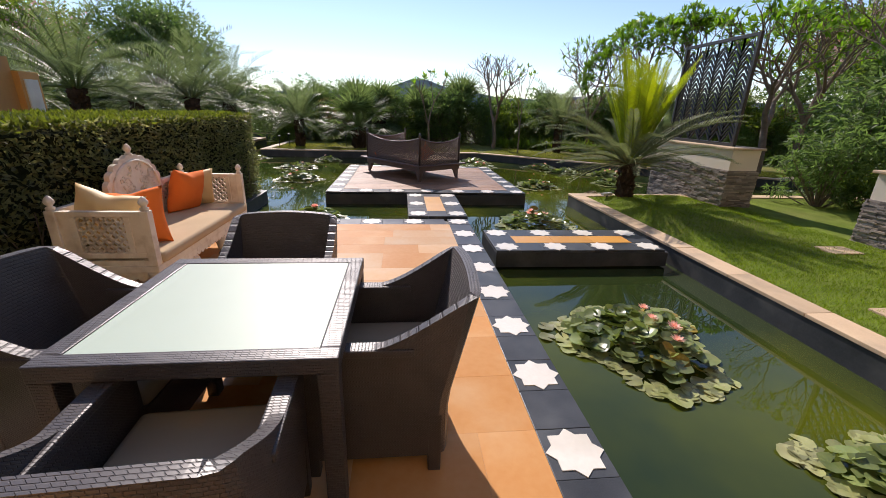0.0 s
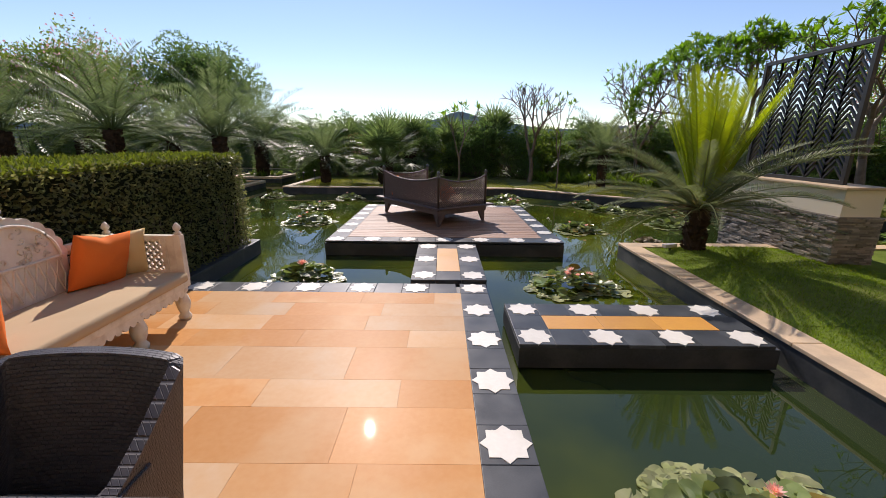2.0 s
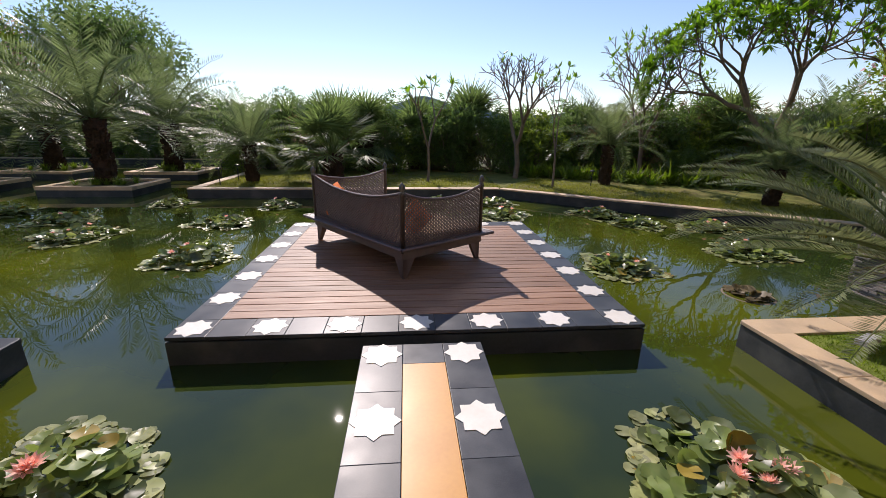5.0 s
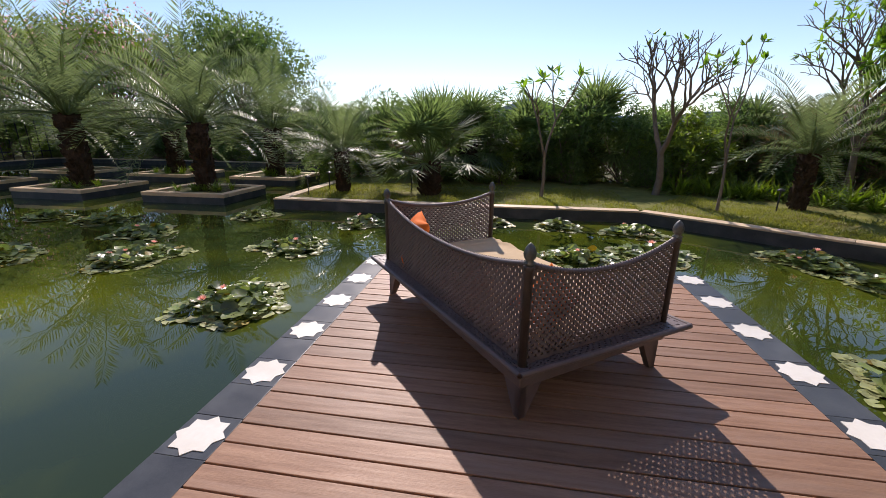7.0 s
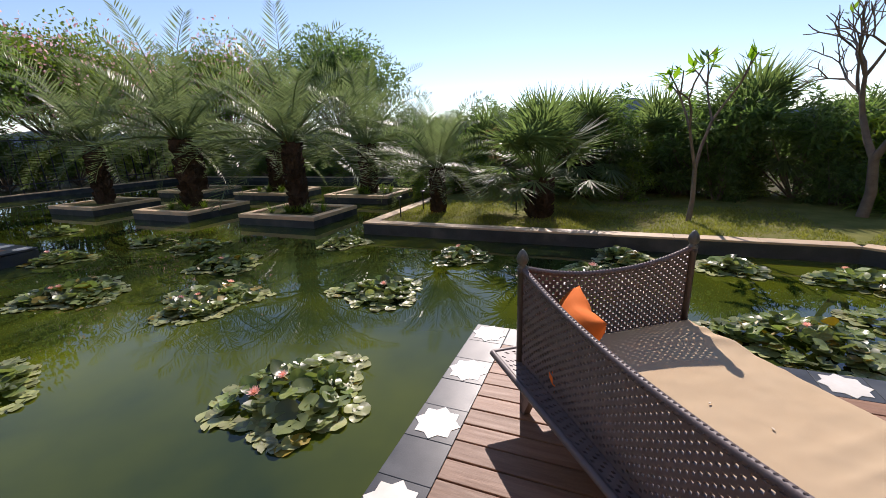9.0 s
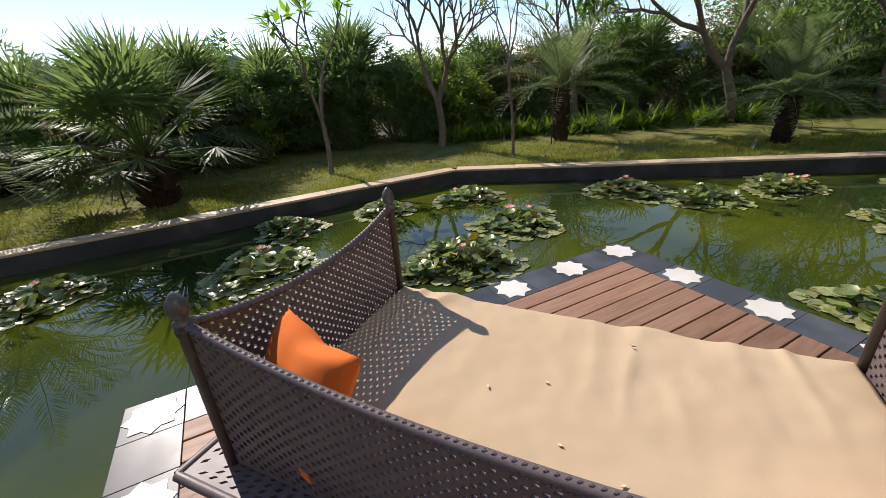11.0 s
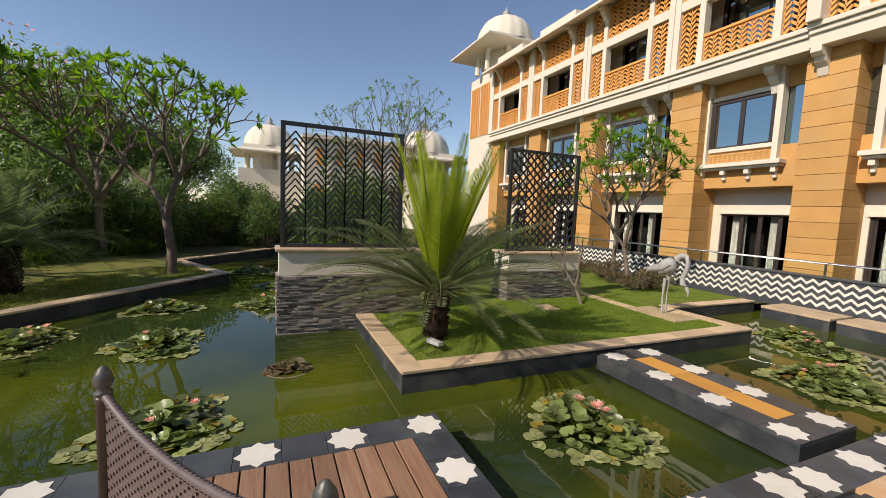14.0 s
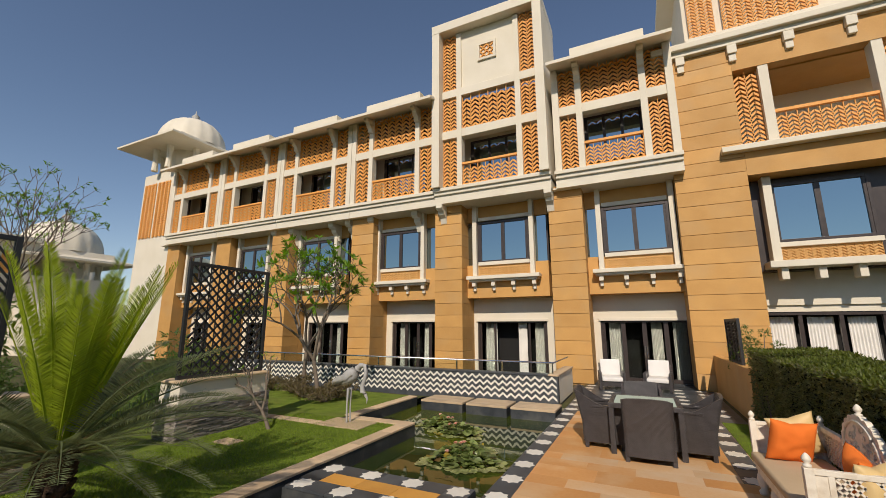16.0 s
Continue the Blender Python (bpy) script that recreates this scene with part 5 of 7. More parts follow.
def bush(name, m, seed, size, clumps, n, leaf, w, material, label, group, trunk=0.0, flowers=None, cat="shrub", dn=0.0):
    """A crown of many leaf clumps on stems, ragged with gaps."""
    r = random.Random(seed)
    t = thing(name, m, label, cat, group)
    V, F = [], []
    Lf, Fl = Leaves(), Leaves()
    cs = []
    for k in range(clumps):
        d = rand_dir(r, -0.6 if trunk else -0.95)
        q = r.uniform(0.35, 0.95)
        c = Vector((d.x * size[0] * q, d.y * size[1] * q, trunk + size[2] * 0.45 + d.z * size[2] * 0.5 * q))
        c.z = max(c.z, 0.15)
        cs.append(c)
        rad = r.uniform(0.16, 0.30) * min(size)
        leaf_mass(Lf, r, c, (rad, rad, rad * 0.8), n, leaf, w, dn=dn)
        if flowers and r.random() < flowers[1]:
            leaf_mass(Fl, r, c + d * rad * 0.4, (rad, rad, rad), n // 3, leaf * 0.7, w * 1.2)
    if trunk:
        tube(V, F, [(0, 0, -0.1), (0.05, 0, trunk * 0.6), (0, 0.05, trunk + size[2] * 0.3)], [0.13, 0.11, 0.07], 8)
    for c in cs[::2]:
        z0 = trunk * 0.8
        tube(V, F, [(0, 0, z0), Vector((c.x * 0.5, c.y * 0.5, (c.z + z0) * 0.5)), c], [0.03, 0.02, 0.008], 4)
    raw("trunk" if trunk else "branchwork", V, F, BARK, t)
    tagged(raw("crown", Lf.V, Lf.F, material, t), kind="stuff")
    if Fl.V:
        tagged(raw("blossom_cover", Fl.V, Fl.F, flowers[0], t, "pink and white papery blossoms"), kind="stuff")
    return t


shrub_a = bush("shrub", pose(2.5, 20.6, 0), 61, (1.5, 1.3, 3.0), 50, 80, 0.22, 0.045, BUSHLEAF, "dense dark green evergreen shrub", "shrubs behind the lawn", dn=0.3)
shrub_b = bush("shrub", pose(5.6, 20.2, 0), 62, (1.4, 1.2, 2.2), 44, 80, 0.20, 0.05, LIGHTLEAF, "light green leafy shrub", "shrubs behind the lawn")
shrub_c = bush("shrub", pose(9.8, 20.5, 0), 63, (1.6, 1.4, 2.6), 40, 70, 0.2, 0.03, DRYLEAF, "dry brownish shrub with thin leaves", "shrubs behind the lawn", dn=0.2)
tree_a = bush("broadleaf_tree", pose(-21, 27.5, 0), 64, (4.2, 4.2, 5.5), 170, 100, 0.24, 0.09, LIGHTLEAF, "large flowering tree with pink and white blossoms", "trees beyond the pond", trunk=2.0, flowers=(BOUGAIN, 0.5), cat="tree")
tree_b = bush("broadleaf_tree", pose(-23.5, 15.5, 0), 65, (3.8, 3.8, 6.0), 190, 100, 0.26, 0.09, BUSHLEAF, "large dense dark green tree", "trees beyond the pond", trunk=2.2, cat="tree")
R = random.Random(77)
# dense planting behind the north lawn
for k in range(17):
    x = -5.5 + 0.95 * k + R.uniform(-0.3, 0.3)
    y = 20.9 + 0.25 * math.sin(k) + (0.9 if k % 2 else 0) - max(0, x - 5) * 0.28
    src = (shrub_a, shrub_a, shrub_b, shrub_a, shrub_c)[k % 5] if x < 7 else (shrub_b, shrub_a, shrub_c)[k % 3]
    copy_thing(src, pose(x, y, -0.05, 0, 0, R.uniform(0, 360)) @ Matrix.Diagonal((1, 1, R.uniform(0.8, 1.02) * (1 if x < 6 else 1.05), 1)))
    copy_thing(shrub_a if k % 3 else shrub_b, pose(x + 0.4, y - 0.9, -0.3, 0, 0, R.uniform(0, 360)) @ Matrix.Scale(R.uniform(0.5, 0.62), 4))
for k in range(26):
    x = 8.5 + 0.55 * k + R.uniform(-0.6, 0.6)
    y = 20.2 - 0.48 * k + R.uniform(0, 3.5)
    copy_thing((shrub_a, shrub_b, shrub_c)[k % 3], pose(x, y, -0.05, 0, 0, R.uniform(0, 360)) @ Matrix.Scale(R.uniform(0.8, 1.35), 4))
    copy_thing((shrub_a, shrub_a, shrub_c)[k % 3], pose(x + R.uniform(-1, 1), 20.0 - 0.48 * k, -0.35, 0, 0, R.uniform(0, 360)) @ Matrix.Scale(R.uniform(0.5, 0.65), 4))
for k in range(22):
    x, y = -24.5 + 1.0 * k + R.uniform(-0.4, 0.4), 26.8 + R.uniform(0, 1.5)
    copy_thing((shrub_a, shrub_a, shrub_b)[k % 3], pose(x, y, -0.05, 0, 0, R.uniform(0, 360)) @ Matrix.Scale(R.uniform(0.85, 1.25), 4))
    copy_thing((shrub_b, shrub_a, shrub_a)[k % 3], pose(x + 0.5, 25.9, -0.3, 0, 0, R.uniform(0, 360)) @ Matrix.Scale(R.uniform(0.5, 0.65), 4))
for q in [(-15.5, 31, 1.0), (-27, 22, 1.1), (23, 17, 0.8), (27, 14.5, 0.8), (25, 20.5, 1.1), (-30, 28, 1.1), (-26.5, 11, 1.0), (-27, 17.5, 1.1), (-12.5, 5.5, 0.5)]:
    copy_thing(tree_b if q[2] != 1.1 else tree_a, pose(q[0], q[1], -0.05, 0, 0, R.uniform(0, 360)) @ Matrix.Scale(q[2], 4))

for k in range(16):
    copy_thing((shrub_a, shrub_b, shrub_a)[k % 3], pose(-25.2 + R.uniform(-0.6, 0.6), 7.5 + 1.25 * k, -0.1, 0, 0, R.uniform(0, 360)) @ Matrix.Scale(R.uniform(0.9, 1.2), 4))
for q in ((8.3, 7.2, 0.62), (9.4, 7.7, 0.9), (10.6, 7.3, 1.1), (8.8, 5.8, 0.4), (7.75, 4.3, 0.66), (12.2, 7.2, 0.9), (13.8, 7.0, 1.0), (15.5, 7.0, 1.0), (18, 9.5, 0.9), (18.5, 7.5, 1.0)):
    copy_thing(shrub_a, pose(q[0], q[1], -0.1, 0, 0, R.uniform(0, 360)) @ Matrix.Scale(q[2], 4))

# spider lilies along the east bank
r = random.Random(91)
lily_row = []
def strap_clump(m, seed, n, ln):
    r = random.Random(seed)
    Lf = Leaves()
    for k in range(n):
        w = r.uniform(0, 6.28)
        el = radians(r.uniform(35, 85))
        d = Vector((math.cos(w) * math.cos(el), math.sin(w) * math.cos(el), math.sin(el)))
        Lf.strap(Vector((r.uniform(-0.12, 0.12), r.uniform(-0.12, 0.12), 0)), d, Vector((-math.sin(w), math.cos(w), 0)), ln * r.uniform(0.7, 1.1), 0.05, 1.2)
    ob = raw("spider_lily", Lf.V, Lf.F, STRAPLEAF, None)
    ob.matrix_world = m
    return tagged(ob, "clump of arching bright green strap leaves", "plant", "spider lilies along the bank")


sl = strap_clump(pose(4.9, 19.3, -0.03), 92, 46, 0.8)
for k in range(60):
    f = k / 59
    x = 5.2 + 11.0 * f + R.uniform(-0.2, 0.2)
    y = 19.0 - 6.0 * f + R.uniform(-0.35, 0.35)
    copy_thing(sl, pose(x, y, -0.04, 0, 0, R.uniform(0, 360)) @ Matrix.Scale(R.uniform(0.75, 1.1), 4))
for (x, y) in PL[:4]:
    for k in range(7):
        copy_thing(sl, pose(x + R.uniform(-0.8, 0.8), y + R.uniform(-0.6, 0.6), 0.0, 0, 0, R.uniform(0, 360)) @ Matrix.Scale(R.uniform(0.35, 0.5), 4))

# small plants on the east lawn near the building
low_a = bush("low_shrub", pose(7.9, 0.9, 0), 66, (0.7, 0.5, 0.75), 24, 60, 0.07, 0.025, DRYLEAF, "low purplish-brown clipped shrub on the lawn", "shrubs by the parapet")
for q in ((7.0, 0.6), (8.8, 0.4), (9.8, 0.3), (6.9, 1.2)):
    copy_thing(low_a, pose(*q, 0, 0, 0, R.uniform(0, 360)))
for q in ((9.5, 3.2), (10.5, 5.5), (11.5, 2.2), (9.0, 6.8), (11.5, 7.0)):
    copy_thing(shrub_b, pose(*q, 0, 0, 0, R.uniform(0, 360)) @ Matrix.Scale(0.45, 4))


# clipped hedge beside the terrace
def hedge(x0, y0, x1, y1, z1, n, seed, label):
    r = random.Random(seed)
    t = thing("hedge", pose(0, 0, 0), label, "hedge")
    # near-black filler box: the shade deep between the leaves, put into its colour
    part("core", box(x0 + 0.10, y0 + 0.10, -0.04, x1 - 0.10, y1 - 0.10, z1 - 0.10), HEDGESHADE, t)
    Lf, Tp = Leaves(), Leaves()
    faces = [((x1, y0, 0), (0, 1), y1 - y0, (1, 0, 0)), ((x0, y0, 0), (0, 1), y1 - y0, (-1, 0, 0)), ((x0, y1, 0), (1, 0), x1 - x0, (0, 1, 0)), ((x0, y0, 0), (1, 0), x1 - x0, (0, -1, 0))]
    areas = [f[2] * z1 for f in faces]
    tot = sum(areas)
    for f, a in zip(faces, areas):
        nn = Vector(f[3])
        for k in range(int(n * a / tot)):
            s, z = r.uniform(0, f[2]), r.uniform(0.0, z1)
            depth = r.uniform(0, 1) ** 2 * 0.14 + 0.05 * noise.noise((s * 2.2, z * 2.2, seed))
            p = Vector(f[0]) + Vector((f[1][0], f[1][1], 0)) * s + Vector((0, 0, z)) - nn * depth
            d = (nn * 0.5 + rand_dir(r)).normalized()
            Lf.blade(p, d, d.cross(rand_dir(r)).normalized(), r.uniform(0.035, 0.065), 0.024)
    for k in range(int(n * (x1 - x0) * (y1 - y0) / tot * 1.6)):
        p = Vector((r.uniform(x0, x1), r.uniform(y0, y1), z1 + r.uniform(-0.08, 0.03) + 0.04 * noise.noise((k * 0.01, 0, seed))))
        p.z = z1 + 0.05 * noise.noise((p.x * 1.5, p.y * 1.5, seed)) - r.uniform(0, 0.06)
        d = (Vector((0, 0, 0.9)) + rand_dir(r)).normalized()
        Tp.blade(p, d, d.cross(rand_dir(r)).normalized(), r.uniform(0.04, 0.085), 0.026)
    V, F = [], []
    for k in range(int((y1 - y0) * 10)):
        y = r.uniform(y0, y1)
        x = x1 - r.uniform(0.02, 0.12)
        tube(V, F, [(x, y, -0.04), (x + r.uniform(-.08, .06), y + r.uniform(-.15, .15), 0.35), (x + r.uniform(-.05, .04), y + r.uniform(-.2, .2), 0.75)], [0.010, 0.007, 0.003], 4)
    raw("branchwork", V, F, BARK, t)
    tagged(raw("foliage", Lf.V, Lf.F, HEDGELEAF, t), kind="stuff")
    tagged(raw("top_foliage", Tp.V, Tp.F, HEDGETOP, t, "sunlit fresh top shoots"), kind="stuff")


# darkness of the hedge interior as a colour, far below the leaf tones
HEDGESHADE = mat("hedge_shade", (0.025, 0.03, 0.012), (0.015, 0.018, 0.008), rough=0.95, scale=12, fine=60, bump=0.8, spec=0.05, dist=0.05)
hedge(-3.45, 1.0, -2.22, 8.05, 1.36, 46000, 5, "tall clipped dark green hedge beside the terrace")
hedge(-3.45, -0.6, -2.24, 0.95, 1.42, 11000, 6, "tall clipped green hedge by the building")
low_wall = structure(part("low_wall", box(-2.44, -5.08, -0.1, -2.24, -0.55, 1.02, 0.004), OCHREWALL), "low ochre stone wall between hedge and building", "wall")
ws = metal_screen(pose(-2.34, -3.1, 1.02, 0, 0, 90), 1.5, 1.02, "lattice")
tagged(ws, "black iron lattice screen on a low ochre wall", "screen", "garden screens")
bush("climbing_shrub", pose(-2.75, -2.2, 0), 68, (0.55, 0.9, 2.1), 34, 60, 0.10, 0.02, BUSHLEAF, "wispy green shrub growing behind the lattice screen", "")
lawn("grass_strip", [(-2.22, -0.5), (-1.66, -0.5), (-1.66, 3.14), (-2.22, 3.14)], 0.006)

# gentle rise of the lawn round the cycad
def ease(v):
    v = max(0.0, min(1.0, v))
    return v * v * (3 - 2 * v)


def mound(x, y):
    return 0.11 * ease((x - 4.0) / 0.5) * ease((6.12 - x) / 0.5) * ease((y - 5.1) / 1.0) * ease((7.85 - y) / 0.35)


V, F = [], []
for i in range(33):
    for j in range(49):
        x, y = 4.0 + 2.12 * i / 32, 5.1 + 2.75 * j / 48
        V.append((x, y, 0.004 + mound(x, y) + 0.008 * (noise.noise((x * 3, y * 3, 2)) * ease(mound(x, y) * 12))))
for i in range(32):
    for j in range(48):
        a = i * 49 + j
        F.append((a, a + 49, a + 50, a + 1))
structure(raw("lawn_rise", V, F, GRASS, smooth=True), "gently raised green lawn round the cycad", "lawn")

# grass blades on the lawn nearest the walk
r = random.Random(17)
Lf = Leaves()
def grass(x0, y0, x1, y1, n, h):
    for k in range(n):
        x, y = r.uniform(x0, x1), r.uniform(y0, y1)
        d = (Vector((0, 0, 1)) + rand_dir(r) * 0.7).normalized()
        Lf.blade(Vector((x, y, mound(x, y) - 0.004)), d, d.cross(rand_dir(r)).normalized(), h * r.uniform(0.6, 1.3), 0.006)
grass(4.0, 2.45, 6.5, 7.85, 42000, 0.035)
grass(-2.2, -0.4, -1.67, 3.1, 5000, 0.03)
tagged(raw("grass_blades", Lf.V, Lf.F, BLADE), "fine short grass blades of the lawn", "grass", kind="stuff")
# thin, patchy dry grass on the north bank
Lf = Leaves()
for k in range(60000):
    f, g = r.uniform(0, 1), r.uniform(0.05, 1) ** 1.3
    if f < 0.45:
        x, y = -4.35 + 7.8 * f / 0.45, 16.12 + 2.9 * g
    else:
        q = (f - 0.45) / 0.55
        x, y = 3.45 + 7.2 * q + 1.6 * g, 16.15 - 5.4 * q + 2.2 * g * (1 - 0.75 * q)
    if noise.noise((x * 0.9, y * 0.9, 4)) + 0.35 * noise.noise((x * 4, y * 4, 9)) < r.uniform(-0.5, 0.25):
        continue
    d = (Vector((0, 0, 1)) + rand_dir(r) * 0.9).normalized()
    Lf.blade(Vector((x, y, -0.004)), d, d.cross(rand_dir(r)).normalized(), r.uniform(0.03, 0.085), 0.011)
tagged(raw("dry_grass_blades", Lf.V, Lf.F, DRYBLADE), "thin patchy yellow-green grass on the bank", "grass", kind="stuff")

# ---------------- water lilies ----------------
def pad_ring(V, F, r, p, rad, tilt, az):
    """A round notched leaf with a cupped, wavy margin."""
    i = len(V)
    n = 11
    m = Matrix.Translation(p) @ Matrix.Rotation(az, 4, "Z") @ Matrix.Rotation(tilt, 4, "X")
    cup = 0.06 + 0.5 * min(1.0, abs(tilt)) * r.random()
    V.append(m @ Vector((0, 0, 0)))
    for q in (0.6, 1.0):
        for k in range(n + 1):
            w = 0.2 + (2 * math.pi - 0.4) * k / n
            V.append(m @ Vector((q * rad * math.cos(w), q * rad * math.sin(w), rad * q * q * (cup + 0.10 * math.sin(w * 3 + az)))))
    for k in range(n):
        F.append((i, i + 1 + k, i + 2 + k))
        F.append((i + 1 + k, i + 2 + n + k, i + 3 + n + k, i + 2 + k))


def flower_mesh():
    V, F = [], []
    for ring, (cnt, el, ln) in enumerate(((10, 28, 0.075), (9, 50, 0.065), (6, 72, 0.05))):
        for k in range(cnt):
            w = 2 * math.pi * (k + 0.5 * ring) / cnt
            e = radians(el)
            d = Vector((math.cos(w) * math.cos(e), math.sin(w) * math.cos(e), math.sin(e)))
            s = Vector((-math.sin(w), math.cos(w), 0)) * 0.012
            i = len(V)
            V += [d * 0.008, d * ln * 0.55 - s, d * ln, d * ln * 0.55 + s]
            F += [(i, i + 1, i + 2, i + 3)]
    me = bpy.data.meshes.new("flower")
    me.from_pydata([tuple(v) for v in V], [], F)
    me.materials.append(PETAL)
    return me


FLOWER = flower_mesh()


def lily(x, y, rad, seed, raised=0.10, flowers=2, label="floating cluster of green lily pads with pink blooms", mats=None):
    r = random.Random(seed)
    t = thing("water_lily", pose(x, y, WATER_Z), label, "water lily", "water lilies on the pond")
    sets = {"pad_cover": ([], []), "raised_leaf_cover": ([], []), "old_pad_cover": ([], [])}
    n = int(215 * rad * rad / 0.3)
    sx_, sy_ = r.uniform(0.85, 1.15), r.uniform(0.85, 1.1)
    for k in range(n):
        q = math.sqrt(r.uniform(0, 1))
        w = r.uniform(0, 6.28)
        wob = 1 + 0.16 * math.sin(3 * w + seed) + 0.1 * math.sin(5 * w + 2 * seed)
        inner = max(0, 1 - q * 1.2)
        up = q < 0.78
        z = 0.012 + inner ** 0.6 * raised * 2.2 * r.uniform(0.25, 1.0) if up else 0.004
        tilt = (r.uniform(-0.25, 0.25) + min(1, inner * 2) * r.uniform(-1.0, 1.0)) if up else r.uniform(-0.04, 0.04)
        pr = r.uniform(0.045, 0.085) if up else r.uniform(0.04, 0.075)
        key = "old_pad_cover" if r.random() < 0.05 else "raised_leaf_cover" if up else "pad_cover"
        pad_ring(*sets[key], r, Vector((q * rad * wob * sx_ * math.cos(w), q * rad * wob * sy_ * math.sin(w), z + 0.002 * (k % 5))), pr, tilt, r.uniform(0, 6.28))
    for key, (V, F) in sets.items():
        if V:
            m_ = mats or (LILYOLD if key[0] == "o" else LILYLEAF if key[0] == "r" else LILYPAD)
            tagged(raw(key, V, F, m_, t, {"o": "yellowed old pads", "r": "upright glossy dark leaves", "p": ""}[key[0]], smooth=True), kind="stuff")
    for k in range(flowers):
        w, q = r.uniform(0, 6.28), r.uniform(0.1, 0.6)
        fl = new("flower", FLOWER)
        fl.parent = t
        fl.location = (q * rad * math.cos(w), q * rad * math.sin(w), 0.08 + raised * 1.5 * (1 - q))
        fl.rotation_euler = (r.uniform(-0.3, 0.3), r.uniform(-0.3, 0.3), w)
        s = r.uniform(0.7, 1.05)
        fl.scale = (s, s, s)


LILIES = [(2.30, 3.08, 0.68, 4), (3.05, 1.6, 0.5, 2), (-1.03, 6.95, 0.52, 2), (2.54, 6.74, 0.54, 5), (-2.18, 10.86, 0.52, 2), (-2.66, 12.95, 0.52, 1), (-4.6, 12.1, 0.58, 3), (-4.62, 15.0, 0.45, 0),
          (-2.15, 14.75, 0.5, 1), (3.75, 10.2, 0.55, 2), (6.12, 10.75, 0.55, 1), (6.7, 12.35, 0.55, 3), (5.45, 12.7, 0.48, 0), (5.02, 13.6, 0.62, 2), (-4.8, 9.95, 0.6, 0), (-6.7, 11.7, 0.66, 2),
          (-5.68, 13.3, 0.5, 1), (-7.26, 14.0, 0.52, 0), (-8.64, 14.0, 0.4, 0), (-9.1, 12.7, 0.5, 1), (-12.1, 14.15, 0.5, 0), (0.28, 15.25, 0.5, 0), (-0.18, 14.15, 0.6, 1), (1.65, 15.2, 0.5, 0), (3.0, 14.95, 0.5, 1),
          (1.66, 12.97, 0.62, 1), (2.86, 13.55, 0.55, 3), (8.2, 11.12, 0.55, 1), (12.5, 9.85, 0.6, 1), (8.2, 9.42, 0.45, 1), (10.0, 9.2, 0.5, 0)]
for k, (x, y, rad, fl) in enumerate(LILIES):
    lily(x, y, rad, 100 + k, 0.11 if k in (0, 2, 3, 4, 25) else 0.07, fl)
lily(3.65, 1.2, 0.5, 201, 0.08, 3)
lily(4.78, 9.19, 0.22, 203, 0.03, 0, "withered brown lily cluster in a sunken pot", DRYLEAF)
sunk = part("sunken_pot", lathe([(0.2, -0.3), (0.27, -0.02), (0.25, -0.015), (0.2, -0.1)], 20), BARK)
sunk.location = (4.78, 9.19, WATER_Z + 0.02)
tagged(sunk, "round brown clay pot sunk at the water surface", "pot")


# ---------------- hotel building ----------------
YD, YW, YP, YU = -6.4, -5.7, -5.1, -4.75      # door wall, window wall, pilaster front, upper bay front


def sbox(name, x0, y0, z0, x1, y1, z1, material, label="", bev=0.0, parent=None):
    ob = part(name, box(min(x0, x1), y0, z0, max(x0, x1), y1, z1, bev), material, parent)
    if parent is None:
        structure(ob, label, name.split("_")[0])
    return ob


def courses(holder, x0, x1, yf, z0, z1, depth, h=0.45, split=0):
    """Cladding blocks with recessed joints."""
    n = max(1, round((z1 - z0) / h))
    hh = (z1 - z0) / n
    rr = random.Random(int(x0 * 10 + z0))
    cache = {}
    for k in range(n):
        cuts = [x0, x1]
        if split:
            cuts = [x0] + sorted(rr.uniform(x0 + 0.4, x1 - 0.4) for _ in range(split)) + [x1]
        for a, c in zip(cuts, cuts[1:]):
            bm = box(-(c - a) / 2 + 0.002, -depth, 0.006, (c - a) / 2 - 0.002, 0, hh - 0.006, 0.008)
            ob = part("cladding_block", bm, OCHREWALL, holder)
            ob.location = ((a + c) / 2, yf, z0 + k * hh)


def window_unit(parent, xc, w, z0, z1, y, panes=2):
    """Dark frame, panes of glass."""
    t = 0.09
    for a in ((xc - w / 2, z0, xc - w / 2 + t, z1), (xc + w / 2 - t, z0, xc + w / 2, z1), (xc - w / 2 + t, z0, xc + w / 2 - t, z0 + t), (xc - w / 2 + t, z1 - t, xc + w / 2 - t, z1)):
        part("window_frame", box(a[0], y - 0.05, a[1], a[2], y + 0.05, a[3], 0.006), FRAMEM, parent)
    iw = (w - 2 * t) / panes
    for k in range(panes):
        x0 = xc - w / 2 + t + iw * k
        part("sash", box(x0, y - 0.02, z0 + t, x0 + 0.07, y + 0.035, z1 - t), FRAMEM, parent)
        part("sash", box(x0 + iw - 0.07, y - 0.02, z0 + t, x0 + iw, y + 0.035, z1 - t), FRAMEM, parent)
        part("pane", box(x0 + 0.07, y - 0.012, z0 + t, x0 + iw - 0.07, y - 0.004, z1 - t), GLASS, parent)


def jali(parent, x0, x1, z0, z1, y, cols, name="lattice"):
    w = (x1 - x0) / cols
    V, F = chevron_field(x0, x1, z0, z1, cols, w * 0.50, w * 0.20, 0.04, y, w * 0.09, 0.45)
    return raw(name, V, F, JALI, parent)


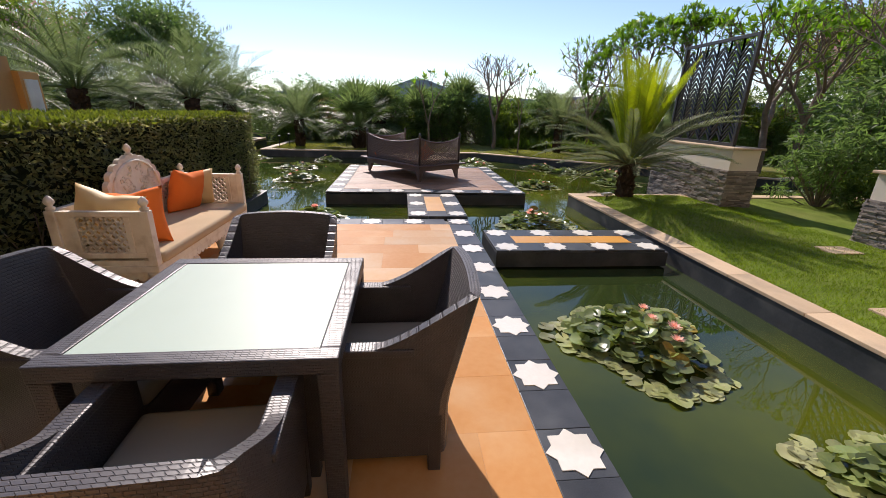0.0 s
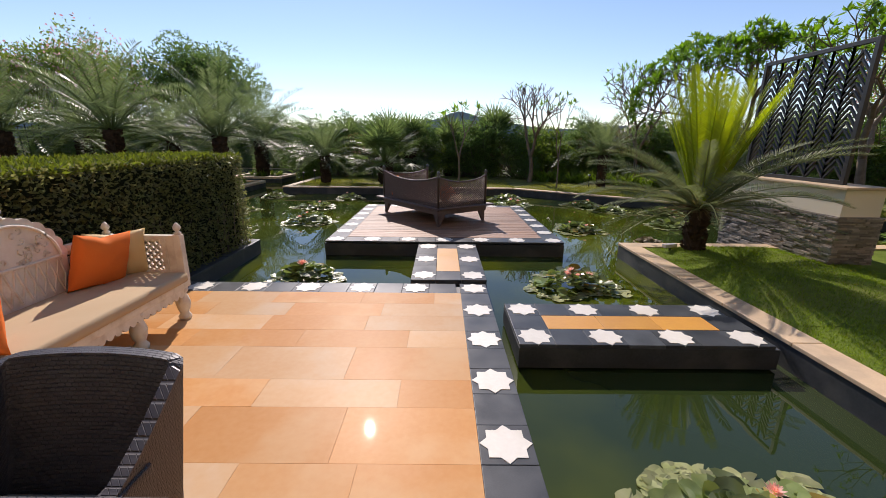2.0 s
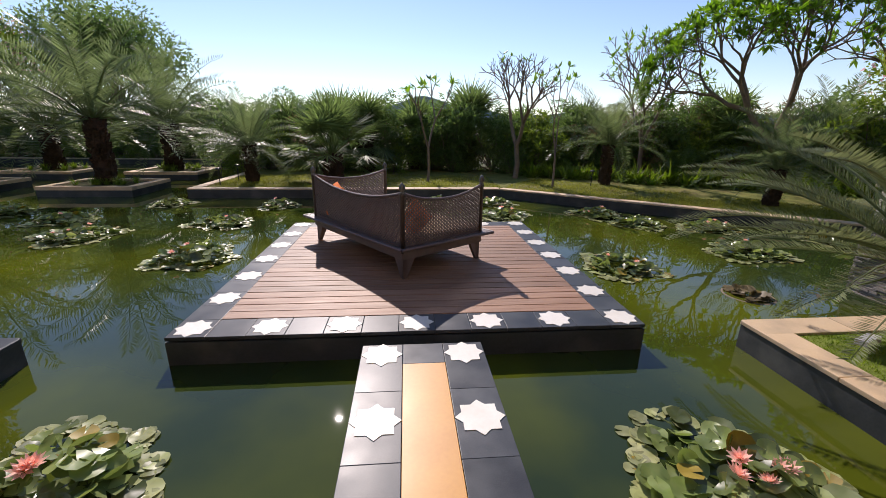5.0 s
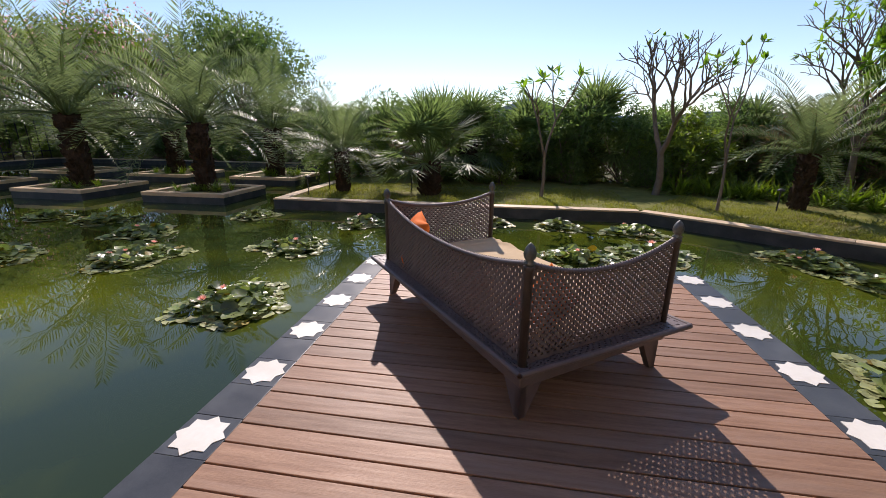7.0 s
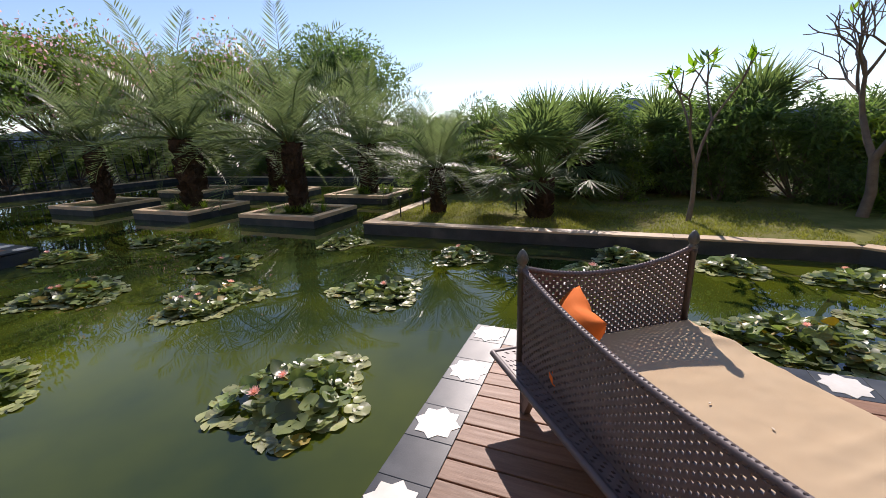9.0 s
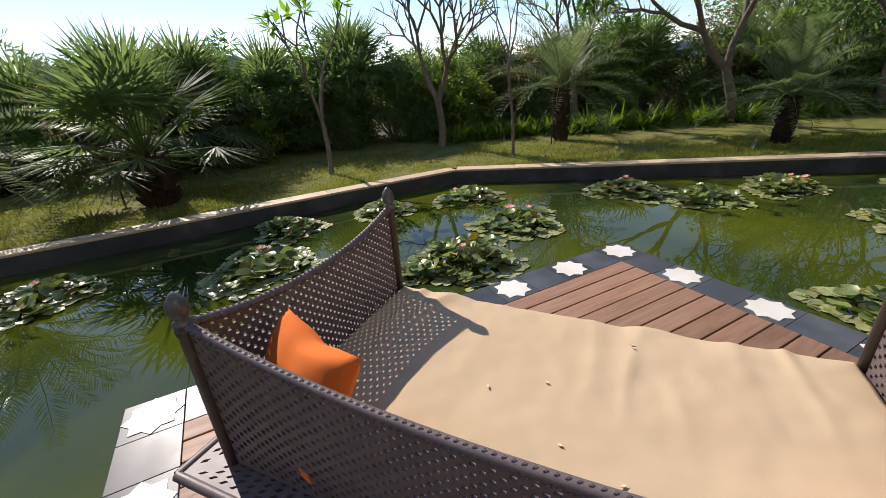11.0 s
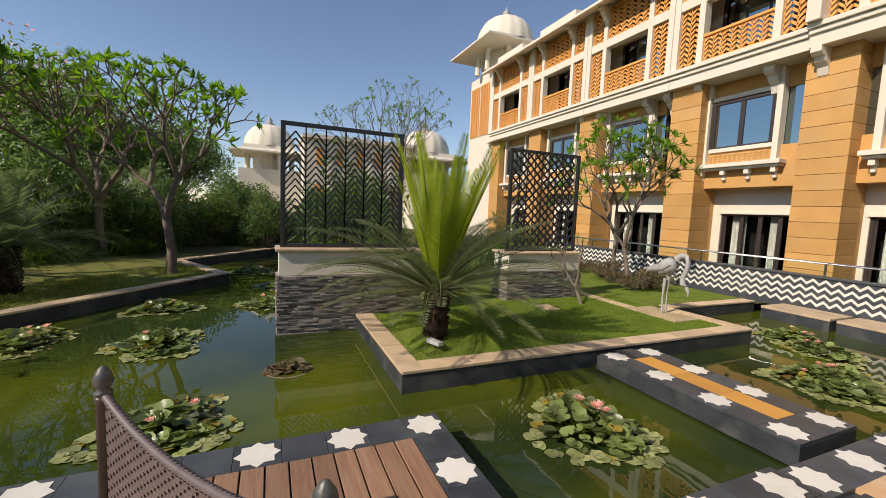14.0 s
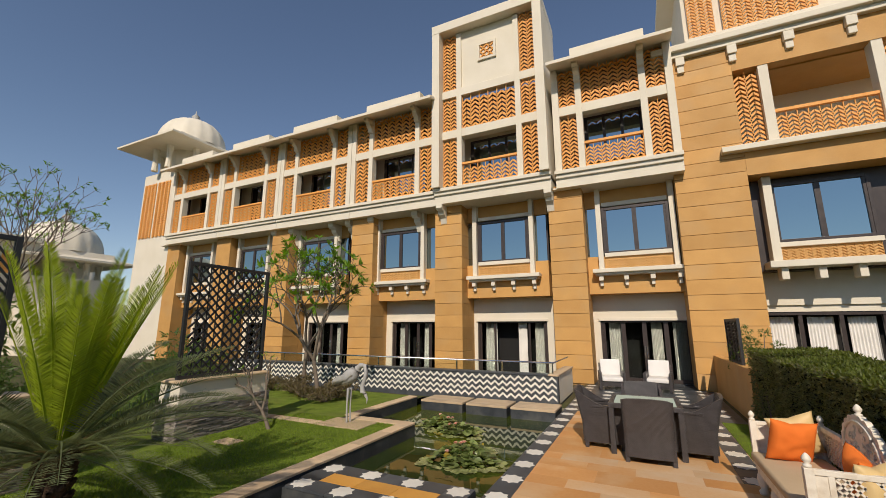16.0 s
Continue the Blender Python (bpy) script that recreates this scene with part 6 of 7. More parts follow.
def curtain(parent, x0, x1, z0, z1, y, seed):
    r = random.Random(seed)
    bm = bmesh.new()
    n = 40
    a, c = [], []
    for k in range(n + 1):
        x = x0 + (x1 - x0) * k / n
        yy = y + 0.035 * math.sin(k * 1.25 + seed) + 0.01 * r.random()
        a.append(bm.verts.new((x, yy, z0)))
        c.append(bm.verts.new((x * 0.97 + 0.03 * x0, yy, z1)))
    for k in range(n):
        bm.faces.new((a[k], a[k + 1], c[k + 1], c[k]))
    part("curtain", bm, CURTAIN, parent, "white hanging curtain", smooth=True)


GC = [-0.48, 4.27, 8.55, 13.5, 18.1, 22.7]          # glazed doors
WC = [-0.48, 4.27, 9.0, 13.8, 18.4, 23.0]           # windows above them
PX = [1.745, 6.42, 10.75, 15.9, 20.4, 25.0]         # pilasters
# body of the building behind the front
structure(part("building_body", box(-14, -16, -0.1, 27.2, -7.4, 11.6), WHITEWALL), "cream plastered hotel block behind the facade", "building")
# black sheet in place of rooms: their shade is put into its colour
fac = structure(part("wall_ground", box(-1.6, -7.35, -0.1, 27.2, -7.2, 6.9), ROOMSHADE), "near-black sheet standing in for unlit rooms behind the glazed doors", "wall")
hotel_floor = structure(part("floor_arcade", box(-2.3, -7.19, -0.09, 27.2, -6.31, -0.012), GRANITE), "dark stone threshold along the building", "floor")

for i, xc in enumerate(GC):
    L_, R_ = xc - 1.72, xc + 1.72
    half = 1.42 if i != 2 else 1.3
    w = structure(part("wall_bay", box(L_, YD - 0.25, 2.12, R_, YD, 2.98), WHITEWALL), "cream plaster wall round a glazed door", "wall")
    part("reveal", box(L_, YD - 0.25, -0.05, xc - half, YD, 2.12), WHITEWALL, w)
    part("reveal", box(xc + half, YD - 0.25, -0.05, R_, YD, 2.12), WHITEWALL, w)
    part("architrave", box(xc - half - 0.05, YD, 2.06, xc + half + 0.05, YD + 0.05, 2.16, 0.01), WHITEWALL, w)
    d = structure(new("door_%d" % (i + 1)), "dark framed glazed doors with white curtains" + (", standing open" if i == 1 else ""), "door")
    d.location = (0, 0, 0)
    for a in ((xc - half, 0, xc - half + 0.08, 2.08), (xc + half - 0.08, 0, xc + half, 2.08), (xc - half, 2.0, xc + half, 2.08)):
        part("door_frame", box(a[0], YD - 0.16, a[1], a[2], YD - 0.06, a[3], 0.005), FRAMEM, d)
    lw = (2 * half - 0.16) / 4
    for k in range(4):
        if i == 1 and k in (1, 2):
            continue
        x0 = xc - half + 0.08 + lw * k
        lf = part("leaf", box(x0, YD - 0.14, 0, x0 + 0.07, YD - 0.09, 2.0), FRAMEM, d)
        part("stile", box(x0 + lw - 0.07, YD - 0.14, 0, x0 + lw, YD - 0.09, 2.0), FRAMEM, d)
        part("bottom_rail", box(x0 + 0.07, YD - 0.14, 0, x0 + lw - 0.07, YD - 0.09, 0.12), FRAMEM, d)
        gp = part("pane", box(x0 + 0.07, YD - 0.12, 0.12, x0 + lw - 0.07, YD - 0.11, 2.0), TINTED, d)
        gp.visible_shadow = False
        if k in (1, 2):
            part("handle", box(x0 + (lw - 0.05 if k == 1 else 0.02), YD - 0.09, 0.8, x0 + (lw - 0.02 if k == 1 else 0.05), YD - 0.05, 1.2, 0.006), CHROME, d)
    curtain(d, xc - half + 0.1, xc - half + 0.55, 0.02, 2.0, YD - 0.32, i)
    curtain(d, xc - 0.55, xc - 0.2, 0.02, 2.0, YD - 0.32, i + 3)
    curtain(d, xc + half - 0.75, xc + half - 0.25, 0.02, 2.0, YD - 0.32, i + 7)
    # first floor
    xc = WC[i]
    L_, R_ = xc - 1.72, xc + 1.72
    band = structure(part("band", box(L_, YD - 0.25, 2.98, R_, YW + 0.02, 4.3), OCHREWALL), "ochre stone band below the window", "wall")
    part("upper_band", box(L_, YD - 0.25, 6.12, R_, YW - 0.05, 6.95), OCHREWALL, band)
    win = structure(new("window_%d" % (i + 1)), "dark framed bay window in a cream surround with bracketed sill", "window")
    window_unit(win, xc, 2.12, 4.36, 6.04, YW + 0.06)
    part("rear", box(L_, YW - 0.3, 3.8, R_, YW - 0.2, 6.9), FRAMEM, win)
    for s in (-1, 1):
        part("side_pane", box(xc + s * 1.45 - 0.22, YW - 0.14, 3.95, xc + s * 1.45 + 0.22, YW - 0.12, 6.1), GLASS, win)
        part("surround_post", box(xc + s * 1.16 - 0.085, YW - 0.1, 3.82, xc + s * 1.16 + 0.085, YW + 0.22, 6.9, 0.012), WHITEWALL, win)
    part("surround_sill", box(xc - 1.04, YW - 0.05, 4.26, xc + 1.04, YW + 0.12, 4.4, 0.012), WHITEWALL, win)
    part("surround_head", box(xc - 1.04, YW - 0.05, 6.09, xc + 1.04, YW + 0.1, 6.24, 0.012), WHITEWALL, win)
    part("apron", box(xc - 1.03, YW - 0.05, 3.84, xc + 1.03, YW + 0.04, 4.26), APRON, win, "ochre apron with zigzag relief")
    V, F = chevron_field(xc - 1.0, xc + 1.0, 3.86, 4.24, 12, 0.085, 0.03, 0.04, YW + 0.05, 0.005)
    raw("apron_relief", V, F, APRON, win)
    part("sill_shelf", box(xc - 1.45, YW - 0.05, 3.68, xc + 1.45, YW + 0.42, 3.82, 0.02), WHITEWALL, win)
    part("sill_moulding", box(xc - 1.38, YW - 0.05, 3.6, xc + 1.38, YW + 0.32, 3.68, 0.015), WHITEWALL, win)
    for k in range(4):
        x = xc - 1.2 + 0.8 * k
        part("sill_bracket", box(x - 0.075, YW + 0.02, 3.42, x + 0.075, YW + 0.26, 3.6, 0.02), WHITEWALL, win)
        part("sill_bracket", box(x - 0.055, YW + 0.02, 3.24, x + 0.055, YW + 0.14, 3.42, 0.02), WHITEWALL, win)

for i, x in enumerate(PX):
    p = structure(part("pilaster", box(x - 0.58, -6.5, -0.1, x + 0.58, YP - 0.05, 6.95), OCHREWALL), "ochre sandstone pilaster with horizontal block joints", "pilaster")
    if i < 4:
        courses(p, x - 0.6, x + 0.6, YP, 0.0, 6.9, 1.0)


def corbel(x, y, z, parent=None, s=1.0):
    """Stepped scroll bracket below a slab, top at z."""
    pts = [(0, 0), (0.62 * s, 0), (0.62 * s, -0.16 * s), (0.5 * s, -0.26 * s), (0.42 * s, -0.22 * s), (0.36 * s, -0.38 * s), (0.2 * s, -0.5 * s), (0.12 * s, -0.72 * s), (0, -0.78 * s)]
    bm = bmesh.new()
    A = [bm.verts.new((x - 0.13 * s, y + a, z + c)) for a, c in pts]
    B = [bm.verts.new((x + 0.13 * s, y + a, z + c)) for a, c in pts]
    bm.faces.new(A)
    bm.faces.new(B[::-1])
    for i in range(len(A)):
        j = (i + 1) % len(A)
        bm.faces.new((A[i], B[i], B[j], A[j]))
    bmesh.ops.recalc_face_normals(bm, faces=bm.faces)
    if parent:
        return part("corbel", bm, WHITEWALL, parent)
    return structure(part("corbel", bm, WHITEWALL), "cream carved corbel", "corbel")


def upper_bay(xc, hw, zb=7.3, tall=False, yf=YU):
    """Second-floor loggia: white grid of posts and beams, terracotta lattices, balcony rail and dark window behind."""
    lab = "cream framed loggia with terracotta chevron lattices and a balcony"
    u = structure(part("loggia", box(xc - hw, -7.4, 6.74, xc + hw, yf - 0.02, 7.22), WHITEWALL), lab, "loggia")
    part("slab_moulding", box(xc - hw - 0.02, -7.3, 7.22, xc + hw + 0.02, yf + 0.14, 7.36, 0.02), WHITEWALL, u)
    part("slab_moulding", box(xc - hw, -7.3, 7.08, xc + hw, yf + 0.06, 7.22, 0.02), WHITEWALL, u)
    ip = hw * 0.53
    top = 14.7 if tall else 11.4
    ew = 0.34 if tall else 0.24
    for s in (-1, 1):
        part("post", box(xc + s * (hw - ew / 2) - ew / 2, yf - (2.2 if tall else 0.5), 7.36, xc + s * (hw - ew / 2) + ew / 2, yf + (0.3 if tall else 0), top, 0.015), WHITEWALL, u)
        part("inner_post", box(xc + s * ip - 0.11, yf - 0.35, 7.36, xc + s * ip + 0.11, yf - 0.02, top - (0.4 if tall else 0), 0.012), WHITEWALL, u)
        a, c = sorted((xc + s * (ip + 0.11), xc + s * (hw - ew)))
        jali(u, a, c, 7.45, 9.5, yf - 0.15, 2)
        jali(u, a, c, 9.85, 11.35, yf - 0.15, 2)
        if tall:
            jali(u, a, c, 11.7, 14.4, yf - 0.15, 2)
    part("beam", box(xc - hw + ew, yf - 0.35, 9.5, xc + hw - ew, yf - 0.03, 9.85, 0.012), WHITEWALL, u)
    jali(u, xc - ip + 0.11, xc + ip - 0.11, 9.85, 11.35, yf - 0.15, 6)
    # balcony rail
    jali(u, xc - ip + 0.13, xc + ip - 0.13, 7.5, 8.28, yf - 0.12, 7, "balustrade")
    part("hand_rail", box(xc - ip + 0.11, yf - 0.18, 8.28, xc + ip - 0.11, yf - 0.05, 8.37, 0.01), JALI, u)
    part("foot_rail", box(xc - ip + 0.11, yf - 0.18, 7.38, xc + ip - 0.11, yf - 0.05, 7.47, 0.01), JALI, u)
    # room behind
    part("back_wall", box(xc - hw, -6.1, 7.37, xc + hw, -5.95, 11.44), WHITEWALL, u)
    wu = part("rear_window", box(xc - ip, -5.95, 7.4, xc + ip, -5.9, 9.82), FRAMEM, u)
    for k in range(3):
        x0 = xc - ip + 0.12 + (2 * ip - 0.24) / 3 * k
        part("pane", box(x0 + 0.05, -5.898, 7.5, x0 + (2 * ip - 0.24) / 3 - 0.05, -5.88, 9.7), GLASS, wu)
    part("soffit", box(xc - hw + ew, -5.94, 9.98, xc + hw - ew, yf - 0.36, 10.06), WHITEWALL, u)
    # added dark sheets close behind the lattices paint the shade of their gaps
    part("gap_shade_back", box(xc - hw + ew, yf - 0.62, 10.07, xc + hw - ew, yf - 0.58, 11.4), GAPSHADE, u)
    for s in (-1, 1):
        a, c = sorted((xc + s * (ip + 0.11), xc + s * (hw - ew)))
        part("gap_shade_back", box(a, yf - 0.62, 7.37, c, yf - 0.58, 9.97), GAPSHADE, u)
    for s in (-1, 1):
        part("side_wall", box(xc + s * (hw - 0.1) - 0.08, -7.3, 7.362, xc + s * (hw - 0.1) + 0.08, yf - 0.502, 11.44), WHITEWALL, u)
    if tall:
        part("top_beam", box(xc - hw - 0.01, yf - 2.21, 14.35, xc + hw + 0.01, yf + 0.31, 14.75, 0.015), WHITEWALL, u)
        part("beam", box(xc - hw + ew, yf - 0.35, 11.35, xc + hw - ew, yf - 0.03, 11.7, 0.012), WHITEWALL, u)
        part("blank_panel", box(xc - ip + 0.11, yf - 0.3, 11.7, xc + ip - 0.11, yf - 0.12, 14.5), WHITEWALL, u)
        # added black panel paints the shade behind the top lattices
        part("rear_shade_panel", box(xc - hw + ew, yf - 0.8, 11.71, xc + hw - ew, yf - 0.7, 14.49), ROOMSHADE, u)
        V, F = diag_lattice(Vector((xc - 0.28, yf - 0.09, 12.85)), Vector((1, 0, 0)), Vector((0, 0, 1)), 0.56, 0.56, 0.28, 0.05, 0.05)
        raw("square_vent", V, F, JALI, u)
        for a in ((-0.4, 12.73, 0.4, 12.83), (-0.4, 13.43, 0.4, 13.53), (-0.4, 12.83, -0.3, 13.43), (0.3, 12.83, 0.4, 13.43)):
            part("vent_frame", box(xc + a[0], yf - 0.13, a[1], xc + a[2], yf - 0.04, a[3]), WHITEWALL, u)
    else:
        bm = bmesh.new()
        prof = [(yf + 0.85, 11.14), (yf + 0.85, 11.26), (-7.3, 12.15), (-7.3, 11.45), (yf - 0.05, 11.42)]
        A = [bm.verts.new((xc - hw - 0.008, a, c)) for a, c in prof]
        B = [bm.verts.new((xc + hw + 0.008, a, c)) for a, c in prof]
        bm.faces.new(A)
        bm.faces.new(B[::-1])
        for i in range(5):
            j = (i + 1) % 5
            bm.faces.new((A[i], B[i], B[j], A[j]))
        bmesh.ops.recalc_face_normals(bm, faces=bm.faces)
        part("eave", bm, WHITEWALL, u)
        part("roof_parapet", box(xc - hw * 0.62, -7.4, 11.6, xc + hw * 0.62, yf + 0.15, 12.05, 0.02), WHITEWALL, u)
        for s in (-1, 1):
            corbel(xc + s * ip, yf - 0.02, 11.3, u, 0.8)
    return u


upper_bay(-0.05, 2.0, yf=YU)
upper_bay(4.45, 2.35, tall=True, yf=-4.6)
for xc in (8.98, 13.62, 18.26, 22.9):
    upper_bay(xc, 2.31)
for x in (2.25, 6.6):
    corbel(x, -5.2, 6.74, None, 1.0)
for x in (8.0, 10.3, 11.6, 12.6, 15.2, 16.4):
    corbel(x, -5.7, 6.74, None, 1.1)
structure(part("soffit", box(-1.7, -7.2, 6.745, 26, -4.9, 6.8), WHITEWALL), "cream soffit below the loggias", "soffit")

# right-hand tower in ochre stone
tw = structure(part("tower", box(-3.68, -9, -0.1, -1.78, YP - 0.05, 10.8), OCHREWALL), "ochre sandstone tower with cream cornice", "tower")
courses(tw, -3.7, -1.76, YP, 0.0, 10.75, 0.9, 0.46, 0)
part("tower_back", box(-14, -9, -0.1, -3.68, -7.6, 14), WHITEWALL, tw)
part("spandrel", box(-14, -7.0, 2.5, -3.7, YD + 0.12, 3.5), WHITEWALL, tw)
part("spandrel", box(-14, -7.0, 6.4, -3.7, YP, 7.15), OCHREWALL, tw)
part("lintel", box(-14, -7.0, 9.95, -3.7, YP, 10.8), OCHREWALL, tw)
part("cornice", box(-14, -7.0, 10.8, -1.55, YP + 0.16, 10.98, 0.02), WHITEWALL, tw)
part("cornice", box(-14, -7.0, 10.98, -1.45, YP + 0.3, 11.2, 0.03), WHITEWALL, tw)
part("ledge", box(-14, -7.0, 7.15, -3.1, YP + 0.28, 7.32, 0.02), WHITEWALL, tw)
for k in range(8):
    x = -2.3 - 1.45 * k
    part("cornice_bracket", box(x - 0.13, YP - 0.02, 10.5, x + 0.13, YP + 0.16, 10.8, 0.02), WHITEWALL, tw)
    part("cornice_bracket", box(x - 0.1, YP - 0.02, 10.25, x + 0.1, YP + 0.1, 10.5, 0.02), WHITEWALL, tw)
part("post", box(-4.62, YP - 0.4, 7.32, -4.36, YP - 0.02, 9.95, 0.012), WHITEWALL, tw)
jali(tw, -4.36, -3.72, 7.4, 9.95, YP - 0.2, 2)
jali(tw, -7.0, -4.64, 7.42, 8.32, YP - 0.15, 9, "balustrade")
part("hand_rail", box(-7.0, YP - 0.2, 8.32, -4.62, YP - 0.08, 8.42, 0.01), JALI, tw)
part("post", box(-7.25, YP - 0.4, 7.32, -7.0, YP - 0.02, 9.95, 0.012), WHITEWALL, tw)
jali(tw, -8.2, -7.25, 7.4, 9.95, YP - 0.2, 3)
# back and side of the balcony room painted black for its shade
part("room", box(-14, -7.55, 7.3, -3.7, -7.5, 9.95), ROOMSHADE, tw)
part("return_wall", box(-3.78, -7.5, 7.3, -3.72, YP - 0.45, 9.9), ROOMSHADE, tw)
part("ceiling_panel", box(-14, -7.5, 9.9, -3.7, YP - 0.4, 9.95), OCHREWALL, tw)
# first-floor window of the tower
win = structure(new("window_7"), "large dark framed window with bracketed cream sill in the tower", "window")
window_unit(win, -5.45, 2.35, 4.35, 6.2, YW - 0.05)
part("surround_post", box(-4.32, YW - 0.25, 3.75, -4.1, YW + 0.25, 6.4, 0.012), WHITEWALL, win)
part("apron", box(-6.6, YW - 0.15, 3.75, -4.3, YW - 0.01, 4.2), APRON, win)
V, F = chevron_field(-6.6, -4.32, 3.8, 4.18, 12, 0.085, 0.03, 0.04, YW + 0.01, 0.005)
raw("apron_relief", V, F, APRON, win)
part("surround_sill", box(-6.65, YW - 0.15, 4.2, -4.3, YW + 0.09, 4.34, 0.012), WHITEWALL, win)
part("sill_shelf", box(-7.4, YW - 0.25, 3.55, -3.95, YW + 0.5, 3.75, 0.02), WHITEWALL, win)
for k in range(4):
    x = -4.3 - 0.85 * k
    part("sill_bracket", box(x - 0.09, YW - 0.05, 3.2, x + 0.09, YW + 0.35, 3.55, 0.02), WHITEWALL, win)
part("rear", box(-14, -7.0, 3.5, -3.7, YW - 0.15, 6.4), FRAMEM, win)
# ground floor of the tower: glazed doors with curtains
d = structure(new("door_7"), "wide dark glazed doors with pale curtains behind the hedge", "door")
# black sheet stands in for the unlit room behind these doors
part("rear", box(-14, -7.2, -0.05, -3.7, -7.1, 2.5), ROOMSHADE, d)
for k in range(6):
    x = -3.8 - 0.95 * k
    part("door_frame", box(x - 0.05, YD - 0.1, 0, x + 0.05, YD, 2.2), FRAMEM, d)
    curtain(d, x - 0.85, x - 0.2, 0, 2.15, YD - 0.3, 20 + k)
part("door_head", box(-9, YD - 0.1, 2.2, -3.7, YD + 0.02, 2.3), FRAMEM, d)
part("wall_head", box(-14, YD - 0.3, 2.3, -3.7, YD + 0.05, 2.5), WHITEWALL, d)
# upper tower storey above the cornice
part("upper_storey", box(-14, -9, 11.2, -2.6, -5.6, 14.5), WHITEWALL, tw)
jali(tw, -3.5, -2.75, 11.7, 14.0, -5.5, 3)
jali(tw, -6.2, -3.75, 11.7, 14.0, -5.5, 9)
part("beam", box(-9, -5.6, 11.35, -2.6, -5.35, 11.65, 0.01), WHITEWALL, tw)
part("roof_slab", box(-14, -9.5, 14.5, -2.0, -4.9, 14.7, 0.02), WHITEWALL, tw)

# zigzag parapet with glass rail
par = structure(part("parapet", box(1.55, -3.3, -0.1, 13.4, -0.98, 0.0), DARKWALL), "private terrace behind a black and white zigzag mosaic parapet", "parapet")
part("front_wall", box(1.55, -1.15, BED_Z, 13.4, -0.97, 0.66), GRANITE, par)
part("end_wall", box(1.55, -3.3, -0.1, 1.73, -1.15, 0.66), WHITEWALL, par, "pale marble end wall")
part("cap", box(1.52, -3.3, 0.66, 1.78, -0.94, 0.7, 0.006), COPING, par)
part("cap", box(1.78, -1.2, 0.66, 13.4, -0.94, 0.7, 0.006), GRANITE, par)
for row in range(4):
    V, F = [], []
    z0 = 0.06 + 0.145 * row
    x = 1.58
    k = 0
    p_, h_ = 0.105, 0.09
    while x + p_ < 13.3:
        za, zb = (z0, z0 + h_) if k % 2 == 0 else (z0 + h_, z0)
        i = len(V)
        V += [(x, -0.966, za), (x + p_, -0.966, zb), (x + p_, -0.966, zb + 0.06), (x, -0.966, za + 0.06)]
        F.append((i, i + 1, i + 2, i + 3))
        x += p_
        k += 1
    raw("zigzag_band", V, F, MARBLE, par, "white marble zigzag inlay")
V, F = [], []
tube(V, F, [(1.65, -3.2, 0.97), (1.65, -1.06, 0.97), (13.4, -1.06, 0.97)], [0.022] * 3, 8)
rl = raw("handrail", V, F, CHROME, par, "polished steel handrail", smooth=True)
for k in range(9):
    x = 1.7 + 1.3 * k
    gp = part("glass_panel", box(x, -1.066, 0.7, x + 1.26, -1.056, 0.95), CLEAR, par)
    gp.visible_shadow = False
for k in range(10):
    part("rail_post", box(1.66 + 1.3 * k, -1.075, 0.7, 1.69 + 1.3 * k, -1.045, 0.96), CHROME, par)


# two easy chairs with white cushions by the doors
def easy_chair(m):
    c = thing("easy_chair", m, "dark rattan easy chair with white ribbed cushions by the doors", "chair", "easy chairs by the doors")
    for sx in (-1, 1):
        part("arm", box(sx * 0.33 - 0.04, -0.35, 0.02, sx * 0.33 + 0.04, 0.36, 0.52, 0.012), RATTAN, c)
    part("seat_base", box(-0.29, -0.33, 0.12, 0.29, 0.34, 0.26, 0.008), RATTAN, c)
    part("seat_cushion", box(-0.285, -0.30, 0.26, 0.285, 0.38, 0.38, 0.03), CURTAIN, c, "white seat cushion", smooth=True)
    bk = part("back_cushion", moved(box(-0.285, -0.07, 0, 0.285, 0.07, 0.5, 0.03), pose(0, -0.30, 0.36, 18, 0, 0)), CURTAIN, c, "white ribbed back cushion", smooth=True)
    part("back", moved(box(-0.33, -0.05, 0, 0.33, 0.0, 0.55, 0.01), pose(0, -0.37, 0.2, 16, 0, 0)), RATTAN, c)
    return c
ec = easy_chair(pose(0.55, -4.25, 0, 0, 0, 8))
copy_thing(ec, pose(-0.72, -4.45, 0, 0, 0, -6))

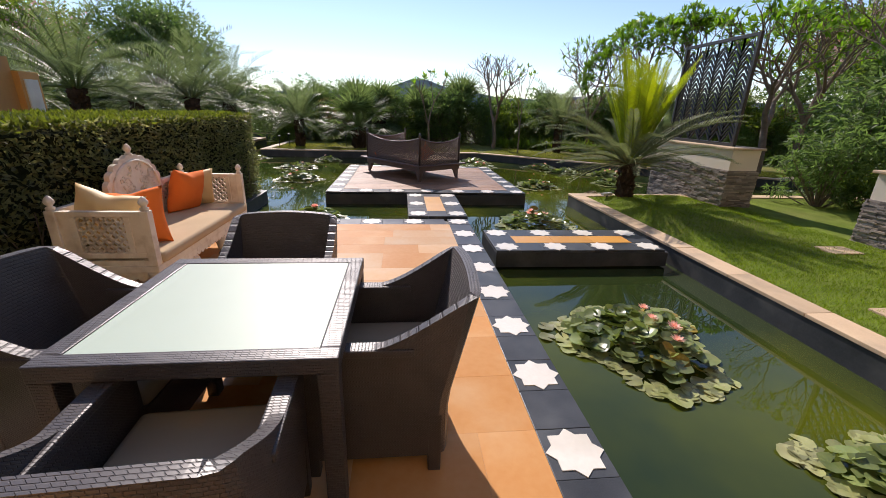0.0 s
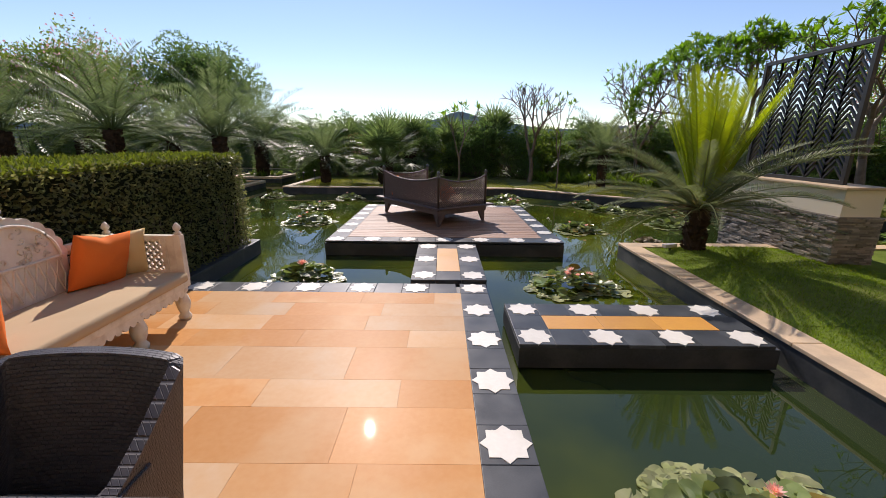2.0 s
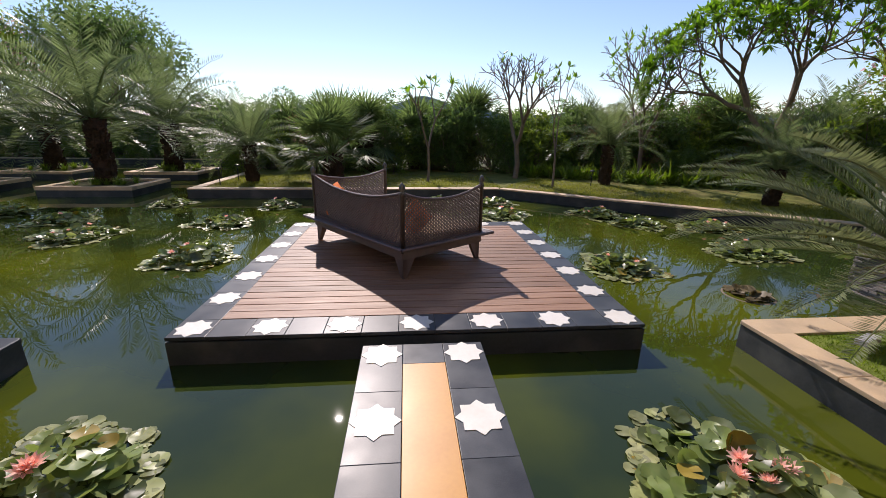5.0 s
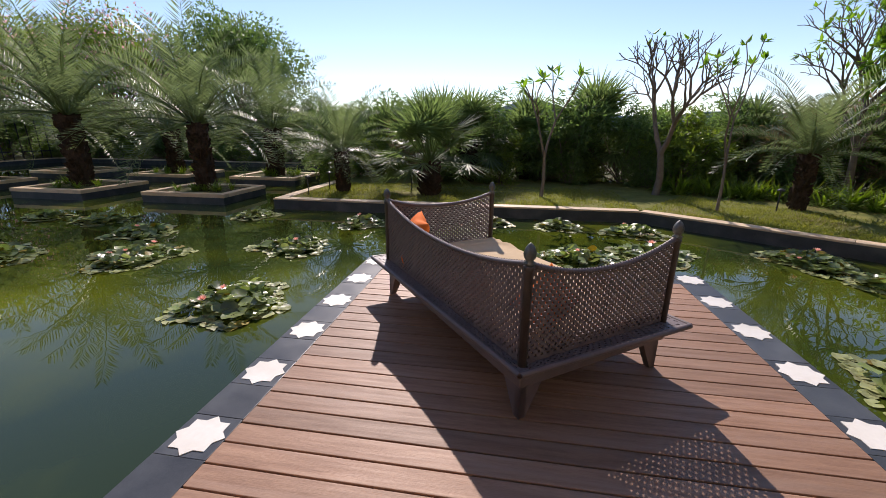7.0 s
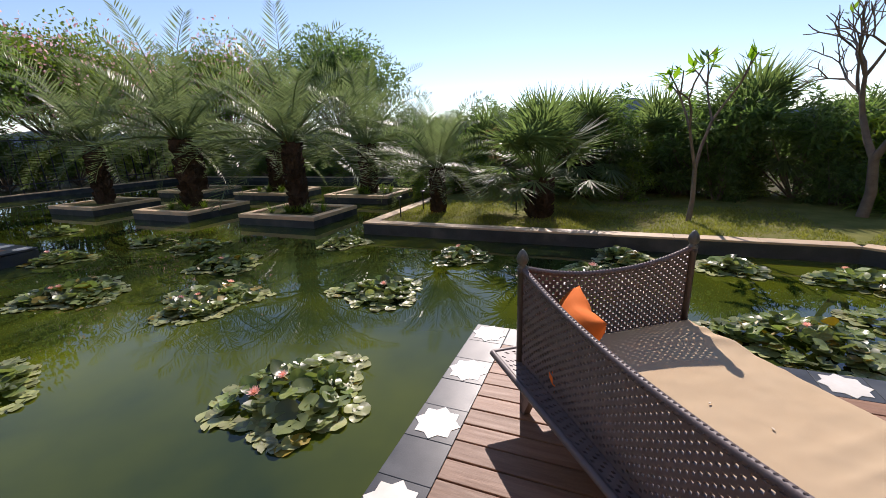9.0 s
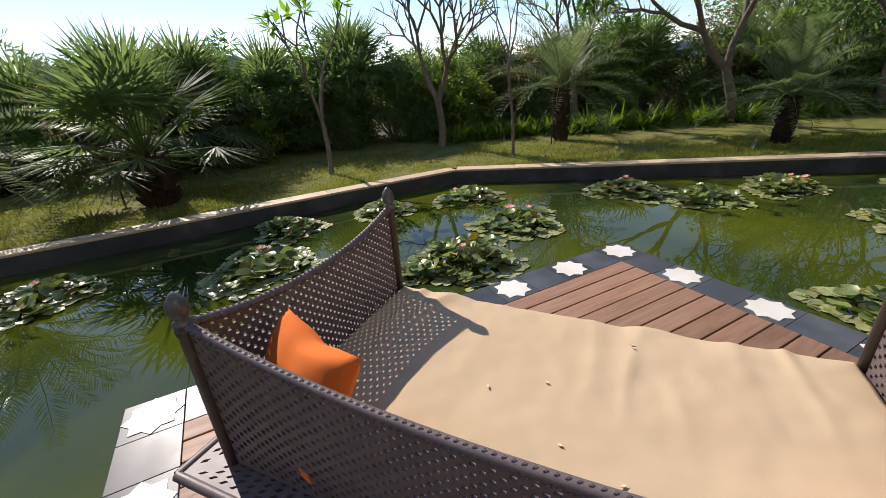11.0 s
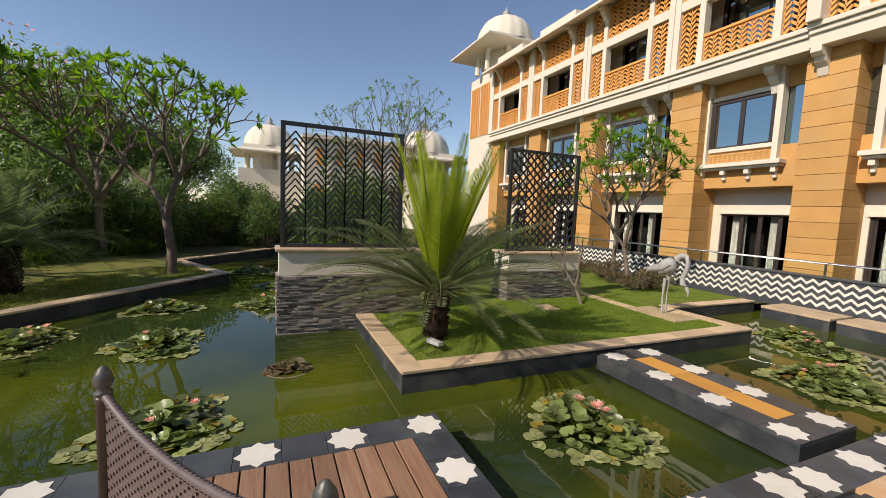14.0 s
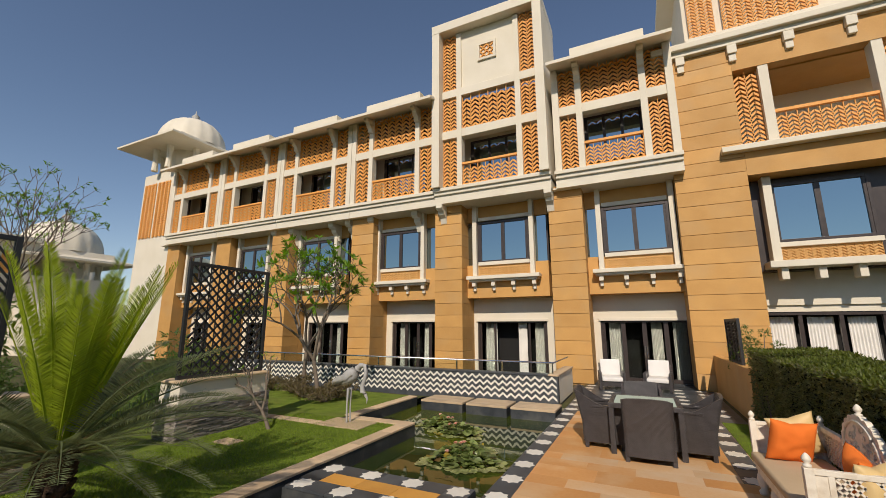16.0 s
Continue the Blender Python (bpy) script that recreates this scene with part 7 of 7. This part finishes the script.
# ---------------- domes and far buildings ----------------
def dome_pavilion(x, y, z0, r, h, label, body=0.0):
    t = thing("domed_pavilion", pose(x, y, 0), label, "pavilion", "domed pavilions")
    if body:
        part("body", box(-r * 1.05, -r * 1.05, body, r * 1.05, r * 1.05, z0), WHITEWALL, t)
    for k in range(8):
        w = math.pi / 4 * k + 0.39
        part("column", moved(lathe([(r * 0.09, z0), (r * 0.07, z0 + h * 0.5), (r * 0.1, z0 + h)], 8), pose(r * 0.86 * math.cos(w), r * 0.86 * math.sin(w), 0)), WHITEWALL, t)
    part("drum", lathe([(r * 0.6, z0), (r * 0.6, z0 + h)], 16), WHITEWALL, t)
    part("eave", moved(lathe([(r * 1.9, z0 + h), (r * 1.9, z0 + h + 0.05 * r), (r * 1.3, z0 + h + 0.16 * r), (r * 1.25, z0 + h + 0.3 * r)], 4), pose(0, 0, 0, 0, 0, 45)), WHITEWALL, t)
    zb = z0 + h + 0.3 * r
    bm = bmesh.new()
    seg, rings = 64, 14
    rows = []
    for j in range(rings + 1):
        a = math.pi / 2 * j / rings
        rows.append([])
        for i in range(seg):
            w = 2 * math.pi * i / seg
            rr = r * 0.9 * math.cos(a) ** 0.75 * (1 + 0.035 * abs(math.cos(8 * w))) if j < rings else 0.02
            rows[-1].append(bm.verts.new((rr * math.cos(w), rr * math.sin(w), zb + r * 0.88 * math.sin(a))))
    for j in range(rings):
        for i in range(seg):
            bm.faces.new((rows[j][i], rows[j][(i + 1) % seg], rows[j + 1][(i + 1) % seg], rows[j + 1][i]))
    part("dome", bm, WHITEWALL, t, "ribbed white dome", smooth=True)
    zt = zb + r * 0.86
    part("finial", lathe([(r * 0.16, zt), (r * 0.2, zt + r * 0.06), (r * 0.08, zt + r * 0.12), (r * 0.12, zt + r * 0.2), (r * 0.03, zt + r * 0.3), (0.01, zt + r * 0.42)], 10), STATUE, t, smooth=True)
    return t


dome_pavilion(26.9, -6.6, 11.9, 2.25, 1.5, "white domed corner pavilion of the hotel", body=0.0)
structure(part("tower_end", box(25.3, -10, -0.1, 29.3, -5.2, 11.9), WHITEWALL), "cream end wing of the hotel below the dome", "building")
for k in range(2):
    V, F = chevron_field(26.3 + 1.5 * k, 27.5 + 1.5 * k, 7.5, 11.2, 3, 0.16, 0.06, 0.05, -5.15, 0.05)
    structure(raw("lattice_panel", V, F, JALI), "terracotta lattice on the end wing", "lattice")
dome_pavilion(43.0, -6.5, 5.6, 3.0, 1.4, "white ribbed dome on a distant pavilion", body=-0.1)
dome_pavilion(52.0, -11.0, 4.2, 2.6, 1.2, "small white dome beside a distant pavilion", body=-0.1)
dome_pavilion(47.0, 9.4, 5.2, 2.7, 1.6, "white domed pavilion beyond the trees", body=-0.1)
far = thing("far_wing", pose(0, 0, 0), "distant cream and orange hotel wing beyond the garden", "building")
part("wall", box(40, -4, -0.1, 46, 6.5, 8.0), WHITEWALL, far)
part("wall", box(33, -7.5, -0.1, 40, -3, 3.4), WHITEWALL, far)
for k in range(6):
    if k > 4:
        break
    part("window", box(39.94, -3 + 1.9 * k, 2.0, 39.99, -2 + 1.9 * k, 3.8), JALI, far)
    part("window", box(39.94, -2.8 + 1.9 * k, 5.6, 39.99, -2.2 + 1.9 * k, 7.2), JALI, far)
    part("pier", box(39.8, -3.65 + 1.9 * k, -0.1, 39.99, -3.35 + 1.9 * k, 8.0), WHITEWALL, far)
    part("window", box(39.94, -3 + 1.9 * k, 0.2, 39.99, -2 + 1.9 * k, 1.5), FRAMEM, far)
part("cornice", box(39.4, -4.2, 8.0, 46.2, 6.7, 8.35), WHITEWALL, far)
part("door", box(32.9, -6.2, 0, 32.98, -4.8, 2.6), JALI, far, "orange arched doorway")

# low ochre garden wall and iron fence to the west
structure(part("low_garden_wall", box(-4.78, 3.9, -0.1, -4.52, 5.2, 1.68), OCHREWALL), "lower ochre garden wall beyond the hedge", "wall")
structure(part("wall_west", box(-4.8, 5.2, -0.1, -4.5, 6.38, 2.0), OCHREWALL), "ochre garden wall beyond the hedge", "wall")
wp = structure(part("wall_pier", box(-4.95, 6.38, -0.1, -4.42, 6.68, 1.84), OCHREWALL), "ochre gate pier with a pale inlaid panel at the wall end", "wall")
part("inlay_panel", box(-4.42, 6.43, 1.3, -4.405, 6.63, 1.75), MARBLE, wp)
fence = thing("iron_fence", pose(-23, 9, 0), "dark iron railing along the far bank", "fence")
for k in range(46):
    part("bar", box(-0.02, 0.42 * k - 0.015, -0.05, 0.02, 0.42 * k + 0.015, 2.3), IRON, fence)
for z in (0.3, 2.1):
    part("rail", box(-0.025, -0.1, z, 0.025, 19.2, z + 0.05), IRON, fence)

# hills on the horizon, their haze painted in as a flat blue-grey
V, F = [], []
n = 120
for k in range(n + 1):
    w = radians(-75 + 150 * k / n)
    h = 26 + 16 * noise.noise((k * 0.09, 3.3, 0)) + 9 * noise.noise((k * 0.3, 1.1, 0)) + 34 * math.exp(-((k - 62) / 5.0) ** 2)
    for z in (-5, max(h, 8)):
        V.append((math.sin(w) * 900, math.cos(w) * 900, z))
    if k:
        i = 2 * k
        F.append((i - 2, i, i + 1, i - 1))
structure(raw("backdrop", V, F, HILL), "low hills on the horizon, distance haze painted in as flat blue", "backdrop")
